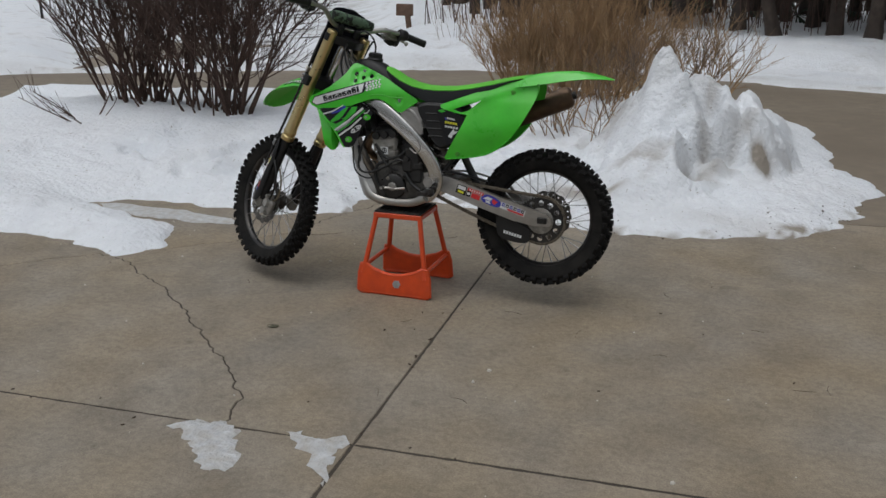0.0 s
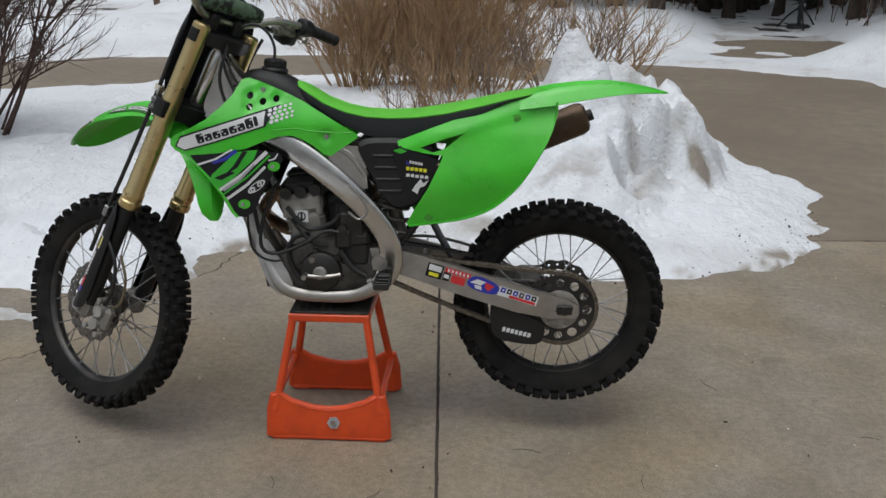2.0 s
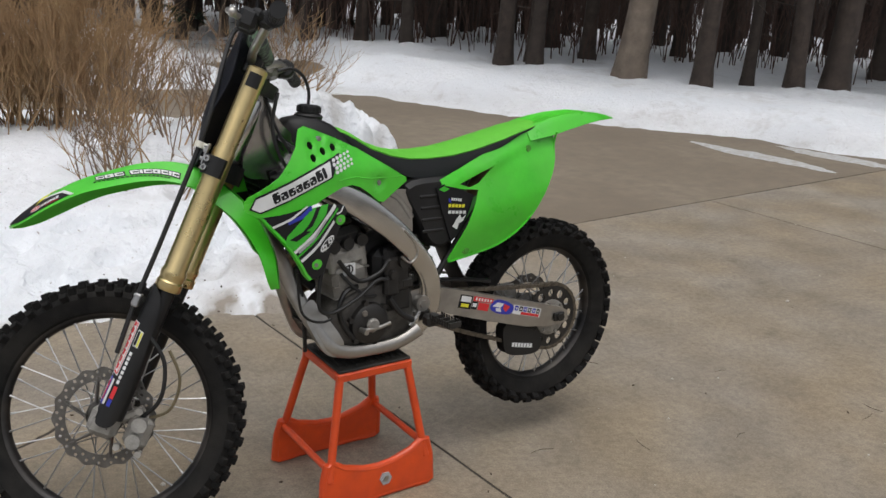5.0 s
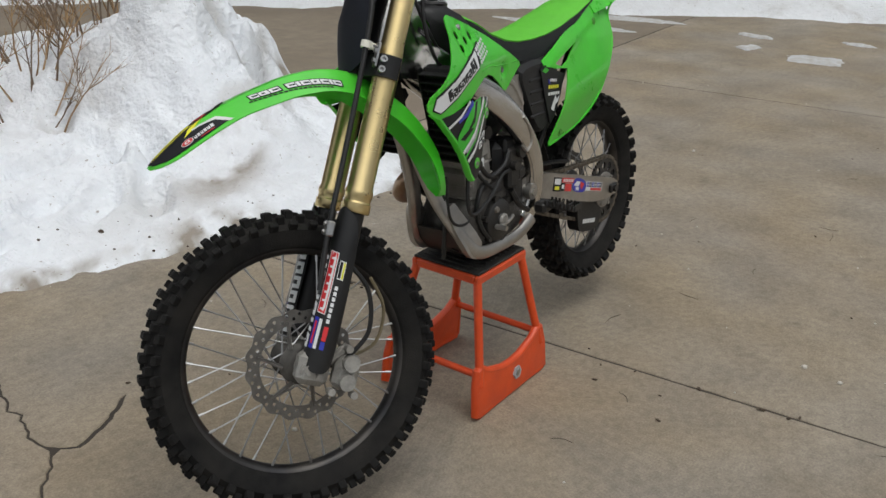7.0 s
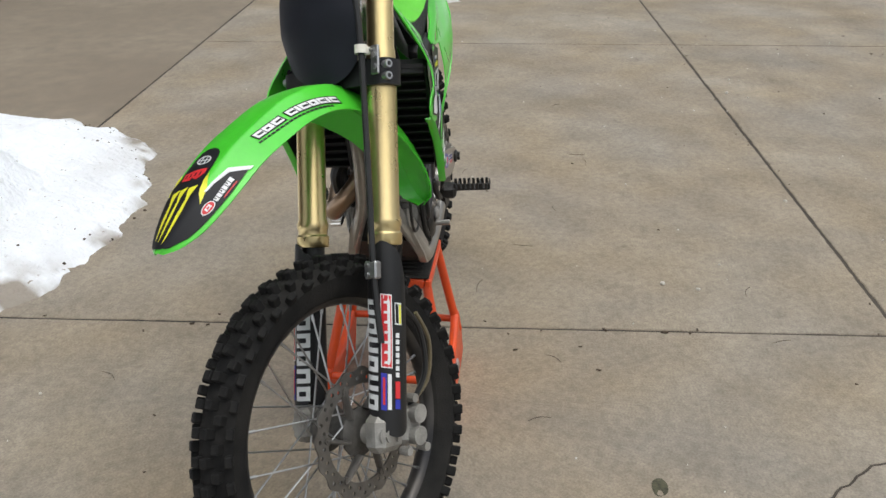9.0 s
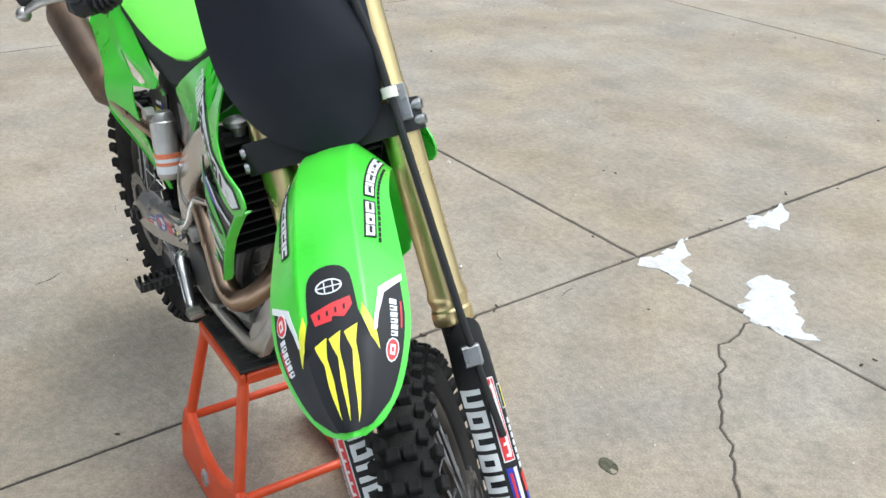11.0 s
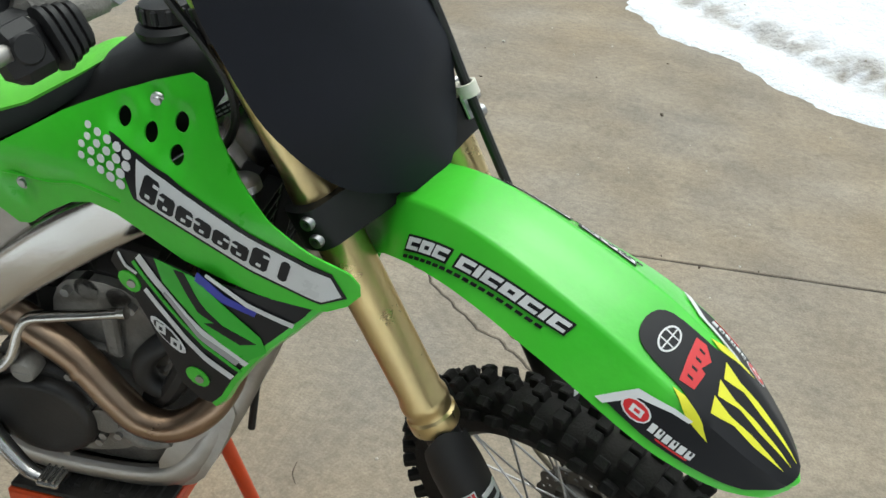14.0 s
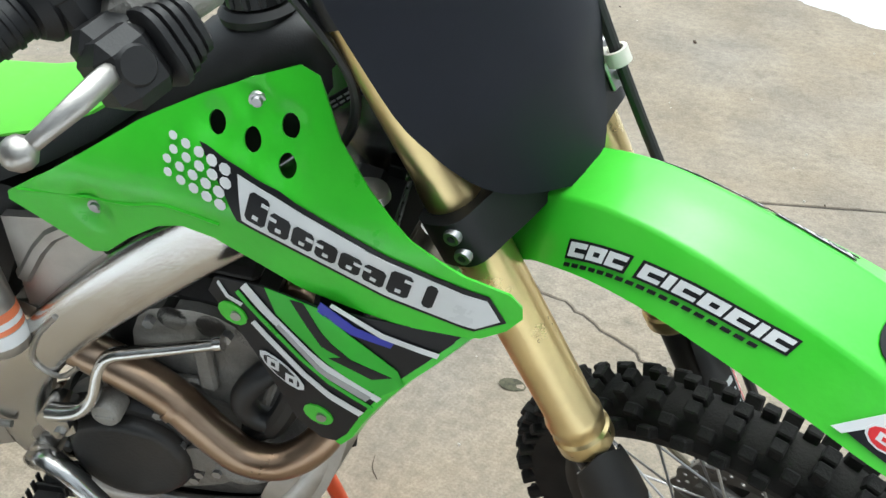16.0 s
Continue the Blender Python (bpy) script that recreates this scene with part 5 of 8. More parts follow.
for s in (1, -1):
    g = Geo()
    p1 = Vector((-0.034, s * 0.425, 0.682 if s > 0 else 0.664))
    p0 = Vector((-0.014, s * 0.302, 0.685 if s > 0 else 0.668))
    stops, radii = [0.0, 0.04, 0.05], [0.024, 0.024, 0.0165]
    for i in range(9):
        q = 0.10 + i * 0.092
        stops += [q, q + 0.008, q + 0.036, q + 0.044]
        radii += [0.0163, 0.0180, 0.0180, 0.0163]
    g.tube([p0 + (p1 - p0) * q for q in stops + [0.95, 1.0]], radii + [0.0165, 0.0195], 18)
    part("grip", g, M_BLACK, bars, "worn dark rubber grip")
    # perch with a rubber boot, ribbed at its inner end, and a ball-ended lever
    dl, dz = (0.0, 0.0) if s > 0 else (0.026, -0.047)
    g = Geo()
    g.box((0.006, s * (0.262 + dl), 0.680 + dz * 0.5), (0.040, 0.034, 0.040), None, 0.008)
    g.box((0.044, s * (0.276 + dl), 0.662 + dz), (0.046, 0.044, 0.050), Matrix.Identity(4), 0.010)
    g.box((0.030, s * (0.268 + dl), 0.680 + dz), (0.034, 0.050, 0.030), None, 0.010)
    for i in range(4):
        c = Vector((0.046, s * (0.252 + dl - i * 0.0085), 0.661 + dz))
        ww, hh = 0.026 - i * 0.002, 0.029 - i * 0.0025
        ring_ = [Vector((ww * math.copysign(abs(math.cos(q)) ** 0.6, math.cos(q)), 0, hh * math.copysign(abs(math.sin(q)) ** 0.6, math.sin(q)))) for q in (2 * math.pi * (n_ + 0.5) / 16 for n_ in range(16))]
        g.loft([[c + v * 0.8 - Vector((0, s * 0.0052, 0)) for v in ring_], [c + v - Vector((0, s * 0.0022, 0)) for v in ring_], [c + v + Vector((0, s * 0.0022, 0)) for v in ring_], [c + v * 0.8 + Vector((0, s * 0.0052, 0)) for v in ring_]])
    g.lathe([(0.0, 0.003), (0.012, 0.003), (0.014, 0.0)], 16, Matrix.Translation((0.067, s * (0.278 + dl), 0.664 + dz)) @ Matrix.Rotation(radians(90), 4, "Y"))
    part("lever_boot", g, M_BLACK, bars, "black ribbed rubber lever boot")
    g = Geo()
    lv = [(0.056, 0.285, 0.656), (0.074, 0.318, 0.654), (0.080, 0.352, 0.650), (0.072, 0.380, 0.646), (0.062, 0.398, 0.642)] if s > 0 else [(0.054, 0.308, 0.620), (0.068, 0.330, 0.622), (0.073, 0.352, 0.621), (0.067, 0.374, 0.618), (0.058, 0.388, 0.615)]
    g.tube([(f, s * l, a) for f, l, a in lv], [0.0075, 0.0080, 0.0075, 0.006, 0.0055], 12, 4, flat=0.75)
    end = lv[-1]
    g.lathe([(0, -0.0118), (0.006, -0.0100), (0.0108, -0.0045), (0.0118, 0), (0.0108, 0.0045), (0.006, 0.0100), (0, 0.0118)], 18, Matrix.Translation((end[0] - 0.002, s * (end[1] + 0.003), end[2])))
    part("lever", g, M_ALU, bars, "silver ball-ended lever")
# brake master cylinder on the right bar
g = Geo()
g.box((0.024, -0.248, 0.640), (0.048, 0.078, 0.036), None, 0.010)
g.tube([(0.036, -0.290, 0.628), (0.036, -0.215, 0.624)], 0.015, 14)
g.box((0.010, -0.238, 0.656), (0.040, 0.050, 0.030), None, 0.010)
master = part("master_cylinder", g, M_CAST, bars, "grey cast brake master cylinder")
part("reservoir_lid", Geo().box((0.026, -0.248, 0.661), (0.046, 0.074, 0.009), None, 0.003), M_CASTD, master)
g = Geo().cyl((0.036, -0.215, 0.624), (0.037, -0.203, 0.623), 0.013, n=16).cyl((0.036, -0.205, 0.623), (0.052, -0.205, 0.621), 0.0105, n=6)
part("banjo_bolt", g, M_STEEL, master)
g = Geo()
g.lathe([(0.0, 0.026), (0.020, 0.024), (0.027, 0.016), (0.028, -0.018), (0.022, -0.026), (0.0, -0.026)], 18, Matrix.Translation((-0.010, -0.292, 0.668)) @ Matrix.Rotation(radians(90), 4, "X"))
g.box((0.008, -0.292, 0.674), (0.034, 0.030, 0.034), None, 0.008)
part("throttle_housing", g, M_BLACK, bars)

# number plate: a black curved shield
def plate(l, a):
    fold = 0.004 * abs(math.sin(9.0 * (l + 0.45 * a))) + 0.003 * abs(math.sin(13.0 * (l - 0.35 * a) + 0.8))
    return (fold + 0.070 + 0.028 * max(0.0, min(1.0, (a - 0.30) / 0.12)) - 3.0 * l * l + 0.005 * math.sin(a * 26 + l * 30) * (0.3 + 6 * abs(l)), l, a)


out = curve([(-0.05, 0.312), (-0.09, 0.340), (-0.118, 0.382), (-0.140, 0.445), (-0.144, 0.52), (-0.138, 0.60), (-0.112, 0.665), (-0.05, 0.682), (0, 0.685), (0.05, 0.682), (0.096, 0.665), (0.106, 0.58), (0.107, 0.47), (0.099, 0.395), (0.086, 0.340), (0.052, 0.304), (0, 0.290)], 4)
g = Geo()
g.sheet(out, plate, 0.003, 0.013)
fork_part("number_plate", g, M_CLOTH, bike, "plain black front number plate")

# brake hose and its clips
g = Geo()
g.tube([(-0.055, 0.10, -0.34), (-0.085, 0.118, -0.27), (-0.06, 0.126, -0.18), (0.0, 0.13, -0.13)], 0.0055, 8, 6)
hose = fork_part("brake_hose", g, M_HOSE, bike, "black front brake hose")
hose_low = Geo().tube([(-0.07, 0.09, -0.335), (-0.115, 0.10, -0.29), (-0.11, 0.11, -0.21), (-0.06, 0.118, -0.15)], 0.0042, 8, 6)
part("hose_end", hose_low, M_OLIVE, hose, "clear brown hose end")
g = Geo().tube([(0.054, 0.128, -0.20), (0.062, 0.120, -0.07), (0.062, 0.114, 0.08), (0.064, 0.108, 0.25), (0.067, 0.105, 0.355), (0.074, 0.100, 0.45), (0.094, 0.078, 0.56), (0.110, 0.03, 0.655), (0.100, -0.04, 0.682), (0.066, -0.12, 0.640), (0.040, -0.190, 0.622), (0.038, -0.203, 0.622)], 0.0062, 10, 6)
part("hose_run", g, M_HOSE, hose)
g = Geo()
g.lathe([(0.0085, -0.008), (0.0125, -0.008), (0.0125, 0.008), (0.0085, 0.008), (0.0085, -0.008)], 18, Matrix.Translation((0.067, 0.105, 0.355)))
g.box((0.053, 0.106, 0.355), (0.016, 0.013, 0.015), None, 0.003)
guide_ob = part("hose_guide", g, M_IVORY, hose, "ivory plastic hose guide on a bright bracket")
g = Geo()
g.box((0.042, 0.118, 0.338), (0.006, 0.020, 0.056), None, 0.002)
g.box((0.046, 0.110, 0.356), (0.016, 0.018, 0.005), None, 0.002)
for da in (0.324, 0.346):
    g.cyl((0.042, 0.120, da), (0.051, 0.120, da), 0.0058, n=8)
part("guide_bracket", g, M_STEEL, guide_ob, "bright bolted bracket")
g = Geo()
g.box((0.060, 0.116, -0.062), (0.018, 0.03, 0.034), None, 0.003)
for da in (-0.009, 0.009):
    g.cyl((0.069, 0.110, -0.062 + da), (0.073, 0.110, -0.062 + da), 0.0045, n=6)
part("hose_clamp", g, M_STEEL, hose, "bright metal hose clamp")

# brake disc and caliper
holes = []
for i in range(24):
    a = 2 * math.pi * i / 24
    holes += [(0.117 * math.cos(a), 0.117 * math.sin(a), 0.0042, 8), (0.107 * math.cos(a + 0.13), 0.107 * math.sin(a + 0.13), 0.0042, 8)]
disc = part("brake_disc", ring_plate(0.126, 0.096, 0.004, holes, 16, 0.0035), M_DISC, front, "drilled wavy front brake disc", Matrix.Translation((0, 0.052, 0)))
g = Geo()
for i in range(6):
    a = 2 * math.pi * i / 6
    g = Geo()
    g.tube([(0.045 * math.cos(a - 0.3), 0, 0.045 * math.sin(a - 0.3)), (0.103 * math.cos(a), 0, 0.103 * math.sin(a))], [0.012, 0.009], 8, flat=0.4, up=(0, 1, 0))
    g.cyl((0.098 * math.cos(a), -0.004, 0.098 * math.sin(a)), (0.098 * math.cos(a), 0.006, 0.098 * math.sin(a)), 0.008, n=10)
    part("disc_carrier", g, M_DISC, front, m=Matrix.Translation((0, 0.052, 0)))
g = Geo()
C = Vector((-0.062, 0.088, -0.372))
g.box(tuple(C), (0.062, 0.040, 0.085), Matrix.Identity(4), 0.014)
for da in (-0.022, 0.022):
    g.cyl((C.x, C.y + 0.012, C.z + da), (C.x, C.y + 0.036, C.z + da), 0.019, n=18)
g.tube([(0.0, 0.088, -0.37), (-0.03, 0.09, -0.34), (-0.055, 0.09, -0.315)], 0.012, 8, 3)
for p in ((-0.05, -0.318), (-0.03, -0.42), (-0.085, -0.42)):
    g.cyl((p[0], 0.10, p[1]), (p[0], 0.122, p[1]), 0.009, n=10)
fork_part("brake_caliper", g, M_CAST, bike, "dusty grey front brake caliper")

# front fender
FEN = [(-0.250, 0.085, 0.050, 0.020), (-0.195, 0.180, 0.062, 0.036), (-0.105, 0.252, 0.068, 0.046), (0.0, 0.290, 0.074, 0.052), (0.06, 0.301, 0.079, 0.054), (0.13, 0.290, 0.081, 0.054), (0.198, 0.258, 0.082, 0.052), (0.262, 0.211, 0.086, 0.047),
       (0.317, 0.165, 0.089, 0.042), (0.364, 0.113, 0.088, 0.038), (0.396, 0.070, 0.080, 0.034), (0.425, 0.023, 0.061, 0.026), (0.443, -0.010, 0.036, 0.012), (0.449, -0.023, 0.012, 0.004)]


def fen_row(u):
    u = max(0.0, min(len(FEN) - 1.001, u))
    i = int(u)
    a, b, c, d = (FEN[max(0, min(len(FEN) - 1, i + o))] for o in (-1, 0, 1, 2))
    t = u - i
    return [0.5 * (2 * q + (r - p) * t + (2 * p - 5 * q + 4 * r - w) * t * t + (3 * q - p - 3 * r + w) * t ** 3) for p, q, r, w in zip(a, b, c, d)]


def fender(u, s, lift=0.0):
    f, a, w, drop = fen_row(u)
    w *= math.sqrt(max(0.02, 1 - (max(0.0, 0.7 - u) / 0.71) ** 2))
    f2, a2 = fen_row(u + 0.05)[:2]
    f1, a1 = fen_row(u - 0.05)[:2]
    t = Vector((f2 - f1, a2 - a1)).normalized()
    nrm = Vector((-t.y, t.x))
    k = abs(s)
    d = 0.005 * min(1, k / 0.52) ** 2 + 0.92 * drop * max(0.0, (k - 0.47) / 0.53) ** 1.12 - 0.0012 * math.exp(-((k - 0.46) / 0.07) ** 2)
    d -= lift
    return Vector((f - nrm.x * d, w * s - 0.008 * max(0.0, min(1.0, f / 0.2)), a - nrm.y * d))


def grid_shell(func, us, ss, thick):
    """A thin shell over a grid of two parameters, closed at its rim."""
    geo = Geo()
    nu, ns = len(us), len(ss)
    top = [func(u, s) for u in us for s in ss]
    bot = []
    for i, u in enumerate(us):
        for j, s in enumerate(ss):
            p = top[i * ns + j]
            du = top[min(i + 1, nu - 1) * ns + j] - top[max(i - 1, 0) * ns + j]
            dv = top[i * ns + min(j + 1, ns - 1)] - top[i * ns + max(j - 1, 0)]
            bot.append(p - du.cross(dv).normalized() * thick)
    o = nu * ns
    fs = []
    for i in range(nu - 1):
        for j in range(ns - 1):
            a = i * ns + j
            fs += [(a, a + ns, a + ns + 1, a + 1), (o + a, o + a + 1, o + a + ns + 1, o + a + ns)]
    rim = [j for j in range(ns)] + [i * ns + ns - 1 for i in range(1, nu)] + [(nu - 1) * ns + j for j in range(ns - 2, -1, -1)] + [i * ns for i in range(nu - 2, 0, -1)]
    for i in range(len(rim)):
        a, b = rim[i], rim[(i + 1) % len(rim)]
        fs.append((a, b, o + b, o + a))
    geo.add(top + bot, fs)
    return geo


us = [i * 0.25 for i in range(4 * (len(FEN) - 1) + 1)]
ss = [-1, -0.93, -0.82, -0.72, -0.63, -0.56, -0.50, -0.46, -0.42, -0.34, -0.2, 0, 0.2, 0.34, 0.42, 0.46, 0.50, 0.56, 0.63, 0.72, 0.82, 0.93, 1]
ffen = fork_part("front_fender", grid_shell(fender, us, ss, 0.003), M_GREEN, bike, "bright green front fender with sponsor stickers", 50)


def fsticker(poly, material, lift, label="", name="sticker", holes=()):
    g = Geo()
    g.sheet(poly, lambda u, w: fender(u, w), 0.0008, 0.10, holes, lift + 0.0006, 1)
    part(name, g, material, ffen, label)


# black tip field with two wings, yellow flashes, a red tag and three yellow streaks
half = [(8.165, 0.10), (8.21, 0.19), (8.29, 0.26), (8.41, 0.305), (8.6, 0.33), (9.2, 0.36), (9.9, 0.50), (9.35, 0.58), (8.78, 0.66), (8.45, 0.90), (9.3, 0.92), (10.3, 0.91), (11.4, 0.87), (12.1, 0.66), (12.35, 0.30)]
fsticker([(8.15, 0.0)] + half + [(12.4, 0.0)] + [(u, -w) for u, w in half[::-1]], M_INK, 0.0012, "black tip graphic")
for s in (1, -1):
    fsticker([(9.05, s * 0.42), (9.3, s * 0.395), (9.9, s * 0.49), (10.2, s * 0.60), (9.6, s * 0.545)], M_YELL, 0.0015)
    fsticker([(8.36, s * 0.93), (8.72, s * 0.63), (9.35, s * 0.55), (9.75, s * 0.53), (9.72, s * 0.57), (9.35, s * 0.60), (8.82, s * 0.69), (8.50, s * 0.93)], M_WHITE, 0.0017)
    ec, w0 = (8.92, 0.785) if s < 0 else (10.22, 0.765)
    fsticker([(ec + 0.27 * math.cos(k * 0.5236), s * (w0 + 0.088 * math.sin(k * 0.5236))) for k in range(12)], M_WHITE, 0.0019)
    fsticker([(ec + 0.235 * math.cos(k * 0.5236), s * (w0 + 0.074 * math.sin(k * 0.5236))) for k in range(12)], M_RED, 0.0022)
    fsticker([(ec - 0.12, s * (w0 - 0.032)), (ec + 0.10, s * (w0 - 0.036)), (ec + 0.13, s * (w0 + 0.032)), (ec - 0.10, s * (w0 + 0.036))], M_WHITE, 0.0025, name="sticker_mark")
    fsticker([(ec - 0.05, s * (w0 - 0.012)), (ec + 0.05, s * (w0 - 0.016)), (ec + 0.06, s * (w0 + 0.012)), (ec - 0.04, s * (w0 + 0.016))], M_RED, 0.0028, name="sticker_mark")
    for i in range(6):
        a0 = 9.25 + i * 0.17 if s < 0 else 8.95 + i * 0.165
        wb = 0.775 if s < 0 else 0.745
        fsticker([(a0, s * wb), (a0 + 0.125, s * (wb - 0.005)), (a0 + 0.145, s * (wb + 0.078)), (a0 + 0.02, s * (wb + 0.083))], M_WHITE, 0.0020, name="sticker_mark")
        if i in (1, 3, 5):
            fsticker([(a0 + 0.05, s * wb), (a0 + 0.09, s * wb), (a0 + 0.10, s * (wb + 0.04)), (a0 + 0.06, s * (wb + 0.04))], M_INK, 0.0023, name="sticker_mark")
    a0 = 9.5 if s < 0 else 9.0
    fsticker([(a0, s * 0.868), (a0 + 0.7, s * 0.863), (a0 + 0.7, s * 0.880), (a0, s * 0.885)], M_RED, 0.0020, name="sticker_mark")
    # row of slanted white blocks on black along each flank, a thin black row under it
    u0 = 4.5
    widths = [0.32, 0.32, 0.32, 0.18, 0.32, 0.14, 0.32, 0.32, 0.31, 0.14, 0.32]
    u, total = u0, sum(widths)
    row = lambda uu, q: s * (q - 0.062 * (uu - u0))
    put = lambda a, b: (a, b) if s < 0 else (2 * u0 + total - b, 2 * u0 + total - a)
    quad = lambda a, b, q0, q1, sl: [(a, row(a, q0)), (b, row(b, q0)), (b - sl, row(b, q1)), (a - sl, row(a, q1))]
    for i, wd in enumerate(widths):
        if i != 3:
            fsticker(quad(*put(u - 0.05, u + wd), 0.755, 0.905, 0.05), M_INK, 0.0010, name="sticker_mark")
            fsticker(quad(*put(u - 0.01, u + wd - 0.045), 0.775, 0.885, 0.04), M_WHITE, 0.0014, name="sticker_mark")
            if wd > 0.2:
                fsticker(quad(*put(u + wd * 0.25, u + wd * (0.55 if i % 2 else 0.85)), 0.815, 0.850, 0.012), M_INK, 0.0017, name="sticker_mark")
        u += wd
    for i in range(18):
        a = u0 - 0.1 + i * 0.155
        fsticker(quad(*put(a, a + 0.11), 0.930, 0.960, 0.012), M_INK, 0.0010, name="sticker_mark")
for i, (w0, w1) in enumerate(((-0.33, -0.13), (-0.10, 0.08), (0.13, 0.33))):
    k = 9.62 + 0.10 * (2 - i)
    fsticker([(k + 0.05, w0), (k - 0.10, w1), (k + 0.35, w1 - 0.05), (k + 0.85, w1 - 0.02), (11.2 + 0.2 * i, (w0 + w1) / 2 + 0.06), (11.75 + 0.12 * i, (w0 + w1) / 2 + 0.02), (k + 1.0, w0 + 0.07), (k + 0.5, w0 + 0.09), (k + 0.25, w0 + 0.03)], M_YELL, 0.0017, "yellow streak")
fsticker([(9.06, -0.30), (8.93, 0.0), (8.86, 0.27), (9.05, 0.29), (9.30, 0.16), (9.22, 0.0), (9.34, -0.02), (9.36, -0.26)], M_RED, 0.0017, "red tag")
for i in range(4):
    w = -0.20 + i * 0.12
    fsticker([(9.12 - i * 0.035, w), (9.10 - i * 0.035, w + 0.03), (9.22 - i * 0.035, w + 0.03), (9.24 - i * 0.035, w)], M_INK, 0.0020, name="sticker_mark")
ringo = [(8.58 + 0.15 * math.cos(t * math.pi / 10), 0.19 * math.sin(t * math.pi / 10)) for t in range(20)]
ringi = [(8.58 + 0.125 * math.cos(t * math.pi / 10), 0.165 * math.sin(t * math.pi / 10)) for t in range(20)]
g = Geo()
g.sheet(ringo, lambda u, w: fender(u, w), 0.0008, 0.12, [ringi], 0.0025, 1)
for w in (-0.06, 0.06):
    g.sheet([(8.47, w - 0.008), (8.69, w - 0.008), (8.69, w + 0.008), (8.47, w + 0.008)], lambda u, w: fender(u, w), 0.0008, 0.12, (), 0.0025, 1)
g.sheet([(8.57, -0.16), (8.57, 0.16), (8.59, 0.16), (8.59, -0.16)], lambda u, w: fender(u, w), 0.0008, 0.12, (), 0.0025, 1)
part("sticker", g, M_WHITE, ffen, "white ringed emblem")


# -- frame --
g = Geo()
g.tube([FORK @ Vector((0, 0, 0.345)), FORK @ Vector((0, 0, 0.36)), FORK @ Vector((0, 0, 0.51)), FORK @ Vector((0, 0, 0.53))], [0.030, 0.036, 0.036, 0.030], 22)
for s in (1, -1):
    f_head = lambda u, w, s=s: (u, s * (0.030 + 0.10 * max(0.0, 0.36 - u)), w)
    g.sheet(curve([(0.390, 1.035), (0.352, 1.19), (0.325, 1.20), (0.28, 1.125), (0.19, 1.04), (0.14, 0.975), (0.17, 0.93), (0.26, 0.96), (0.33, 0.98), (0.38, 0.99)], 3), f_head, 0.02, 0.03, (), 0.0, -s)
chassis = part("frame_head", g, M_POL, bike, "silver cast aluminium steering head")
for s in (1, -1):
    f_head = lambda u, w, s=s: (u, s * (0.030 + 0.10 * max(0.0, 0.36 - u)), w)
    g = Geo()
    g.sheet([(0.228, 1.040), (0.300, 1.088), (0.294, 1.099), (0.222, 1.051)], f_head, 0.0008, 0.03, (), 0.0012, -s)
    strip = part("data_strip", g, M_INK, chassis, "black data strip with pale rows of bars")
    for k in range(2):
        g = Geo()
        for i in range(9):
            e0 = 0.08 + i * 0.096
            pq = lambda e, h: (0.228 + 0.072 * e - 0.006 * h, 1.040 + 0.048 * e + 0.011 * h)
            g.sheet([pq(e0, 0.2 + k * 0.38), pq(e0 + 0.07, 0.2 + k * 0.38), pq(e0 + 0.07, 0.36 + k * 0.38), pq(e0, 0.36 + k * 0.38)], f_head, 0.0006, 0.03, (), 0.0022, -s)
        part("strip_marks", g, M_SILV, strip)
g = Geo().tube([(0.262, 0.078, 0.72), (0.262, 0.080, 0.66), (0.252, 0.080, 0.605), (0.222, 0.080, 0.576), (0.182, 0.080, 0.567), (0.15, 0.076, 0.575)], 0.0038, 8, 6)
part("overflow_hose", g, M_HOSE, chassis, "thin black overflow hose")
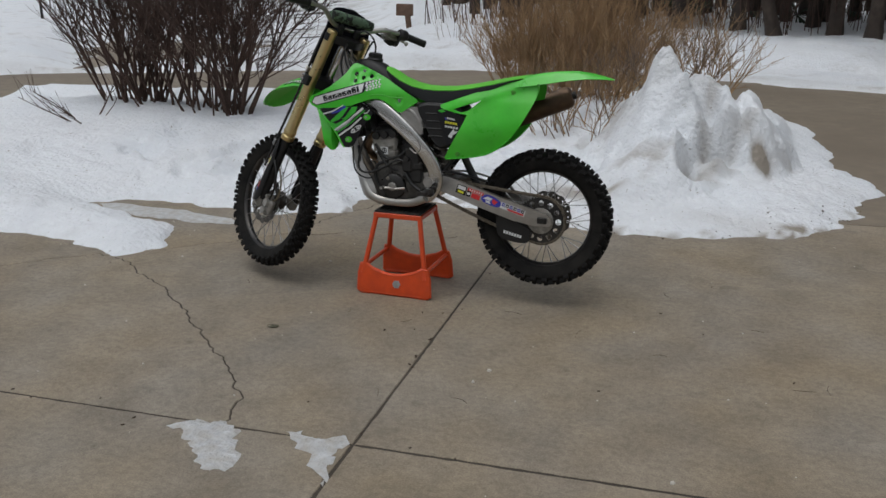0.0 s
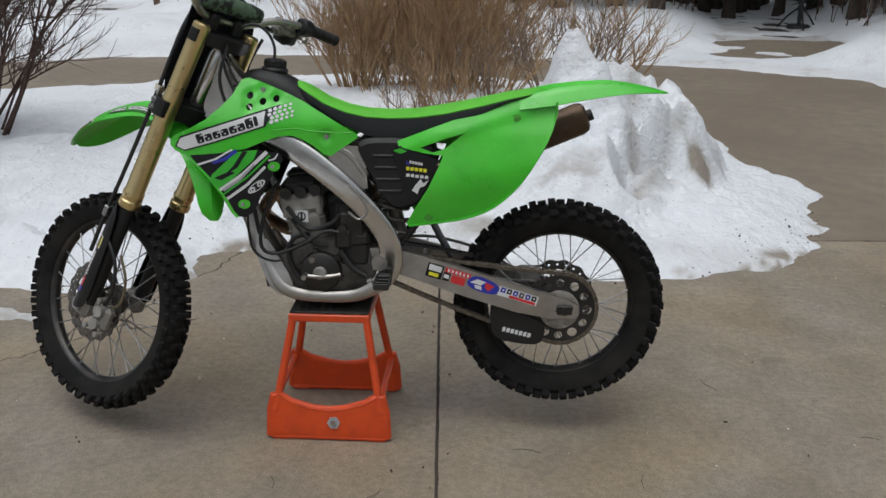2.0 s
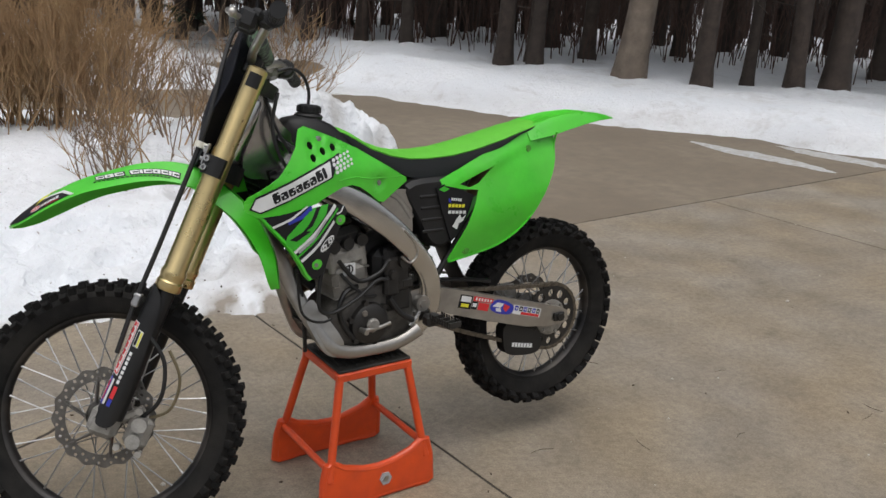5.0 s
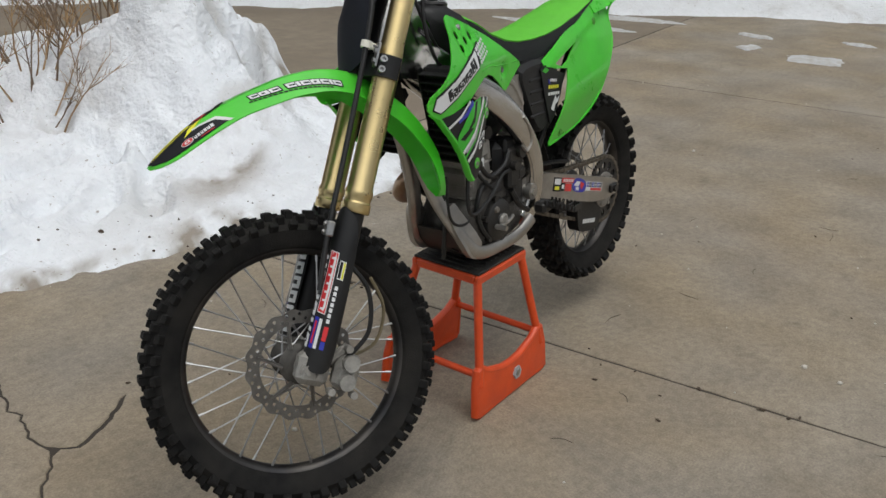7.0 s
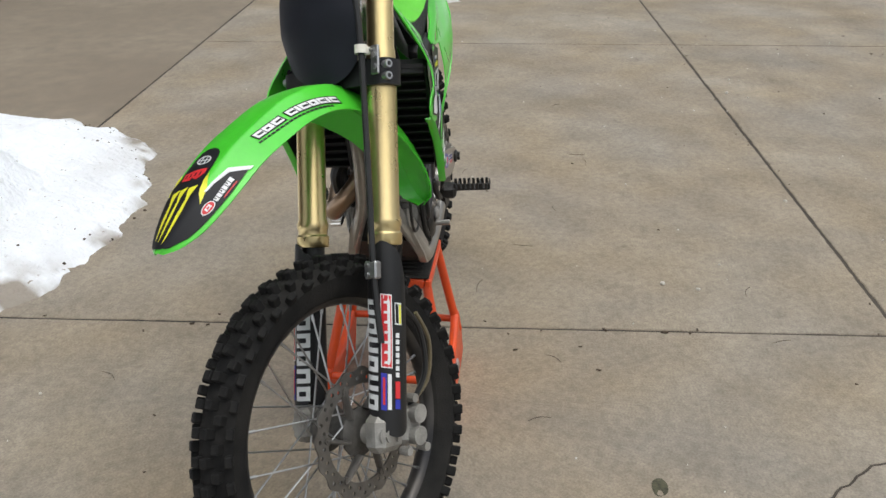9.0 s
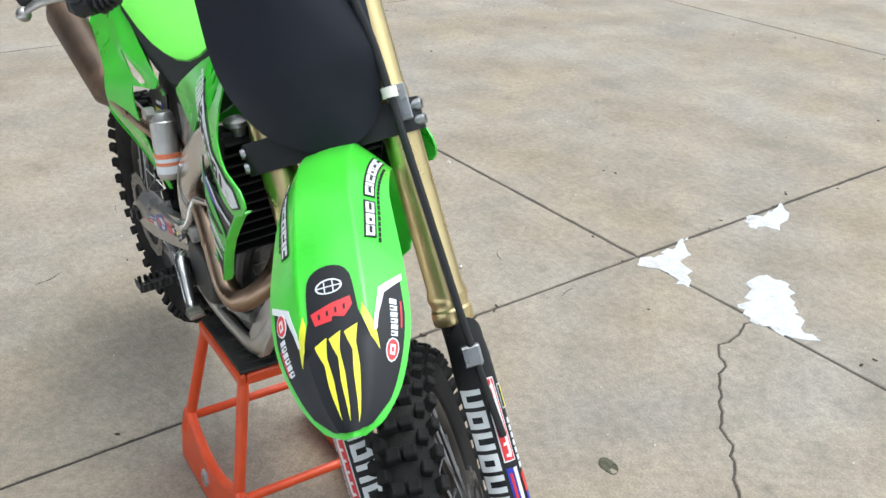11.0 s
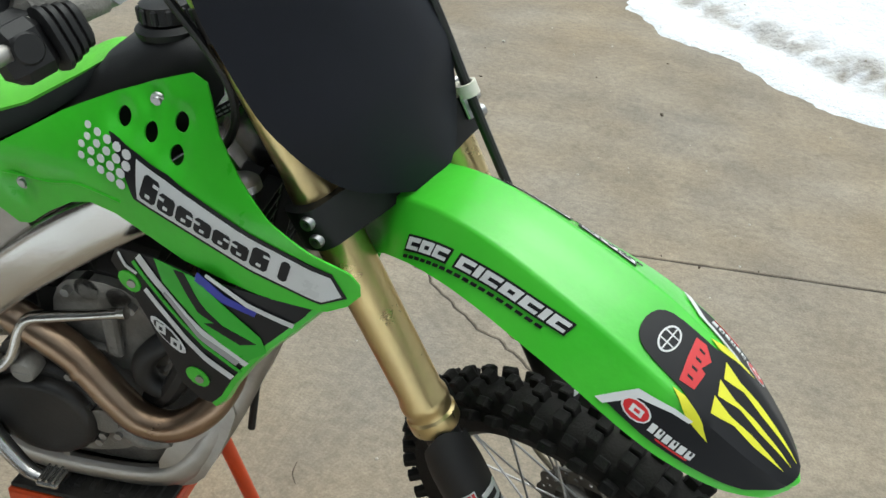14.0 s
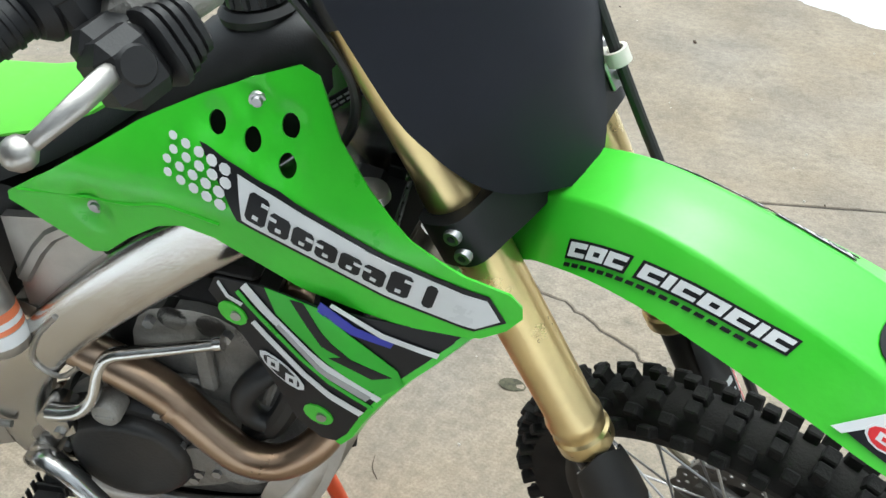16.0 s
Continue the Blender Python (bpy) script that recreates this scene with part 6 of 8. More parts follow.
for s in (1, -1):
    g = Geo()
    pts = [(0.27, s * 0.056, 1.02), (0.20, s * 0.072, 0.968), (0.13, s * 0.085, 0.929), (0.06, s * 0.096, 0.884), (-0.02, s * 0.102, 0.822), (-0.09, s * 0.101, 0.755), (-0.145, s * 0.094, 0.685), (-0.172, s * 0.086, 0.62), (-0.168, s * 0.081, 0.56), (-0.145, s * 0.080, 0.515), (-0.11, s * 0.078, 0.49)]
    g.tube(pts, [0.018, 0.019, 0.020, 0.020, 0.019, 0.018, 0.018, 0.019, 0.021, 0.018, 0.015], 24, 4, flat=1.85, up=(0, s, 0), sq=0.5)
    spar = part("frame_spar", g, M_POL, chassis, "polished aluminium frame spar, scuffed")
    g = Geo()
    g.tube([(-0.055, s * 0.121, 0.815), (-0.090, s * 0.120, 0.775), (-0.105, s * 0.118, 0.735), (-0.080, s * 0.117, 0.712), (-0.050, s * 0.119, 0.735)], 0.0035, 8, 4)
    part("weld_bead", g, M_ALU, spar)
    g = Geo()
    g.tube([(0.02, s * 0.085, 0.935), (-0.05, s * 0.085, 0.905), (-0.10, s * 0.085, 0.84)], 0.012, 8, 3)
    g.sheet([(0.02, 0.87), (-0.02, 0.93), (-0.10, 0.925), (-0.105, 0.80), (-0.06, 0.80)], lambda u, w, s=s: (u, s * 0.092, w), 0.012, 0.04, (), 0, -s)
    part("frame_gusset", g, M_ALU, spar)
    g = Geo()
    g.cyl((-0.139, s * 0.088, 0.573), (-0.139, s * 0.104, 0.573), 0.026, 0.024, n=20)
    g.cyl((-0.139, s * 0.103, 0.573), (-0.139, s * 0.109, 0.573), 0.013, n=6)
    part("pivot_bolt", g, M_ALU, spar)
    g = Geo()
    g.tube([(0.352, s * 0.012, 0.90), (0.300, s * 0.018, 0.78), (0.255, s * 0.035, 0.66), (0.222, s * 0.062, 0.58), (0.180, s * 0.086, 0.505), (0.130, s * 0.092, 0.470), (0.04, s * 0.095, 0.460), (-0.06, s * 0.098, 0.466), (-0.125, s * 0.103, 0.495)], [0.016, 0.016, 0.016, 0.015, 0.014, 0.013, 0.012, 0.013, 0.015], 12, 4, flat=1.5, up=(0, s, 0))
    g.sheet(curve([(0.245, 0.60), (0.215, 0.63), (0.19, 0.60), (0.13, 0.50), (0.15, 0.46), (0.20, 0.49)], 3), lambda u, w, s=s: (u, s * (0.085 - 0.25 * max(0, w - 0.5)), w), 0.018, 0.03, (), 0.012, -s)
    part("cradle_tube", g, M_ALU, chassis, "silver lower cradle tube")
# skid plate between the cradle tubes
g = Geo()
g.sheet([(-0.07, 0.185), (0.07, 0.185), (0.075, 0.13), (0.08, 0.0), (0.07, -0.10), (-0.07, -0.10), (-0.08, 0.0), (-0.075, 0.13)], lambda u, w: (w + 0.03, u, 0.452 + 0.9 * max(0.0, w - 0.10) + 2.5 * max(0.0, w - 0.14) ** 1.5), 0.004, 0.03, [[(0.03 + 0.012 * math.cos(i), 0.13 + 0.010 * math.sin(i)) for i in range(6)]], 0, -1)
part("skid_plate", g, M_CASTD, chassis, "dark skid plate")

# -- engine --
g = Geo()
ring = lambda L, k: [(f * k + 0.02 * (1 - k), L, 0.55 + (z - 0.55) * k) for f, z in curve([(-0.125, 0.50), (-0.13, 0.60), (-0.09, 0.66), (0.0, 0.655), (0.09, 0.64), (0.17, 0.59), (0.185, 0.53), (0.14, 0.475), (0.02, 0.462), (-0.08, 0.468)], 4)]
g.loft([ring(-0.085, 0.80), ring(-0.078, 0.92), ring(-0.055, 1.0), ring(0.0, 1.0), ring(0.055, 1.0), ring(0.078, 0.92), ring(0.085, 0.80)])
engine = part("engine", g, M_CASE, bike, "oily grey single-cylinder engine")
TILT = Matrix.Translation((0.075, 0, 0.60)) @ Matrix.Rotation(radians(8), 4, "Y")
g = Geo()
g.box((0.0, 0, 0.06), (0.118, 0.142, 0.12), TILT, 0.016)
for i in range(3):
    g.box((0, 0, 0.03 + i * 0.035), (0.122, 0.138, 0.006), TILT, 0.002)
g.box((0.005, 0, 0.145), (0.13, 0.145, 0.06), TILT, 0.014)
for sx in (-1, 1):
    for sy in (-1, 1):
        g.cyl(TILT @ Vector((0.005 + sx * 0.05, sy * 0.062, 0.11)), TILT @ Vector((0.005 + sx * 0.05, sy * 0.062, 0.18)), 0.012, n=10)
part("cylinder", g, M_CAST, engine, "grey cylinder and head")
g = Geo()
g.box((0.0, 0, 0.20), (0.12, 0.125, 0.055), TILT, 0.018)
g.box((0.0, 0, 0.235), (0.085, 0.08, 0.02), TILT, 0.008)
cover = part("head_cover", g, M_CASTD, engine, "black cam cover")
for sy in (-1, 1):
    for sx in (-0.045, 0.0, 0.045):
        part("cover_boss", Geo().cyl(TILT @ Vector((sx, sy * 0.06, 0.185)), TILT @ Vector((sx, sy * 0.078, 0.185)), 0.018, n=12), M_CASTD, cover)
g = Geo()
g.sheet([(-0.020, -0.018), (0.020, -0.018), (0.020, 0.018), (-0.020, 0.018)], lambda u, w: (0.099 + u, 0.0745, 0.708 + w), 0.002, 0.02, (), 0.001, -1)
tag = part("engine_tag", g, M_WHITE, engine, "small white square tag")
g = Geo()
g.sheet([(0.013 * math.cos(i * math.pi / 8), 0.014 * math.sin(i * math.pi / 8)) for i in range(16)], lambda u, w: (0.099 + u, 0.0745, 0.708 + w), 0.001, 0.02, [[(0.009 * math.cos(i * math.pi / 8), 0.010 * math.sin(i * math.pi / 8)) for i in range(16)]], 0.0018, -1)
g.sheet([(-0.003, -0.012), (0.003, -0.012), (0.003, 0.012), (-0.003, 0.012)], lambda u, w: (0.099 + u, 0.0745, 0.708 + w), 0.001, 0.02, (), 0.0018, -1)
part("tag_mark", g, M_INK, tag)
RY = Matrix.Rotation(radians(-90), 4, "X")
g = Geo()
g.lathe([(0.0, 0.026), (0.020, 0.026), (0.022, 0.022), (0.052, 0.020), (0.060, 0.014), (0.064, 0.0), (0.064, -0.02)], 32, Matrix.Translation((0.042, 0.085, 0.540)) @ RY)
bolts = [Geo() for i in range(6)]
for i in range(6):
    a = i * math.pi / 3 + 0.3
    bolts[i].cyl((0.042 + 0.066 * math.cos(a), 0.075, 0.54 + 0.066 * math.sin(a)), (0.042 + 0.066 * math.cos(a), 0.10, 0.54 + 0.066 * math.sin(a)), 0.0085, n=8)
ign = part("ignition_cover", g, M_CASTD, engine, "worn dark round ignition cover")
for b_ in bolts:
    part("cover_bolt", b_, M_CASTD, ign)
g = Geo()
g.lathe([(0.0, 0.009), (0.016, 0.008), (0.021, 0.003), (0.021, 0.0)], 22, Matrix.Translation((0.042, 0.111, 0.54)) @ RY)
g.lathe([(0.0, 0.007), (0.008, 0.006), (0.010, 0.0)], 14, Matrix.Translation((0.066, 0.105, 0.578)) @ RY)
part("cover_plug", g, M_CAST, ign)
g = Geo()
for s in (-1,):
    rr = lambda L, k: [(-0.022 + f * k, L, 0.588 + z * k) for f, z in curve([(0.085, 0.02), (0.055, 0.07), (-0.02, 0.082), (-0.08, 0.055), (-0.085, -0.02), (-0.05, -0.075), (0.02, -0.082), (0.075, -0.045)], 4)]
    g.loft([rr(-0.07, 1.04), rr(-0.100, 1.03), rr(-0.112, 0.96), rr(-0.114, 0.93)])
part("clutch_housing", g, M_CASTD, engine, "black engine side case")
g = Geo()
rr = lambda L, k: [(-0.018 + f * k * 1.04, L, 0.583 + z * k * 1.10) for f, z in curve([(0.070, 0.012), (0.045, 0.052), (-0.02, 0.060), (-0.065, 0.035), (-0.068, -0.02), (-0.035, -0.056), (0.02, -0.058), (0.062, -0.03)], 4)]
g.loft([rr(-0.110, 1.05), rr(-0.124, 1.03), rr(-0.130, 0.97), rr(-0.132, 0.90), rr(-0.1315, 0.82)])
part("clutch_cover", g, M_CASTD, engine, "worn black clutch cover")
g = Geo()
g.cyl((0.069, -0.085, 0.590), (0.069, -0.118, 0.590), 0.024, 0.022, n=22)
g.tube([(0.069, -0.098, 0.588), (0.095, -0.100, 0.562), (0.120, -0.096, 0.545), (0.150, -0.088, 0.548)], [0.016, 0.016, 0.014, 0.012], 12, 3)
pump = part("pump_cover", g, M_CAST, engine, "grey water pump cover")
for u, w in ((0.050, 0.612), (0.088, 0.566), (0.064, 0.560)):
    part("pump_bolt", Geo().cyl((u, -0.09, w), (u, -0.120, w), 0.0065, n=6), M_STEEL, pump)
g = Geo()
g.lathe([(0.0, 0.010), (0.006, 0.011), (0.016, 0.009), (0.018, 0.004), (0.018, -0.02)], 20, Matrix.Translation((-0.026, -0.126, 0.672)) @ Matrix.Rotation(radians(90), 4, "X"))
g.box((-0.026, -0.137, 0.672), (0.024, 0.003, 0.004), None, 0.001)
part("oil_cap", g, M_CAST, engine, "grey slotted oil filler cap")
g = Geo()
g.sheet(curve([(-0.10, 0.63), (-0.06, 0.695), (0.02, 0.70), (0.085, 0.66), (0.12, 0.60), (0.10, 0.53), (0.0, 0.50), (-0.09, 0.53)], 4), lambda u, w: (u, -0.098, w), 0.03, 0.04, (), 0.0, 1)
part("inner_case", g, M_CAST, engine, "grey cast crankcase side")
for k in range(8):
    a = k * 0.785 + 0.2
    g = Geo()
    g.cyl((-0.022 + 0.090 * math.cos(a), -0.09, 0.588 + 0.086 * math.sin(a)), (-0.022 + 0.090 * math.cos(a), -0.116, 0.588 + 0.086 * math.sin(a)), 0.0065, n=6)
    part("cover_bolt", g, M_STEEL, engine)
g = Geo()
g.box((-0.035, 0.03, 0.70), (0.10, 0.10, 0.10), None, 0.02)
g.tube([(0.02, 0, 0.74), (-0.03, 0, 0.76), (-0.10, 0, 0.79)], 0.034, 14, 3)
g.box((-0.035, 0.075, 0.735), (0.05, 0.03, 0.045), None, 0.008)
part("throttle_body", g, M_BLACK, engine, "black throttle body")
g = Geo()
g.box((-0.055, 0.080, 0.675), (0.085, 0.036, 0.115), Matrix.Identity(4), 0.012)
g.box((-0.030, 0.092, 0.645), (0.050, 0.030, 0.060), None, 0.008)
g.cyl((-0.07, 0.09, 0.715), (-0.07, 0.112, 0.715), 0.020, n=16)
g.cyl((-0.03, 0.098, 0.68), (-0.03, 0.116, 0.68), 0.013, n=14)
part("starter_block", g, M_CASTD, engine, "black oily carburettor side")
g = Geo()
g.tube([(0.075, 0.078, 0.655), (0.12, 0.088, 0.645), (0.14, 0.09, 0.60), (0.125, 0.09, 0.545), (0.09, 0.092, 0.50)], 0.0075, 8, 5)
g.tube([(0.02, 0.09, 0.62), (0.06, 0.098, 0.63), (0.10, 0.09, 0.665), (0.13, 0.08, 0.70)], 0.005, 8, 5)
g.tube([(-0.02, 0.10, 0.61), (-0.055, 0.105, 0.56), (-0.10, 0.106, 0.53)], 0.009, 8, 4)
part("engine_hose", g, M_HOSE, engine, "black hoses across the engine")
g = Geo()
g.tube([(0.185, -0.080, 0.745), (0.160, -0.098, 0.735), (0.138, -0.104, 0.705), (0.142, -0.102, 0.672), (0.170, -0.095, 0.652)], 0.016, 12, 5)
part("coolant_hose", g, M_HOSE, engine, "thick black coolant hose")
g = Geo()
g.sheet(curve([(0.03, 0.665), (0.10, 0.66), (0.145, 0.69), (0.15, 0.755), (0.11, 0.80), (0.03, 0.80), (0.0, 0.74)], 3), lambda u, w: (u, -0.078, w), 0.02, 0.03, (), 0.0, 1)
g.box((0.09, -0.088, 0.73), (0.022, 0.014, 0.075), None, 0.004)
g.box((0.05, -0.086, 0.70), (0.06, 0.012, 0.010), None, 0.003)
head = part("head_casting", g, M_CAST, engine, "grey cast cylinder head side")
for u, w in ((0.03, 0.785), (0.12, 0.775), (0.135, 0.70)):
    part("head_bolt", Geo().cyl((u, -0.078, w), (u, -0.088, w), 0.007, n=6), M_STEEL, head)
g = Geo()
g.box((-0.06, 0.075, 0.60), (0.10, 0.035, 0.09), None, 0.015)
g.box((-0.085, 0.085, 0.645), (0.05, 0.03, 0.04), None, 0.01)
part("sprocket_cover", g, M_CASTD, engine, "black countershaft cover")
g = Geo()
g.tube([(0.17, 0.10, 0.80), (0.21, 0.11, 0.70), (0.215, 0.115, 0.62), (0.17, 0.11, 0.60), (0.09, 0.108, 0.63), (0.02, 0.10, 0.67), (-0.03, 0.10, 0.66)], 0.0055, 8, 5)
g.tube([(0.14, 0.09, 0.74), (0.08, 0.092, 0.675), (0.01, 0.095, 0.69), (-0.02, 0.09, 0.72)], 0.007, 8, 5)
g.tube([(0.13, -0.085, 0.62), (0.17, -0.10, 0.66), (0.20, -0.10, 0.72), (0.20, -0.08, 0.76)], 0.016, 10, 5)
g.tube([(0.22, 0.03, 0.47), (0.235, 0.05, 0.62), (0.25, 0.04, 0.72)], 0.006, 8, 4)
part("engine_hose", g, M_HOSE, engine, "black engine hoses and wires")
g = Geo()
g.tube([(0.14, 0.02, 0.765), (0.20, -0.01, 0.755), (0.245, -0.06, 0.695), (0.228, -0.102, 0.648), (0.184, -0.122, 0.618), (0.137, -0.126, 0.621), (0.098, -0.121, 0.650), (0.042, -0.110, 0.702), (-0.033, -0.098, 0.733), (-0.10, -0.088, 0.750), (-0.20, -0.09, 0.80), (-0.32, -0.115, 0.825), (-0.44, -0.135, 0.855)], [0.020, 0.021, 0.021, 0.022, 0.022, 0.023, 0.024, 0.025, 0.025, 0.022, 0.020, 0.021, 0.024], 18, 5)
pipe = part("exhaust_pipe", g, M_BRONZE, bike, "heat-tinted bronze exhaust header")
g = Geo()
g.tube([(0.062, -0.1140, 0.684), (0.055, -0.1125, 0.690)], 0.0262, 18)
part("pipe_collar", g, M_BRONZE, pipe)
part("pipe_flange", Geo().tube([(0.18, 0.02, 0.76), (0.165, 0.02, 0.762)], 0.030, 14), M_BRONZE, pipe)
g = Geo()
g.tube([(-0.43, -0.132, 0.850), (-0.455, -0.138, 0.860), (-0.47, -0.140, 0.866), (-0.745, -0.152, 0.982), (-0.762, -0.153, 0.989), (-0.77, -0.153, 0.992)], [0.028, 0.040, 0.050, 0.052, 0.046, 0.034], 24, flat=0.8, up=(0, 0.1, 1))
sil = part("silencer", g, M_RUST, pipe, "brown stained oval exhaust silencer")
g = Geo()
g.tube([(-0.755, -0.1525, 0.986), (-0.786, -0.154, 0.998)], 0.018, 16)
part("silencer_tip", g, M_CASTD, sil)

# -- right controls, left shifter, foot pegs --
g = Geo()
g.tube([(-0.095, -0.134, 0.668), (-0.074, -0.136, 0.672), (-0.052, -0.134, 0.680), (-0.036, -0.128, 0.700), (-0.026, -0.119, 0.732), (-0.012, -0.112, 0.752), (0.02, -0.108, 0.760), (0.07, -0.103, 0.770), (0.120, -0.098, 0.781)], [0.013, 0.0125, 0.011, 0.010, 0.0105, 0.0105, 0.0095, 0.0085, 0.008], 14, 4, flat=0.8, up=(0, -1, 0))
g.cyl((-0.092, -0.105, 0.655), (-0.092, -0.142, 0.655), 0.022, 0.020, n=20)
g.box((-0.092, -0.128, 0.640), (0.036, 0.026, 0.034), None, 0.008)
g.cyl((-0.088, -0.138, 0.640), (-0.088, -0.147, 0.640), 0.007, n=6)
g.tube([(0.112, -0.0985, 0.7795), (0.122, -0.098, 0.7815)], 0.0092, 12)
part("kick_starter", g, M_POL, bike, "silver folded kick-start lever")
g = Geo()
g.tube([(-0.150, -0.122, 0.560), (-0.122, -0.138, 0.578), (-0.092, -0.148, 0.565), (-0.062, -0.155, 0.532), (-0.036, -0.160, 0.508), (-0.012, -0.163, 0.503)], [0.013, 0.013, 0.0115, 0.010, 0.009, 0.008], 12, 4, flat=1.3)
g.cyl((-0.150, -0.095, 0.556), (-0.150, -0.132, 0.556), 0.016, n=16)
g.box((0.004, -0.165, 0.508), (0.034, 0.034, 0.010), None, 0.003)
for q in (-0.010, 0.0, 0.010):
    g.box((0.004 + q, -0.165, 0.5155), (0.004, 0.030, 0.007), None, 0.001)
part("brake_pedal", g, M_POL, bike, "silver rear brake pedal")
g = Geo()
g.tube([(-0.02, 0.105, 0.535), (0.02, 0.112, 0.530), (0.07, 0.118, 0.532), (0.085, 0.118, 0.536)], 0.006, 8, 3)
g.cyl((0.085, 0.115, 0.536), (0.085, 0.150, 0.536), 0.0075, n=12)
part("shift_lever", g, M_ALU, bike, "silver gear lever")
for s, fx in ((1, -0.158), (-1, -0.120)):
    g = Geo()
    g.box((fx, s * 0.19, 0.534), (0.040, 0.10, 0.006), None, 0.002)
    for i in range(8):
        for e in (-1, 1):
            g.box((fx + e * 0.021, s * (0.145 + i * 0.0125), 0.543), (0.004, 0.008, 0.020), None, 0.0015)
    g.box((fx, s * 0.241, 0.542), (0.042, 0.004, 0.018), None, 0.001)
    for i in range(3):
        g.box((fx, s * (0.155 + i * 0.03), 0.542), (0.038, 0.004, 0.014), None, 0.001)
    g.box((fx + 0.005, s * 0.128, 0.528), (0.05, 0.04, 0.036), None, 0.008)
    part("foot_peg", g, M_CASTD, bike, "dark toothed steel foot peg")

# -- swingarm, chain, rear brake --
arm_out = [(-0.105, 0.612), (-0.16, 0.618), (-0.215, 0.607), (-0.27, 0.594), (-0.40, 0.556), (-0.56, 0.508), (-0.715, 0.462), (-0.742, 0.447), (-0.748, 0.415), (-0.735, 0.404), (-0.655, 0.404), (-0.56, 0.420), (-0.40, 0.468), (-0.236, 0.522), (-0.17, 0.540), (-0.11, 0.545), (-0.09, 0.58)]
slot = [(-0.675, 0.424), (-0.725, 0.421), (-0.731, 0.440), (-0.681, 0.444)]
arm = None
for s in (1, -1):
    g = Geo()
    yy = lambda u: 0.092 - 0.012 * max(0.0, min(1.0, (u + 0.28) / 0.15))
    g.sheet(arm_out, lambda u, w, s=s: (u, s * yy(u), w), 0.022, 0.03, [slot], 0.0, -s)
    one = part("swingarm", g, M_ALU, bike, "raw aluminium swingarm with stickers")

    def on_arm(u, w, s=s):
        """u along the arm from the axle forward, w up across it."""
        x = -0.70 + u * 0.9605 - w * 0.278
        return (x, s * yy(x), 0.4345 + u * 0.278 + w * 0.9605)

    def arm_sticker(poly, mt, lift=0.001, name="sticker", s=s, one=one):
        g = Geo()
        g.sheet(poly, lambda u, w: on_arm(u, w, s), 0.0008, 0.05, (), lift, -s)
        part(name, g, mt, one)

    box4 = lambda a, b, c, d, k=0.0: [(a, c), (b, c), (b + k, d), (a + k, d)]
    arm_sticker(box4(0.385, 0.435, -0.022, 0.022), M_INK)
    arm_sticker(box4(0.39, 0.43, 0.0, 0.018), M_WHITE, 0.0014)
    arm_sticker(box4(0.395, 0.425, -0.017, -0.006), M_YELL, 0.0014)
    arm_sticker(box4(0.36, 0.382, -0.020, 0.006), M_INK)
    arm_sticker(box4(0.363, 0.379, -0.012, 0.0), M_WHITE, 0.0014)
    arm_sticker(box4(0.30, 0.38, 0.007, 0.022), M_RED)
    arm_sticker(box4(0.312, 0.355, -0.020, 0.004), M_RED)
    for i in range(6):
        arm_sticker(box4(0.306 + i * 0.012, 0.312 + i * 0.012, 0.010, 0.019), M_WHITE, 0.0014, "sticker_mark")
    arm_sticker(curve([(0.305, 0.0), (0.285, 0.022), (0.235, 0.020), (0.205, 0.005), (0.215, -0.018), (0.26, -0.022), (0.295, -0.016)], 3), M_BLUE)
    arm_sticker([(0.298, -0.002), (0.278, 0.014), (0.25, 0.012), (0.262, -0.002)], M_WHITE, 0.0014)
    arm_sticker([(0.250, 0.012), (0.222, 0.006), (0.236, -0.014), (0.25, -0.004)], M_RED, 0.0014)
    arm_sticker([(0.282, -0.006), (0.262, -0.004), (0.255, -0.016), (0.278, -0.016)], M_WHITE, 0.0014)
    arm_sticker(box4(0.083, 0.207, -0.016, 0.014), M_WHITE)
    for i in range(6):
        arm_sticker(box4(0.088 + i * 0.0195, 0.103 + i * 0.0195, -0.004, 0.012), M_BLUE if i % 2 else M_INK, 0.0014, "sticker_mark")
        arm_sticker(box4(0.0925 + i * 0.0195, 0.098 + i * 0.0195, 0.001, 0.007), M_WHITE, 0.0018, "sticker_mark")
    arm_sticker(box4(0.088, 0.170, -0.0145, -0.006), M_RED, 0.0014)
    g = Geo()
    g.box((-0.703, s * 0.096, 0.432), (0.045, 0.010, 0.030), Matrix.Identity(4), 0.003)
    g.cyl((-0.703, s * 0.092, 0.432), (-0.703, s * 0.110, 0.432), 0.014, n=6)
    g.cyl((-0.703, 0, 0.432), (-0.703, s * 0.104, 0.432), 0.009, n=12)
    part("axle_block", g, M_CASTD, one)
g = Geo()
g.box((-0.245, 0, 0.562), (0.07, 0.14, 0.06), None, 0.012)
g.cyl((-0.137, -0.085, 0.577), (-0.137, 0.085, 0.577), 0.02, n=14)
part("swingarm_bridge", g, M_ALU, bike)

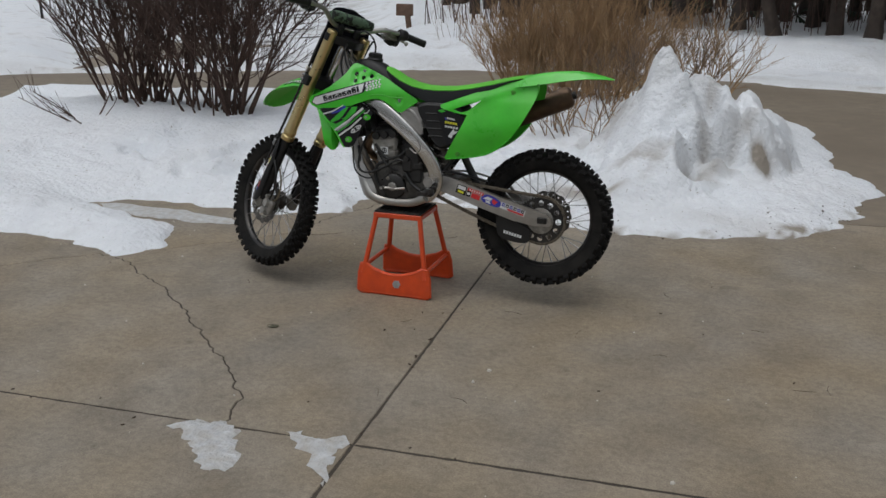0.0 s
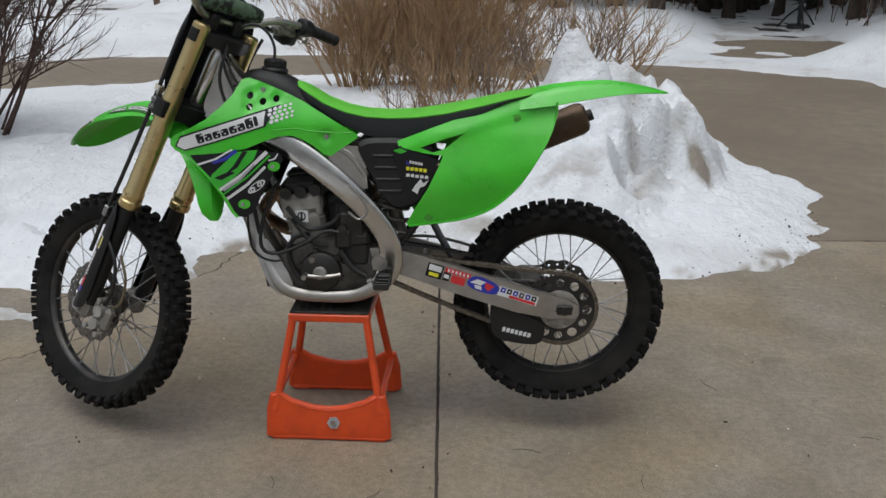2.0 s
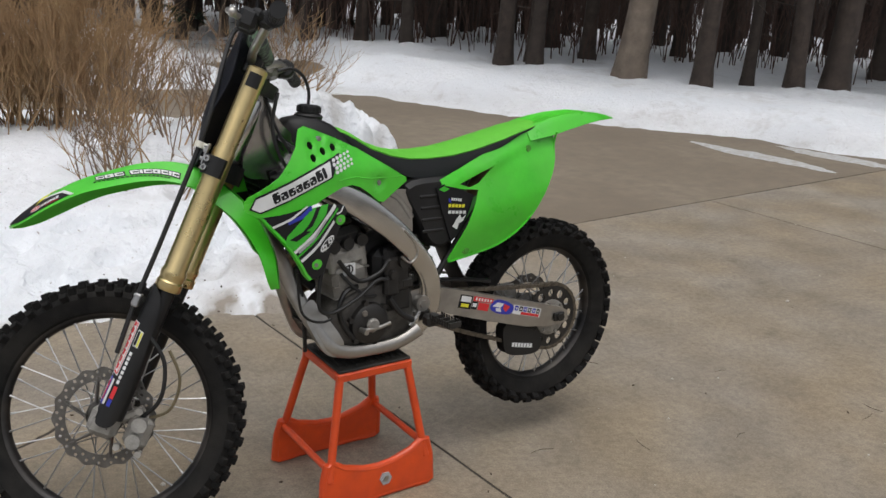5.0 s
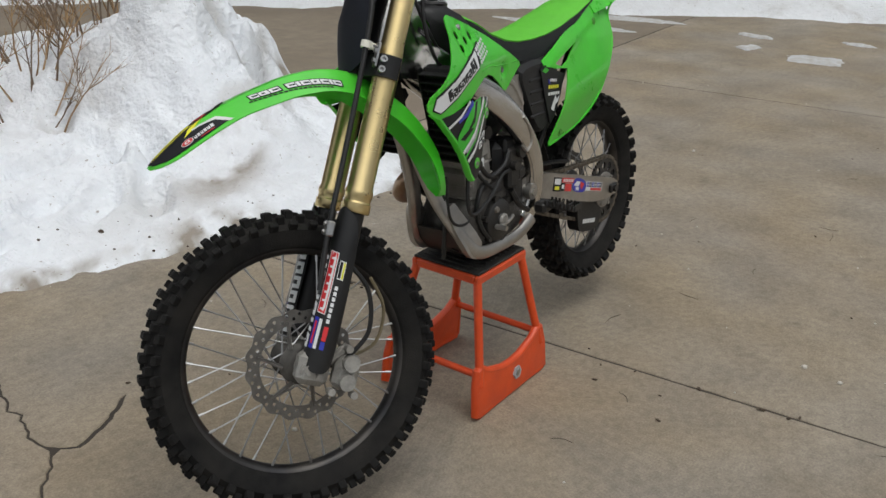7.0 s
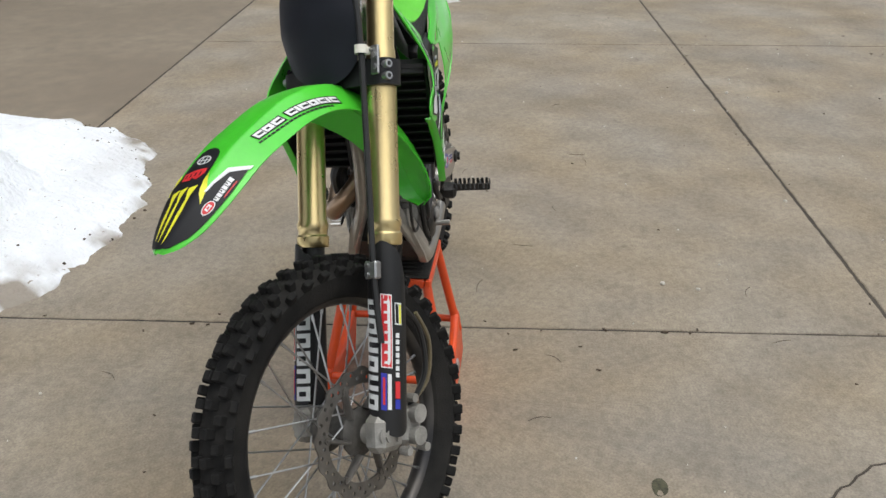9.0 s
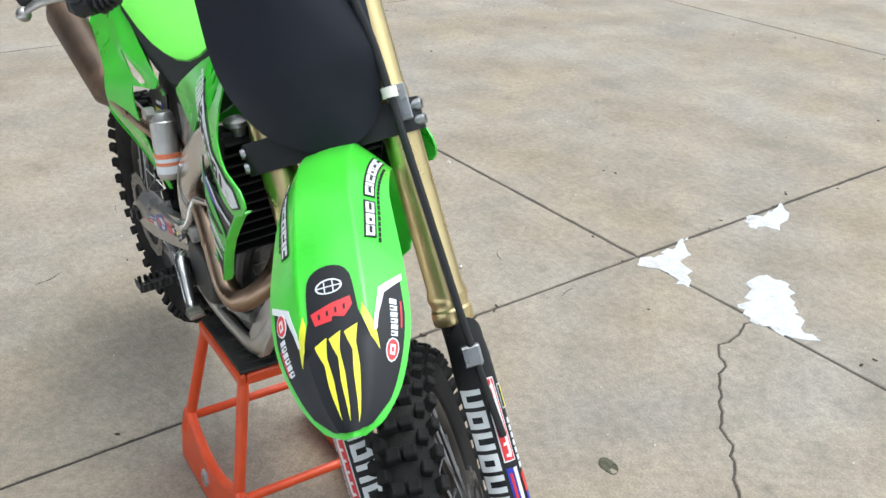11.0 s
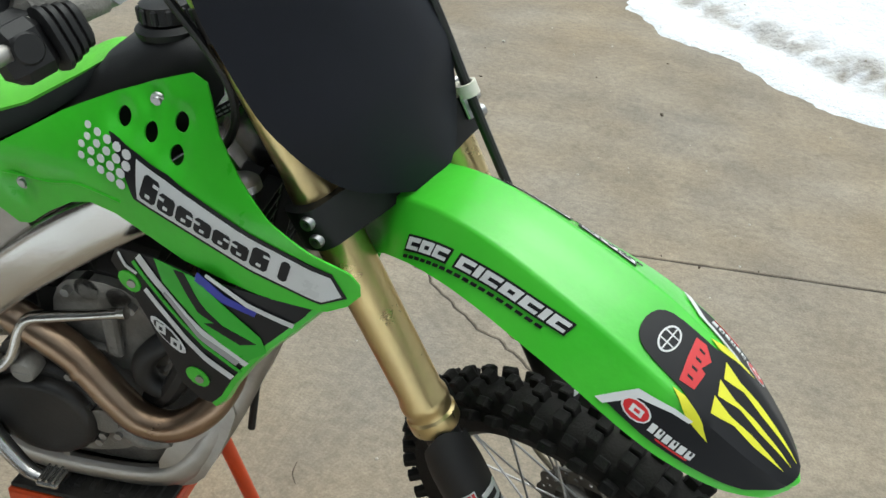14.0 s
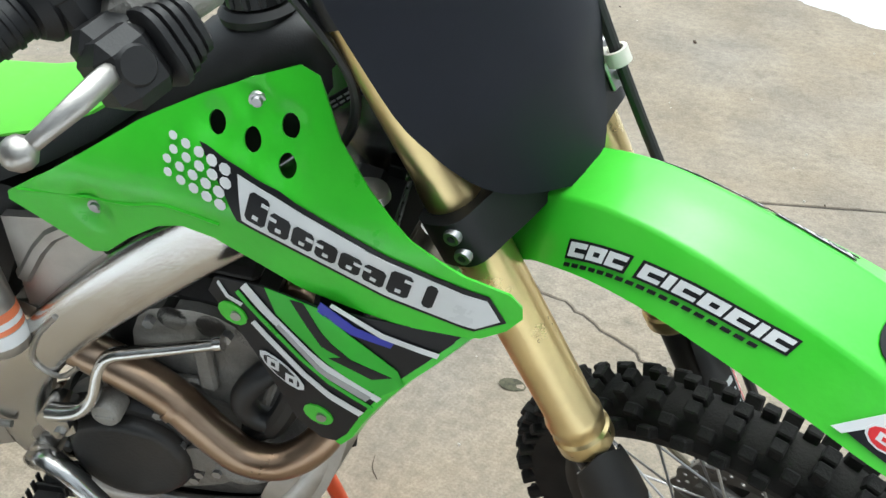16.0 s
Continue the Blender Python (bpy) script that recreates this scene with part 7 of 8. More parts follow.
teeth = 50
g = Geo()
outer = []
for i in range(teeth * 4):
    a = 2 * math.pi * i / (teeth * 4)
    r = 0.1115 + (0.0035 if i % 4 in (1, 2) else -0.0025)
    outer.append((r * math.cos(a), r * math.sin(a)))
hs = [[(0.060 * math.cos(2 * math.pi * i / 30), 0.060 * math.sin(2 * math.pi * i / 30)) for i in range(30)]]
for i in range(12):
    a = 2 * math.pi * i / 12
    rr_ = 0.0150 if i % 2 == 0 else 0.0130
    hs.append([(0.085 * math.cos(a) + rr_ * math.cos(k * math.pi / 7), 0.085 * math.sin(a) + rr_ * math.sin(k * math.pi / 7)) for k in range(14)])
g.sheet(outer, lambda u, w: (u, 0, w), 0.006, 0.03, hs, 0.003, -1)
part("sprocket", g, M_CASTD, rear, "black drilled rear sprocket", Matrix.Translation((0, 0.074, 0)))
g = Geo()
g.lathe([(0.016, 0.012), (0.055, 0.008), (0.062, 0.003), (0.062, -0.004), (0.04, -0.01)], 30, Matrix.Translation((0, 0.078, 0)) @ RY)
for i in range(6):
    a = i * math.pi / 3 + 0.2
    g.cyl((0.053 * math.cos(a), 0.08, 0.053 * math.sin(a)), (0.053 * math.cos(a), 0.092, 0.053 * math.sin(a)), 0.006, n=6)
part("sprocket_carrier", g, M_CAST, rear)
part("rear_disc", ring_plate(0.118, 0.088, 0.004, [(0.104 * math.cos(i * 0.2618), 0.104 * math.sin(i * 0.2618), 0.0042, 8) for i in range(24)], 14, 0.003), M_DISC, rear, "rear brake disc", Matrix.Translation((0, -0.06, 0)))
g = Geo()
g.box((-0.60, -0.075, 0.49), (0.09, 0.05, 0.06), None, 0.014)
g.tube([(-0.56, -0.09, 0.50), (-0.45, -0.11, 0.56), (-0.30, -0.115, 0.60), (-0.18, -0.11, 0.60)], 0.005, 8, 4)
part("rear_caliper", g, M_CAST, bike, "rear brake caliper")

# chain: alternate plates along a loop round both sprockets
loop = []
cr, cf, rr1, rr2 = Vector((-0.692, 0.426)), Vector((-0.062, 0.588)), 0.113, 0.033
d = cf - cr
base = math.atan2(d.y, d.x)
off = math.acos((rr1 - rr2) / d.length)
for k in range(41):
    a = base + off + (2 * math.pi - 2 * off) * k / 40
    loop.append(cr + Vector((math.cos(a), math.sin(a))) * rr1)
low0, low1 = loop[-1], cf + Vector((math.cos(base - off), math.sin(base - off))) * rr2
for k in range(1, 20):
    t = k / 20
    loop.append(low0.lerp(low1, t) + Vector((0, -0.012 * math.sin(math.pi * t))))
for k in range(13):
    a = base - off + 2 * off * k / 12
    loop.append(cf + Vector((math.cos(a), math.sin(a))) * rr2)
hi0, hi1 = loop[-1], loop[0]
for k in range(1, 20):
    t = k / 20
    loop.append(hi0.lerp(hi1, t) + Vector((0, -0.010 * math.sin(math.pi * t))))
seg = [0.0]
for i in range(len(loop)):
    seg.append(seg[-1] + (loop[(i + 1) % len(loop)] - loop[i]).length)
nlink = int(seg[-1] / 0.0159 / 2) * 2


def at_len(sv):
    sv %= seg[-1]
    for i in range(len(loop)):
        if sv <= seg[i + 1]:
            t = (sv - seg[i]) / max(1e-9, seg[i + 1] - seg[i])
            return loop[i].lerp(loop[(i + 1) % len(loop)], t)
    return loop[0]


g = Geo()
pitch = seg[-1] / nlink
for i in range(nlink):
    p, q = at_len(i * pitch), at_len((i + 1) * pitch)
    ang = math.atan2(q.y - p.y, q.x - p.x)
    c = (p + q) / 2
    m = Matrix.Translation((c.x, 0.058, c.y)) @ Matrix.Rotation(-ang, 4, "Y")
    w = 0.0085 if i % 2 else 0.0062
    for s in (1, -1):
        g.box((0, s * w, 0), (pitch * 1.35, 0.0020, 0.0125), m, 0.0009)
    g.cyl((p.x, 0.058 - 0.0058, p.y), (p.x, 0.058 + 0.0058, p.y), 0.0045, n=8)
chain = part("drive_chain", g, M_CHAIN, bike, "oily drive chain")
chain["kind"] = "stuff"
g = Geo()
g.sheet(curve([(-0.49, 0.435), (-0.48, 0.375), (-0.50, 0.330), (-0.58, 0.312), (-0.635, 0.318), (-0.645, 0.372), (-0.60, 0.40)], 3), lambda u, w: (u, 0.076, w), 0.040, 0.03, (), 0.0, -1)
guide = part("chain_guide", g, M_BLACK, bike, "black plastic chain guide")
g = Geo()
for i in range(7):
    g.sheet([(-0.525 - i * 0.013, 0.352 - i * 0.003), (-0.515 - i * 0.013, 0.352 - i * 0.003), (-0.517 - i * 0.013, 0.366 - i * 0.003), (-0.527 - i * 0.013, 0.366 - i * 0.003)], lambda u, w: (u, 0.076, w), 0.0008, 0.03, (), 0.001, -1)
part("guide_marks", g, M_WHITE, guide, "small white lettering bars")
g = Geo()
g.tube([(-0.12, 0.060, 0.625), (-0.20, 0.062, 0.628), (-0.32, 0.062, 0.612), (-0.42, 0.062, 0.592)], 0.006, 8, 3, flat=2.2)
part("chain_slider", g, M_BLACK, bike, "black chain slider")

# shock, reservoir, air box, mud flap
g = Geo()
g.tube([(-0.14, 0.0, 0.88), (-0.20, 0.0, 0.62), (-0.215, 0.0, 0.55)], 0.022, 14)
for i in range(60):
    a0, a1 = i * 0.62, (i + 1) * 0.62
    z0, z1 = i / 60, (i + 1) / 60
    c0, c1 = Vector((-0.148, 0, 0.85)).lerp(Vector((-0.198, 0, 0.63)), z0), Vector((-0.148, 0, 0.85)).lerp(Vector((-0.198, 0, 0.63)), z1)
    g.cyl(c0 + Vector((0.043 * math.cos(a0), 0.043 * math.sin(a0), 0)), c1 + Vector((0.043 * math.cos(a1), 0.043 * math.sin(a1), 0)), 0.0055, n=6)
shock = part("rear_shock", g, M_CAST, bike, "rear shock absorber and spring")
g = Geo()
pa, pb = Vector((-0.140, -0.118, 0.895)), Vector((-0.118, -0.128, 0.765))
g.tube([pa + (pa - pb) * 0.05, pa, pa.lerp(pb, 0.08), pa.lerp(pb, 0.10), pa.lerp(pb, 0.93), pb], [0.020, 0.024, 0.024, 0.0265, 0.0265, 0.022], 20)
g.cyl(pa + Vector((0, -0.015, 0.008)), pa + Vector((0.002, -0.034, 0.010)), 0.013, n=6)
res = part("shock_reservoir", g, M_ALU, shock, "silver shock reservoir")
for k0, k1, mt in ((0.58, 0.66, M_ORDEC), (0.66, 0.72, M_WHITE), (0.72, 0.77, M_ORDEC), (0.78, 0.90, M_WHITE)):
    part("reservoir_band", Geo().tube([pa.lerp(pb, k0), pa.lerp(pb, k1)], 0.0269, 20), mt, res)
g = Geo()
rg = lambda L, k: [(-0.165 + (f + 0.165) * k, L, 0.84 + (z - 0.84) * k) for f, z in curve([(-0.075, 0.94), (-0.20, 0.955), (-0.30, 0.93), (-0.29, 0.80), (-0.235, 0.742), (-0.175, 0.745), (-0.115, 0.84)], 4)]
g.loft([rg(-0.075, 0.85), rg(-0.068, 0.97), rg(-0.04, 1.0), rg(0.05, 1.0), rg(0.088, 0.97), rg(0.100, 0.86)])
airbox = part("air_box", g, M_BLACK, bike, "black plastic air box")
for i in range(4):
    part("air_box_rib", Geo().box((-0.160 - 0.004 * i, 0.099, 0.90 - i * 0.035), (0.075, 0.008, 0.010), None, 0.003), M_BLACK, airbox)
g = Geo()
g.tube([(-0.27, 0.0, 0.76), (-0.285, 0.0, 0.70), (-0.32, 0.0, 0.63), (-0.35, 0.0, 0.575), (-0.355, 0, 0.54)], [0.05, 0.05, 0.052, 0.052, 0.05], 16, 4, flat=0.14, up=(0, 1, 0))
part("mud_flap", g, M_BLACK, bike, "black rubber mud flap")

# -- tank, seat, plastics --
g = Geo()
def tank_ring(f, w, z0, z1):
    return [(f, y * w, z0 + (z1 - z0) * h) for y, h in ((-1, 0.0), (-1, 0.55), (-0.9, 0.8), (-0.65, 0.95), (-0.3, 1.0), (0.3, 1.0), (0.65, 0.95), (0.9, 0.8), (1, 0.55), (1, 0.0))]
g.loft([tank_ring(0.266, 0.026, 1.095, 1.130), tank_ring(0.252, 0.044, 1.078, 1.138), tank_ring(0.222, 0.056, 1.03, 1.142), tank_ring(0.18, 0.063, 0.96, 1.142), tank_ring(0.12, 0.065, 0.95, 1.114), tank_ring(0.05, 0.066, 0.94, 1.055), tank_ring(-0.02, 0.066, 0.93, 1.00)])
tank = part("fuel_tank", g, M_BLACK, bike, "black plastic fuel tank", sharp=50)
g = Geo()
capc = Matrix.Translation((0.180, -0.005, 1.136)) @ Matrix.Rotation(radians(-6), 4, "Y")
g.lathe([(0.038, -0.004), (0.040, 0.004), (0.036, 0.008), (0.034, 0.010)], 30, capc)
g.lathe([(0.0, 0.034), (0.024, 0.034), (0.030, 0.031), (0.031, 0.012), (0.0, 0.010)], 30, capc)
for i in range(12):
    a = i * math.pi / 6
    g.box((0.031, 0, 0.021), (0.006, 0.008, 0.018), capc @ Matrix.Rotation(a, 4, "Z"), 0.002)
part("fuel_cap", g, M_BLACK, tank, "black ribbed fuel cap")
g = Geo()
g.tube([(0.180, -0.005, 1.168), (0.178, -0.004, 1.205), (0.195, 0.0, 1.245), (0.23, 0.002, 1.268), (0.27, 0.0, 1.262)], 0.0045, 8, 6)
part("vent_hose", g, M_HOSE, tank, "black fuel cap vent hose")

SEAT = [(-0.620, 1.088, 1.082, 1.078, 0.050), (-0.60, 1.094, 1.084, 1.078, 0.062), (-0.52, 1.081, 1.068, 1.058, 0.074), (-0.45, 1.066, 1.050, 1.028, 0.080), (-0.34, 1.043, 1.026, 0.984, 0.083), (-0.25, 1.028, 1.013, 0.955, 0.083),
        (-0.17, 1.024, 1.010, 0.946, 0.081), (-0.10, 1.027, 1.013, 0.958, 0.078), (-0.04, 1.039, 1.025, 0.985, 0.074), (0.02, 1.062, 1.048, 1.018, 0.069), (0.07, 1.092, 1.078, 1.052, 0.062), (0.09, 1.102, 1.089, 1.066, 0.052), (0.105, 1.107, 1.097, 1.082, 0.036), (0.112, 1.106, 1.100, 1.092, 0.018)]


def seat_top(x, s):
    zt, zb, zl, w = lerp_table(SEAT, x)
    return Vector((x, w * s, zb + (zt - zb) * (1 - abs(s) ** 2.6)))


xs = [-0.62 + 0.732 * i / 72 for i in range(73)]
seat_b = Geo()
rings = []
for x in xs:
    zt, zb, zl, w = lerp_table(SEAT, x)
    rings.append([(x, w * 0.97, zb - 0.002), (x, w * 1.02, zb * 0.6 + zl * 0.4), (x, w * 0.99, zl), (x, w * 0.6, zl - 0.004), (x, -w * 0.6, zl - 0.004), (x, -w * 0.99, zl), (x, -w * 1.02, zb * 0.6 + zl * 0.4), (x, -w * 0.97, zb - 0.002), (x, 0, zb + 0.001)])
seat_b.loft(rings)
seat = part("seat", seat_b, M_SEATB, bike, "long seat with black gripper sides", sharp=50)
part("seat_top", grid_shell(seat_top, xs, [-1, -0.94, -0.85, -0.7, -0.5, -0.25, 0, 0.25, 0.5, 0.7, 0.85, 0.94, 1], 0.004), M_SEATG, seat, "bright green seat top", sharp=60)

RFEN = [(-0.985, 1.090, 0.012, 0.002), (-0.970, 1.094, 0.028, 0.005), (-0.93, 1.101, 0.048, 0.010), (-0.87, 1.108, 0.064, 0.018), (-0.80, 1.110, 0.074, 0.028), (-0.72, 1.105, 0.083, 0.036), (-0.65, 1.096, 0.090, 0.040), (-0.59, 1.084, 0.090, 0.036), (-0.55, 1.072, 0.086, 0.03)]


def rear_fender(x, s):
    z, w, d = lerp_table(RFEN, x)
    k = abs(s)
    ridge = 0.010 * math.exp(-((k - 0.62) / 0.16) ** 2) * max(0.0, min(1.0, (x + 0.97) / 0.15))
    return Vector((x, w * s, z - 0.004 + ridge - d * max(0.0, (k - 0.6) / 0.4) ** 1.6 - 0.006 * (1 - k) * 0.5))


xs2 = [-0.985 + 0.435 * i / 36 for i in range(37)]
part("rear_fender", grid_shell(rear_fender, xs2, [-1, -0.95, -0.88, -0.8, -0.7, -0.6, -0.48, -0.3, 0, 0.3, 0.48, 0.6, 0.7, 0.8, 0.88, 0.95, 1], 0.003), M_GREEN, bike, "bright green rear fender", sharp=60)
g = Geo()
g.box((-0.42, 0, 0.985), (0.40, 0.11, 0.02), Matrix.Translation((-0.0, 0, 0)) , 0.005)
g.tube([(-0.12, 0.05, 0.95), (-0.40, 0.06, 1.0), (-0.58, 0.05, 1.06)], 0.011, 8)
g.tube([(-0.12, -0.05, 0.95), (-0.40, -0.06, 1.0), (-0.58, -0.05, 1.06)], 0.011, 8)
g.tube([(-0.20, 0.06, 0.62), (-0.38, 0.06, 0.86), (-0.50, 0.055, 1.02)], 0.010, 8)
g.tube([(-0.20, -0.06, 0.62), (-0.38, -0.06, 0.86), (-0.50, -0.055, 1.02)], 0.010, 8)
part("subframe", g, M_CASTD, chassis, "dark rear subframe")

for s in (1, -1):
    def panel(u, w, s=s):
        base = 0.092 + 0.034 * math.exp(-((w - 0.84 + 0.18 * (u + 0.45)) / 0.11) ** 2) - 0.030 * max(0.0, (w - 0.97) / 0.10) - 0.04 * max(0.0, -0.55 - u)
        base += (0.035 if s < 0 else 0.0) * math.exp(-((w - 0.88) / 0.10) ** 2) * max(0.0, min(1.0, (-0.28 - u) / 0.15))
        ridge = 0.008 * math.exp(-(((w - 0.80) - 0.55 * (u + 0.50) * -1 * 0.0 - 0.10) / 0.02) ** 2)
        return (u, s * (base + 0.007 * math.exp(-((w - 0.985 - 0.33 * (-0.40 - u)) / 0.018) ** 2)), w)

    out = [(-0.195, 0.945), (-0.30, 0.985), (-0.42, 1.028), (-0.55, 1.072), (-0.62, 1.084), (-0.655, 1.07), (-0.662, 1.03), (-0.648, 0.985), (-0.625, 0.935), (-0.585, 0.868), (-0.535, 0.800), (-0.48, 0.756), (-0.42, 0.722), (-0.36, 0.706), (-0.29, 0.697), (-0.228, 0.690), (-0.222, 0.70), (-0.25, 0.75), (-0.285, 0.808), (-0.315, 0.868), (-0.33, 0.905), (-0.27, 0.912), (-0.20, 0.930)]
    hole = [(-0.262, 0.927), (-0.30, 0.914), (-0.335, 0.925), (-0.395, 0.972), (-0.33, 0.952)]
    g = Geo()
    g.sheet(out, panel, 0.003, 0.014, [hole], 0.0, -s)
    sp = part("side_panel", g, M_GREEN, bike, "bright green rear side panel", sharp=50)
    g = Geo()
    g.tube([(-0.655, s * 0.092, 1.062)] + [panel(u, w) for u, w in ((-0.655, 1.02), (-0.62, 0.93), (-0.535, 0.803), (-0.42, 0.724), (-0.23, 0.692))], 0.0035, 6, 4)
    part("panel_rim", g, M_GREEN, sp)
    for u, w in ((-0.541, 1.012), (-0.288, 0.722)):
        g = Geo()
        c = Vector(panel(u, w))
        g.lathe([(0.0, 0.004), (0.0075, 0.004), (0.0085, 0.0), (0.013, 0.0005), (0.014, -0.002)], 16, Matrix.Translation(c) @ Matrix.Rotation(radians(-90 * s), 4, "X"))
        part("panel_bolt", g, M_GREEN_D, sp)
    g = Geo()
    stick = [(-0.178, 0.922), (-0.205, 0.932), (-0.268, 0.908), (-0.318, 0.890), (-0.295, 0.83), (-0.262, 0.775), (-0.235, 0.755), (-0.222, 0.79), (-0.20, 0.85)]
    f_st = lambda u, w, s=s: (u, s * (0.106 if s > 0 else 0.090), w)
    g.sheet(stick, f_st, 0.004, 0.03, (), 0, -s)
    sd = part("side_cover", g, M_INK, airbox, "black side cover with sponsor stickers")
    rows_ = [(0.885, -0.232, -0.272, M_WHITE, 0.008), (0.884, -0.222, -0.232, M_BLUE, 0.010), (0.866, -0.222, -0.285, M_YELL, 0.010), (0.846, -0.222, -0.290, M_WHITE, 0.009)]
    for zc, u0, u1, mt, hh in rows_:
        kk = 5
        for i in range(kk):
            a0 = u0 + (u1 - u0) * i / kk
            a1 = u0 + (u1 - u0) * (i + 0.75) / kk
            g = Geo()
            g.sheet([(a0, zc - hh / 2 - i * 0.0015), (a1, zc - hh / 2 - i * 0.0015), (a1, zc + hh / 2 - i * 0.0015), (a0, zc + hh / 2 - i * 0.0015)], f_st, 0.0008, 0.03, (), 0.001, -s)
            part("sticker_mark", g, mt, sd)
    g = Geo()
    g.sheet([(-0.238, 0.80), (-0.25, 0.818), (-0.265, 0.836), (-0.272, 0.822), (-0.288, 0.832), (-0.278, 0.815), (-0.262, 0.808), (-0.255, 0.790)], f_st, 0.0008, 0.03, (), 0.001, -s)
    part("sticker_mark", g, M_WHITE, sd)
    g = Geo()
    g.sheet([(-0.185, 0.918), (-0.205, 0.926), (-0.225, 0.916), (-0.205, 0.909)], f_st, 0.0008, 0.03, (), 0.001, -s)
    part("sticker_mark", g, M_DGREEN, sd)

    # radiator shroud: upper wing and lower graphic panel
    centres = [(0.231, 1.073), (0.197, 1.086), (0.157, 1.063), (0.194, 1.056), (0.230, 1.042)]

    def shroud(u, w, s=s, dish=tuple(centres) + ((0.014, 0.954),)):
        wide = lerp_table([(-0.1, 0.094), (0.0, 0.100), (0.1, 0.115), (0.2, 0.140), (0.33, 0.168), (0.40, 0.175), (0.46, 0.170)], u)[0]
        k = max(0.0, w - 0.985)
        dip = sum(math.exp(-(((u - cu) ** 2 + (w - cw) ** 2) / 0.0185 ** 2) ** 2) for cu, cw in dish)
        return (u, s * (wide - 0.70 * k * k / (k + 0.05) - 0.0070 * dip), w)

    up = [(0.451, 0.950), (0.440, 0.964), (0.395, 0.984), (0.350, 1.008), (0.310, 1.042), (0.280, 1.074), (0.264, 1.104), (0.256, 1.117), (0.238, 1.122), (0.206, 1.111), (0.144, 1.086), (0.077, 1.054), (0.0, 1.008), (-0.078, 0.962), (-0.08, 0.952), (-0.035, 0.922), (0.000, 0.898), (0.018, 0.902), (0.05, 0.928), (0.086, 0.951), (0.115, 0.960), (0.15, 0.957), (0.20, 0.940), (0.24, 0.924), (0.30, 0.915), (0.35, 0.910), (0.415, 0.910), (0.438, 0.921), (0.452, 0.937)]
    hs = []
    for i, (cu, cw) in enumerate(centres):
        if i != 1:
            hs.append([(cu + 0.0092 * math.cos(k * math.pi / 7), cw + 0.0100 * math.sin(k * math.pi / 7)) for k in range(14)])
    g = Geo()
    g.sheet(up, shroud, 0.003, 0.0075, hs, 0.0, -s)
    shr = part("radiator_shroud", g, M_GREEN, bike, "bright green radiator shroud with white side stripe", sharp=50)
    for u, w, r in ((centres[1][0], centres[1][1], 0.0085), (0.014, 0.954, 0.008)):
        c = Vector(shroud(u, w))
        g = Geo()
        g.lathe([(0.0, 0.004), (r * 0.55, 0.004), (r * 0.7, 0.001), (r, 0.001), (r * 1.1, -0.002)], 16, Matrix.Translation(c) @ Matrix.Rotation(radians(-90 * s), 4, "X"))
        part("shroud_bolt", g, M_STEEL, shr)
    g = Geo()
    g.tube([shroud(-0.066, 0.967), shroud(0.0, 0.968), shroud(0.06, 0.972), shroud(0.10, 0.980), shroud(0.16, 0.976)], 0.0022, 6, 5)
    part("shroud_seam", g, M_GREEN, shr)

    def st(poly, mt, lift, name="sticker", label="", func=shroud, par=shr, s=s):
        g = Geo()
        g.sheet(poly, func, 0.0008, 0.008, (), lift * 1.5 + 0.0006, -s)
        part(name, g, mt, par, label)

    # stripe runs from the nose up and back; e along it, h across it
    n0, n1 = Vector((0.426, 0.936)), Vector((0.106, 1.031))
    ax = (n1 - n0).normalized()
    nx = Vector((ax.y, -ax.x)) * -1
    nx = nx if nx.y > 0 else -nx
    ln = (n1 - n0).length
    Q = lambda e, h: tuple(n0 + ax * e + nx * h)
    st([Q(-0.012, 0.0), Q(0.012, 0.024), Q(0.10, 0.026), Q(ln - 0.03, 0.026), Q(ln - 0.065, 0.0), Q(ln - 0.085, -0.020), Q(0.10, -0.022), Q(0.012, -0.020)], M_INK, 0.0008)
    st([Q(-0.006, 0.0), Q(0.012, 0.019), Q(0.10, 0.021), Q(ln - 0.075, 0.021), Q(ln - 0.09, -0.016), Q(0.10, -0.018), Q(0.012, -0.016)], M_WHITE, 0.0014, label="white stripe")
    for i in range(5):
        for j in range(4):
            e, h = ln - 0.066 + i * 0.0145 + 0.004 * (j % 2), -0.013 + j * 0.0105
            if e < ln + 0.004:
                rr0 = 0.0062 - 0.0004 * i
                st([Q(e + rr0 * math.cos(k * math.pi / 4), h + 0.8 * rr0 * math.sin(k * math.pi / 4)) for k in range(8)], M_WHITE, 0.0015, "sticker_mark")
    # eight letter-sized dark shapes on the stripe, each with one or two notches
    e0, e1 = 0.055, 0.245
    step = (e1 - e0) / 8
    for i in range(8):
        idx = i if s > 0 else 7 - i
        tall = idx in (0, 6, 7)
        a = e0 + i * step
        h0, h1 = -0.0115, (0.0155 if tall else 0.0085)
        wd = step * (0.45 if idx == 7 else 0.88)
        c = 0.003
        st([Q(a + c, h0), Q(a + wd - c, h0), Q(a + wd, h0 + c), Q(a + wd, h1 - c), Q(a + wd - c, h1), Q(a + c, h1), Q(a, h1 - c), Q(a, h0 + c)], M_INK, 0.0019, "sticker_mark")
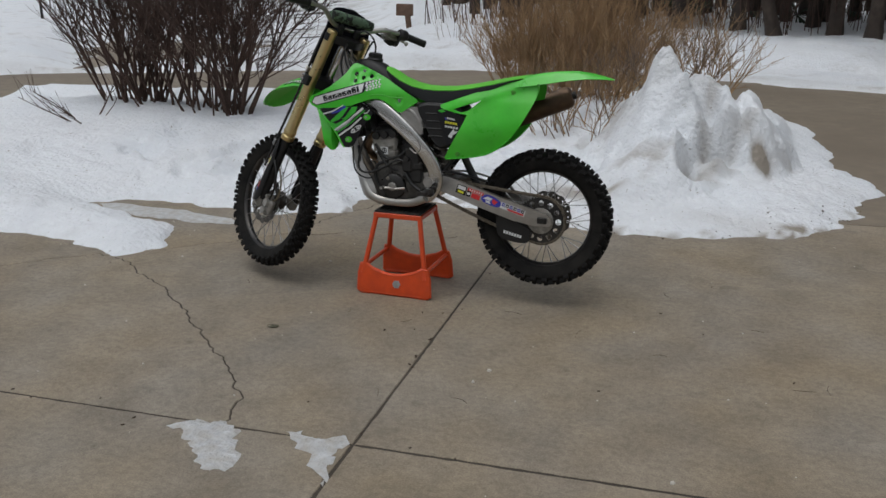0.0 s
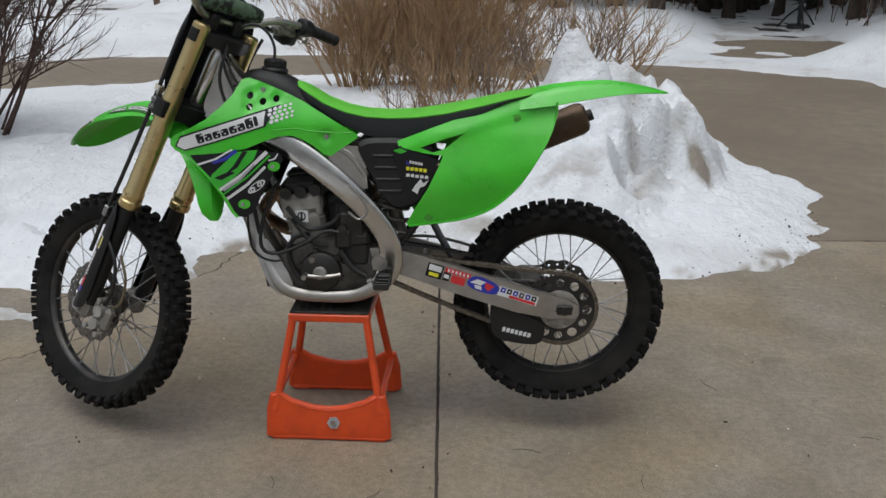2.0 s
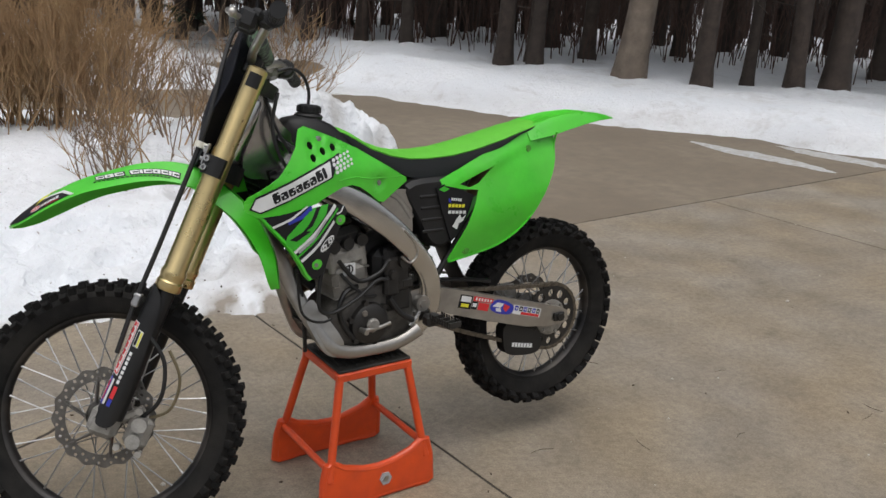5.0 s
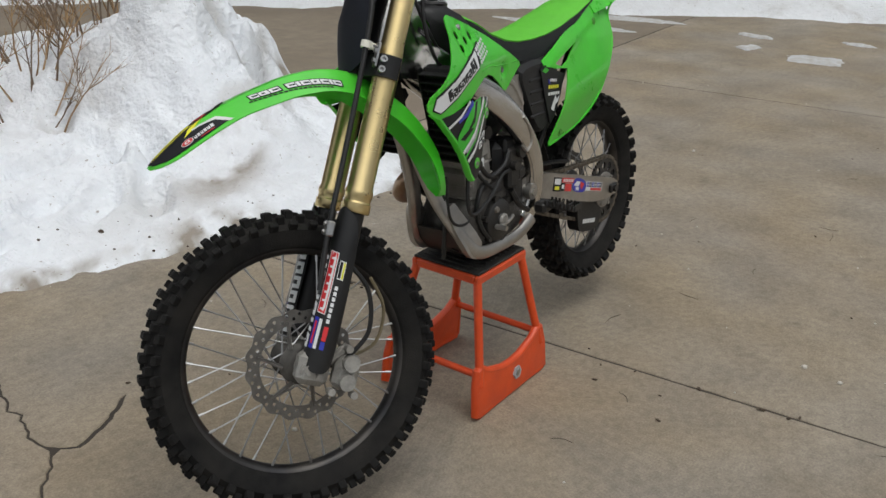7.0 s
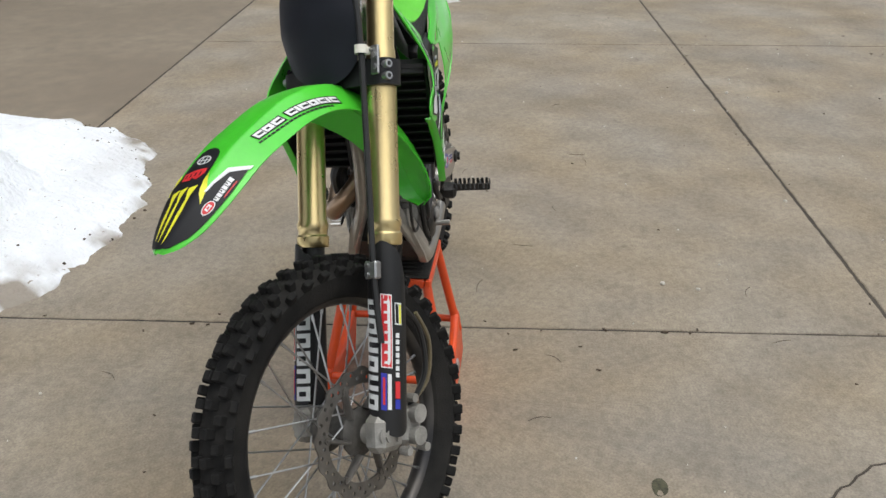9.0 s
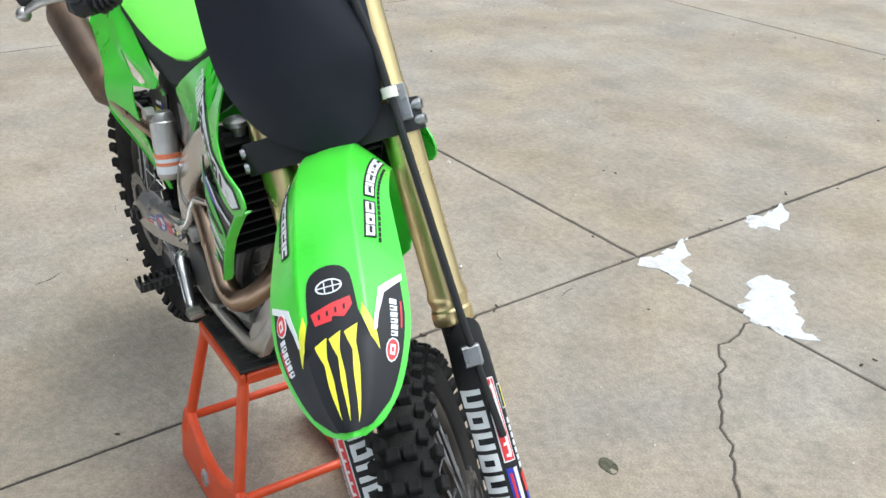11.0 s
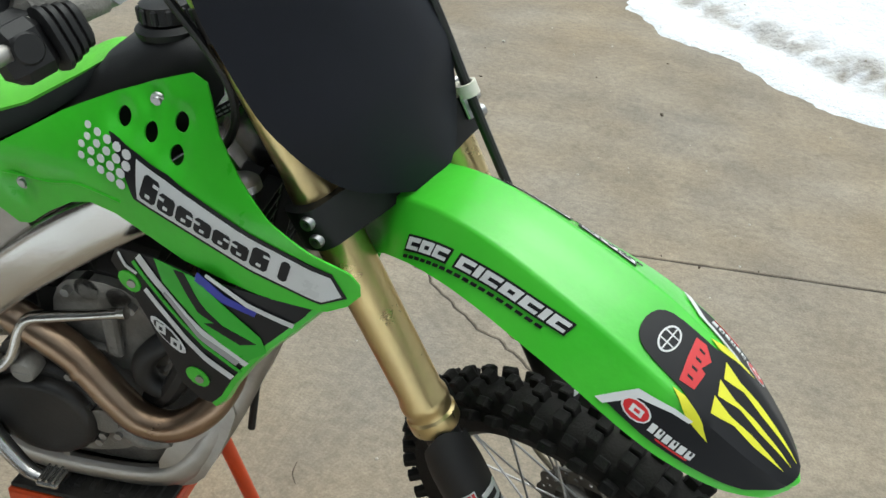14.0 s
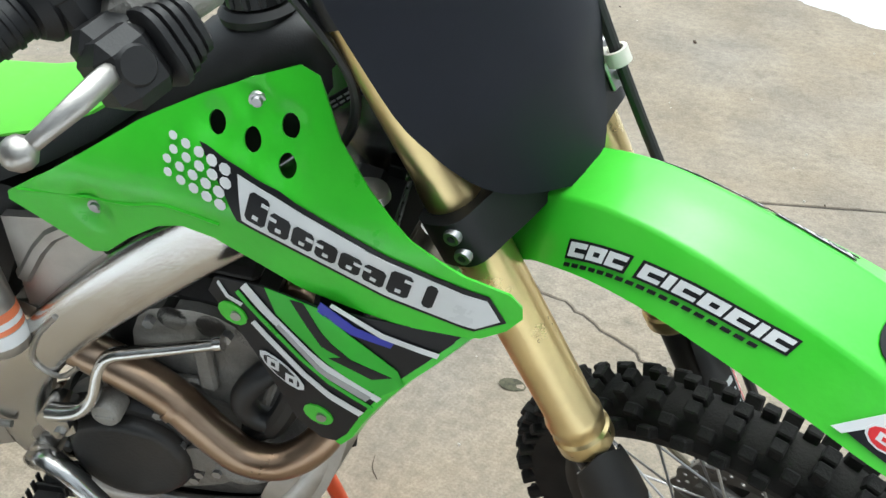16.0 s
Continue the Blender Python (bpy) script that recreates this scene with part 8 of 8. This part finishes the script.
        if idx != 7:
            st([Q(a + wd * 0.36, h0 + 0.0045), Q(a + wd * 0.62, h0 + 0.0045), Q(a + wd * 0.62, h0 + 0.0080), Q(a + wd * 0.36, h0 + 0.0080)], M_WHITE, 0.0025, "sticker_mark")
            o = 0.0 if (i % 2) else wd * 0.66
            st([Q(a + o, h1 - 0.0075), Q(a + o + wd * 0.34, h1 - 0.0075), Q(a + o + wd * 0.34, h1 - 0.0045), Q(a + o, h1 - 0.0045)], M_WHITE, 0.0025, "sticker_mark")

    def lower(u, w, s=s):
        return (u, s * (lerp_table([(0.10, 0.118), (0.12, 0.125), (0.20, 0.152), (0.265, 0.170), (0.36, 0.172), (0.45, 0.170)], u)[0] - 0.03 * max(0.0, 0.80 - w) - 0.12 * max(0.0, w - 0.895)), w)

    lo = [(0.403, 0.907), (0.368, 0.867), (0.345, 0.842), (0.318, 0.806), (0.297, 0.772), (0.282, 0.742), (0.268, 0.727), (0.246, 0.724), (0.221, 0.740), (0.199, 0.788), (0.182, 0.822), (0.160, 0.858), (0.135, 0.890), (0.145, 0.910), (0.20, 0.920), (0.25, 0.918), (0.33, 0.912)]
    g = Geo()
    g.sheet(lo, lower, 0.003, 0.015, (), 0.0, -s)
    low = part("lower_shroud", g, M_INK, shr, "black lower shroud with green, white and blue flashes")
    # green front lip curling inwards
    g = Geo()
    edge = [(0.425, 0.921), (0.403, 0.905), (0.368, 0.865), (0.345, 0.840), (0.318, 0.804), (0.297, 0.770), (0.282, 0.740), (0.268, 0.724)]
    rings = []
    for u, w in edge:
        p = Vector(lower(u, w))
        rings.append([p + Vector((-0.004, s * 0.0005, 0.003)), p + Vector((0.002, s * 0.002, 0)), p + Vector((0.006, -s * 0.004, -0.002)), p + Vector((0.005, -s * 0.014, -0.001)), p + Vector((0.002, -s * 0.014, 0)), p + Vector((0.002, -s * 0.006, 0.001))])
    g.loft(rings)
    part("shroud_lip", g, M_GREEN, low, "green front lip", sharp=60)
    flash = lambda poly, mt, lift=0.001: st(poly, mt, lift, func=lower, par=low)

    def band(p, q, t0, t1, mt, lift=0.001, bow=0.006):
        """A tapering flash from p to q, slightly bowed."""
        p, q = Vector(p), Vector(q)
        d = q - p
        nn = Vector((-d.y, d.x)).normalized()
        nn = nn if nn.y > 0 else -nn
        mid_ = (p + q) / 2 - nn * bow
        tm = (t0 + t1) / 2
        flash([tuple(v) for v in (p + nn * t0, mid_ + nn * tm, q + nn * t1, q - nn * t1, mid_ - nn * tm, p - nn * t0)], mt, lift)

    flash([(0.205, 0.922), (0.262, 0.918), (0.300, 0.884), (0.336, 0.852), (0.342, 0.832), (0.316, 0.812), (0.285, 0.832), (0.245, 0.868), (0.215, 0.895)], M_DGREEN)
    flash([(0.232, 0.918), (0.246, 0.919), (0.272, 0.878), (0.300, 0.850), (0.262, 0.872)], M_INK, 0.0014)
    flash([(0.285, 0.862), (0.330, 0.842), (0.310, 0.836), (0.268, 0.858)], M_INK, 0.0014)
    band((0.262, 0.921), (0.332, 0.886), 0.006, 0.004, M_BLUE)
    band((0.274, 0.925), (0.376, 0.880), 0.0022, 0.0034, M_WHITE, 0.0014)
    band((0.180, 0.915), (0.316, 0.806), 0.0055, 0.0040, M_WHITE)
    band((0.215, 0.880), (0.305, 0.806), 0.0030, 0.0045, M_SILV, 0.0014)
    band((0.172, 0.905), (0.308, 0.792), 0.0030, 0.0024, M_DGREEN)
    band((0.186, 0.872), (0.296, 0.780), 0.0038, 0.0042, M_WHITE)
    band((0.150, 0.908), (0.176, 0.890), 0.0020, 0.0026, M_WHITE)
    ov = [(0.212 + 0.030 * math.cos(k * 0.5236) * 0.78 - 0.012 * math.sin(k * 0.5236) * 0.6, 0.815 - 0.030 * math.cos(k * 0.5236) * 0.60 - 0.012 * math.sin(k * 0.5236) * 0.78) for k in range(12)]
    oi = [(0.212 + (u - 0.212) * 0.8, 0.815 + (w - 0.815) * 0.8) for u, w in ov]
    flash(ov, M_WHITE, 0.0012)
    flash(oi, M_INK, 0.0016)
    for i in range(2):
        cu, cw = 0.203 + i * 0.019, 0.822 - i * 0.015
        flash([(cu - 0.007, cw - 0.006), (cu + 0.006, cw - 0.008), (cu + 0.008, cw + 0.006), (cu - 0.005, cw + 0.008)], M_WHITE, 0.0020)
        flash([(cu - 0.002, cw - 0.002), (cu + 0.003, cw - 0.003), (cu + 0.003, cw + 0.002), (cu - 0.001, cw + 0.003)], M_INK, 0.0024)
    for u, w in ((0.162, 0.872), (0.248, 0.764)):
        c = Vector(lower(u, w))
        g = Geo()
        g.sheet([(u + 0.017 * math.cos(k * math.pi / 6), w + 0.014 * math.sin(k * math.pi / 6)) for k in range(12)], lower, 0.002, 0.03, (), 0.0022, -s)
        part("recess", g, M_GREEN, low)
        part("shroud_bolt", Geo().cyl(c + Vector((0.004, s * 0.001, 0)), c + Vector((0.004, s * 0.0065, 0)), 0.0055, n=12), M_STEEL, low)

    # radiator behind
    g = Geo()
    RAD = Matrix.Translation((0.262, s * 0.098, 0.885)) @ Matrix.Rotation(radians(14), 4, "Y")
    g.box((0, 0, 0), (0.034, 0.100, 0.25), RAD, 0.006)
    rad = part("radiator", g, M_BLACK, bike, "black radiator with louvred guard")
    g = Geo()
    for i in range(12):
        part("louvre", Geo().box((0.026, 0, -0.115 + i * 0.021), (0.020, 0.094, 0.004), RAD, 0.001), M_BLACK, rad)
    g.box((0.024, 0.05, 0), (0.018, 0.004, 0.255), RAD)
    g.box((0.024, -0.05, 0), (0.018, 0.004, 0.255), RAD)
    part("radiator_guard", g, M_BLACK, rad)
    if s < 0:
        g = Geo()
        g.lathe([(0.0, 0.012), (0.012, 0.012), (0.02, 0.008), (0.022, 0.0), (0.014, -0.004), (0.012, -0.02)], 20, Matrix.Translation((0.300, s * 0.112, 1.012)))
        part("radiator_cap", g, M_ALU, rad, "silver radiator cap")
# cables round the steering head
g = Geo()
g.tube([(0.30, 0.06, 1.21), (0.325, 0.075, 1.12), (0.30, 0.085, 1.03), (0.24, 0.09, 0.97)], 0.005, 8, 6)
g.tube([(0.33, 0.03, 1.23), (0.31, 0.055, 1.13), (0.27, 0.07, 1.05)], 0.0045, 8, 6)
g.tube([(0.24, -0.12, 1.22), (0.29, -0.10, 1.12), (0.26, -0.07, 1.03), (0.16, -0.05, 0.98)], 0.005, 8, 6)
part("control_cable", g, M_HOSE, bike, "black control cables")

# ---- the lift stand ----
STAND = pose(0.010, -0.006, 0, 0, 0, 183.5)
stand = thing("lift_stand", "orange steel motocross lift stand with black ribbed mat", "stand", m=STAND)
TX0, TX1, TY = -0.105, 0.150, 0.118       # top plate, forward axis and half width
BX0, BX1, BY = -0.160, 0.217, 0.176       # feet
g = Geo()
for s in (-1, 1):
    g.box(((TX0 + TX1) / 2, s * (TY - 0.008), 0.398), (TX1 - TX0, 0.016, 0.026), None, 0.004)
for x in (TX0 + 0.008, TX1 - 0.008):
    g.box((x, 0, 0.398), (0.016, 2 * TY - 0.034, 0.026), None, 0.004)
g.box(((TX0 + TX1) / 2, 0, 0.4), (TX1 - TX0 - 0.034, 2 * TY - 0.034, 0.006))
part("top_frame", g, M_ORANGE, stand)
g = Geo()
g.box(((TX0 + TX1) / 2, 0, 0.416), (TX1 - TX0 - 0.01, 2 * TY - 0.01, 0.008), None, 0.002)
ribs = [Geo() for i in range(9)]
for i in range(9):
    ribs[i].box((TX0 + 0.03 + i * (TX1 - TX0 - 0.06) / 8, 0, 0.421), (0.011, 2 * TY - 0.05, 0.006), None, 0.002)
pad = part("rubber_mat", g, M_PAD, stand, "black ribbed rubber mat, scuffed")
for r_ in ribs:
    part("rib", r_, M_PAD, pad)
for sx, tx, bx in ((0, TX0 + 0.012, BX0 + 0.022), (1, TX1 - 0.012, BX1 - 0.022)):
    for s in (-1, 1):
        part("leg", Geo().cyl((tx, s * (TY - 0.012), 0.392), (bx, s * (BY - 0.012), 0.10), 0.0125, n=14), M_ORANGE, stand)
    part("cross_bar", Geo().cyl((bx, -(BY - 0.014), 0.135), (bx, BY - 0.014, 0.135), 0.0105, n=14), M_ORANGE, stand)
for s in (-1, 1):
    xs0, xs1 = BX0, BX1
    mid = (xs0 + xs1) / 2
    out = [(xs0 + 0.012, 0.0), (xs0 + 0.055, 0.0), (xs0 + 0.075, 0.012), (xs1 - 0.075, 0.012), (xs1 - 0.055, 0.0), (xs1 - 0.012, 0.0), (xs1, 0.014), (xs1 - 0.004, 0.10), (xs1 - 0.016, 0.150), (xs1 - 0.034, 0.152), (xs1 - 0.07, 0.128), (mid + 0.05, 0.108), (mid, 0.103), (mid - 0.05, 0.108), (xs0 + 0.07, 0.128), (xs0 + 0.034, 0.152), (xs0 + 0.016, 0.150), (xs0 + 0.004, 0.10), (xs0, 0.014)]
    f_out = lambda u, w, s=s: (u, s * (BY - 0.10 * (w - 0.05) - 0.35 * max(0.0, 0.02 - w)), w)
    g = Geo()
    g.sheet(out, f_out, 0.022, 0.02, (), 0.0, -s)
    g.tube([Vector(f_out(u, max(w, 0.011))) - Vector((0, s * 0.011, 0)) for u, w in out + out[:1]], 0.0122, 10)
    foot = part("foot_plate", g, M_ORANGE, stand, "curved orange foot plate")
    hexo = [(0.010 + 0.021 * math.cos(radians(60 * i)), 0.066 + 0.021 * math.sin(radians(60 * i))) for i in range(6)]
    g = Geo()
    g.sheet(hexo, f_out, 0.006, 0.02, (), 0.005, -s)
    emblem = part("emblem", g, M_SILV, foot, "grey hexagonal nut emblem")
    g = Geo()
    g.sheet([(0.010 + 0.010 * math.cos(radians(60 * i)), 0.066 + 0.010 * math.sin(radians(60 * i))) for i in range(6)], f_out, 0.003, 0.02, (), 0.0075, -s)
    part("emblem_mark", g, M_ALU, emblem)

# ---- concrete slabs, laid last ----
GRID_O, GRID_A = Vector((0.497, -1.529)), radians(6.7)
GU, GV = Vector((math.cos(GRID_A), math.sin(GRID_A))), Vector((-math.sin(GRID_A), math.cos(GRID_A)))
SLAB_U, SLAB_V = 3.93, 3.36


def to_grid(p):
    d = Vector(p) - GRID_O
    return d.dot(GU), d.dot(GV)


def from_grid(u, w):
    return GRID_O + GU * u + GV * w


def jag(pts, seed, amp=0.030, step=0.022):
    """A broken crack line through points."""
    out = []
    for i in range(len(pts) - 1):
        a, b = Vector(pts[i]), Vector(pts[i + 1])
        k = max(1, int((b - a).length / step))
        nrm = Vector((-(b - a).y, (b - a).x)).normalized()
        for j in range(k):
            p = a + (b - a) * (j / k)
            out.append(p + nrm * (amp * (noise.noise(Vector((p.x * 6, p.y * 6, seed))) + 0.8 * noise.noise(Vector((p.x * 24, p.y * 24, seed)))) * (0 if i == 0 and j == 0 else 1)))
    return out + [Vector(pts[-1])]


def slab(poly, gap, seed):
    """A cast slab with worn, slightly rounded edges."""
    pts = dense([tuple(p) for p in poly], 0.035)
    n = len(pts)
    area = sum(pts[i][0] * pts[(i + 1) % n][1] - pts[(i + 1) % n][0] * pts[i][1] for i in range(n))
    sgn = 1 if area > 0 else -1
    ring = []
    for i in range(n):
        a, b, c = Vector(pts[i - 1]), Vector(pts[i]), Vector(pts[(i + 1) % n])
        t = (c - a).normalized()
        nrm = Vector((-t.y, t.x)) * sgn
        wob = 0.35 + abs(noise.noise(Vector((b.x * 9, b.y * 9, seed)))) + 0.9 * abs(noise.noise(Vector((b.x * 27, b.y * 27, seed))))
        ring.append((b, nrm, gap * wob))
    top = [b + q * (g + 0.005) for b, q, g in ring]
    mid = [b + q * (g + 0.001) for b, q, g in ring]
    co, _, tris, *_ = delaunay_2d_cdt(top, [(i, (i + 1) % n) for i in range(n)], [], 0, 1e-6)
    vs = [(p.x, p.y, 0.0) for p in top] + [(p.x, p.y, -0.004) for p in mid] + [(p.x, p.y, -0.05) for p in mid]
    fs = [t for t in tris if len(co) == n and inside(sum((co[i] for i in t), Vector((0, 0))) / 3, [tuple(p) for p in top])]
    for i in range(n):
        j = (i + 1) % n
        fs += [(i, j, j + n, i + n), (i + n, j + n, j + 2 * n, i + 2 * n)]
    geo = Geo()
    geo.add(vs, fs)
    return geo


drive = thing("driveway", "sand-grey cast concrete driveway of jointed, cracked slabs", "driveway")
tagged(drive, kind="structure")
on_joint = lambda x, v: tuple(from_grid((x - GRID_O.x + GV.x * -v) / GU.x, v))
CRACK_A = jag([on_joint(0.0, 0), (-0.08, -1.40), (-0.26, -1.20), (-0.37, -1.11), (-0.53, -0.99), (-0.83, -0.76), (-1.2, -0.50), (-1.64, -0.26), (-1.87, -0.21)], 1.0)
CRACK_B = jag([on_joint(-2.6, 0), (-2.45, -1.0), (-2.2, -0.57), (-1.87, -0.21), (-1.56, 0.02), (-1.30, 0.28), (-1.14, 0.46), (-1.06, 0.59), (-1.05, 0.69), (-1.03, 0.88), (-0.9, 1.3), on_joint(-0.8, SLAB_V)], 2.0)
BRANCH = jag([(-1.06, 0.59), (-1.0, 0.55), (-0.87, 0.61), (-0.77, 0.68)], 3.0, 0.012)
slit = [b + Vector((0.0012, -0.0035)) for b in BRANCH[1:-1]], [b + Vector((-0.0012, 0.0035)) for b in BRANCH[1:-1]]
iA = min(range(len(CRACK_B)), key=lambda i: (CRACK_B[i] - CRACK_A[-1]).length)
iB = min(range(len(CRACK_B)), key=lambda i: (CRACK_B[i] - BRANCH[0]).length)
g = Geo()
g.add([(*from_grid(u * SLAB_U, v * SLAB_V), -0.0028) for u, v in ((-2, -3), (2, -3), (2, 2), (-2, 2))], [(0, 1, 2, 3)])
part("joint_dirt", g, M_SOIL, drive, "dark grit packed in the joints", sharp=0, fix=False)
for iu in range(-2, 2):
    for iv in range(-3, 1):
        u0, u1, v0, v1 = iu * SLAB_U, (iu + 1) * SLAB_U, iv * SLAB_V, (iv + 1) * SLAB_V
        if (iu, iv) == (-1, 0):
            c00, c10, c11, c01 = (from_grid(*p) for p in ((u0, v0), (u1, v0), (u1, v1), (u0, v1)))
            polys = [[c00, CRACK_B[0]] + CRACK_B[1:-1] + [CRACK_B[-1], c01],
                     [CRACK_B[0]] + [CRACK_A[0]] + CRACK_A[1:-1] + CRACK_B[iA:0:-1],
                     [CRACK_A[0], c10, c11, CRACK_B[-1]] + CRACK_B[-2:iB:-1] + slit[1] + [BRANCH[-1]] + slit[0][::-1] + CRACK_B[iB - 1:iA:-1] + CRACK_A[:0:-1]]
            gaps = [0.0017] * 3
        else:
            polys, gaps = [[from_grid(*p) for p in ((u0, v0), (u1, v0), (u1, v1), (u0, v1))]], [0.0066]
        for kk, (poly, gap) in enumerate(zip(polys, gaps)):
            part("slab", slab(poly, gap, iu * 3.1 + iv * 1.7 + kk), M_CONC, drive, sharp=25)
# beyond the last long joint the drive is one unjointed run in darker brown
part("slab", slab([from_grid(*p) for p in ((-2 * SLAB_U, SLAB_V), (2 * SLAB_U, SLAB_V), (2 * SLAB_U, 2 * SLAB_V), (-2 * SLAB_U, 2 * SLAB_V))], 0.0066, 4.4), M_PAVE, drive, "darker brown concrete", sharp=25)
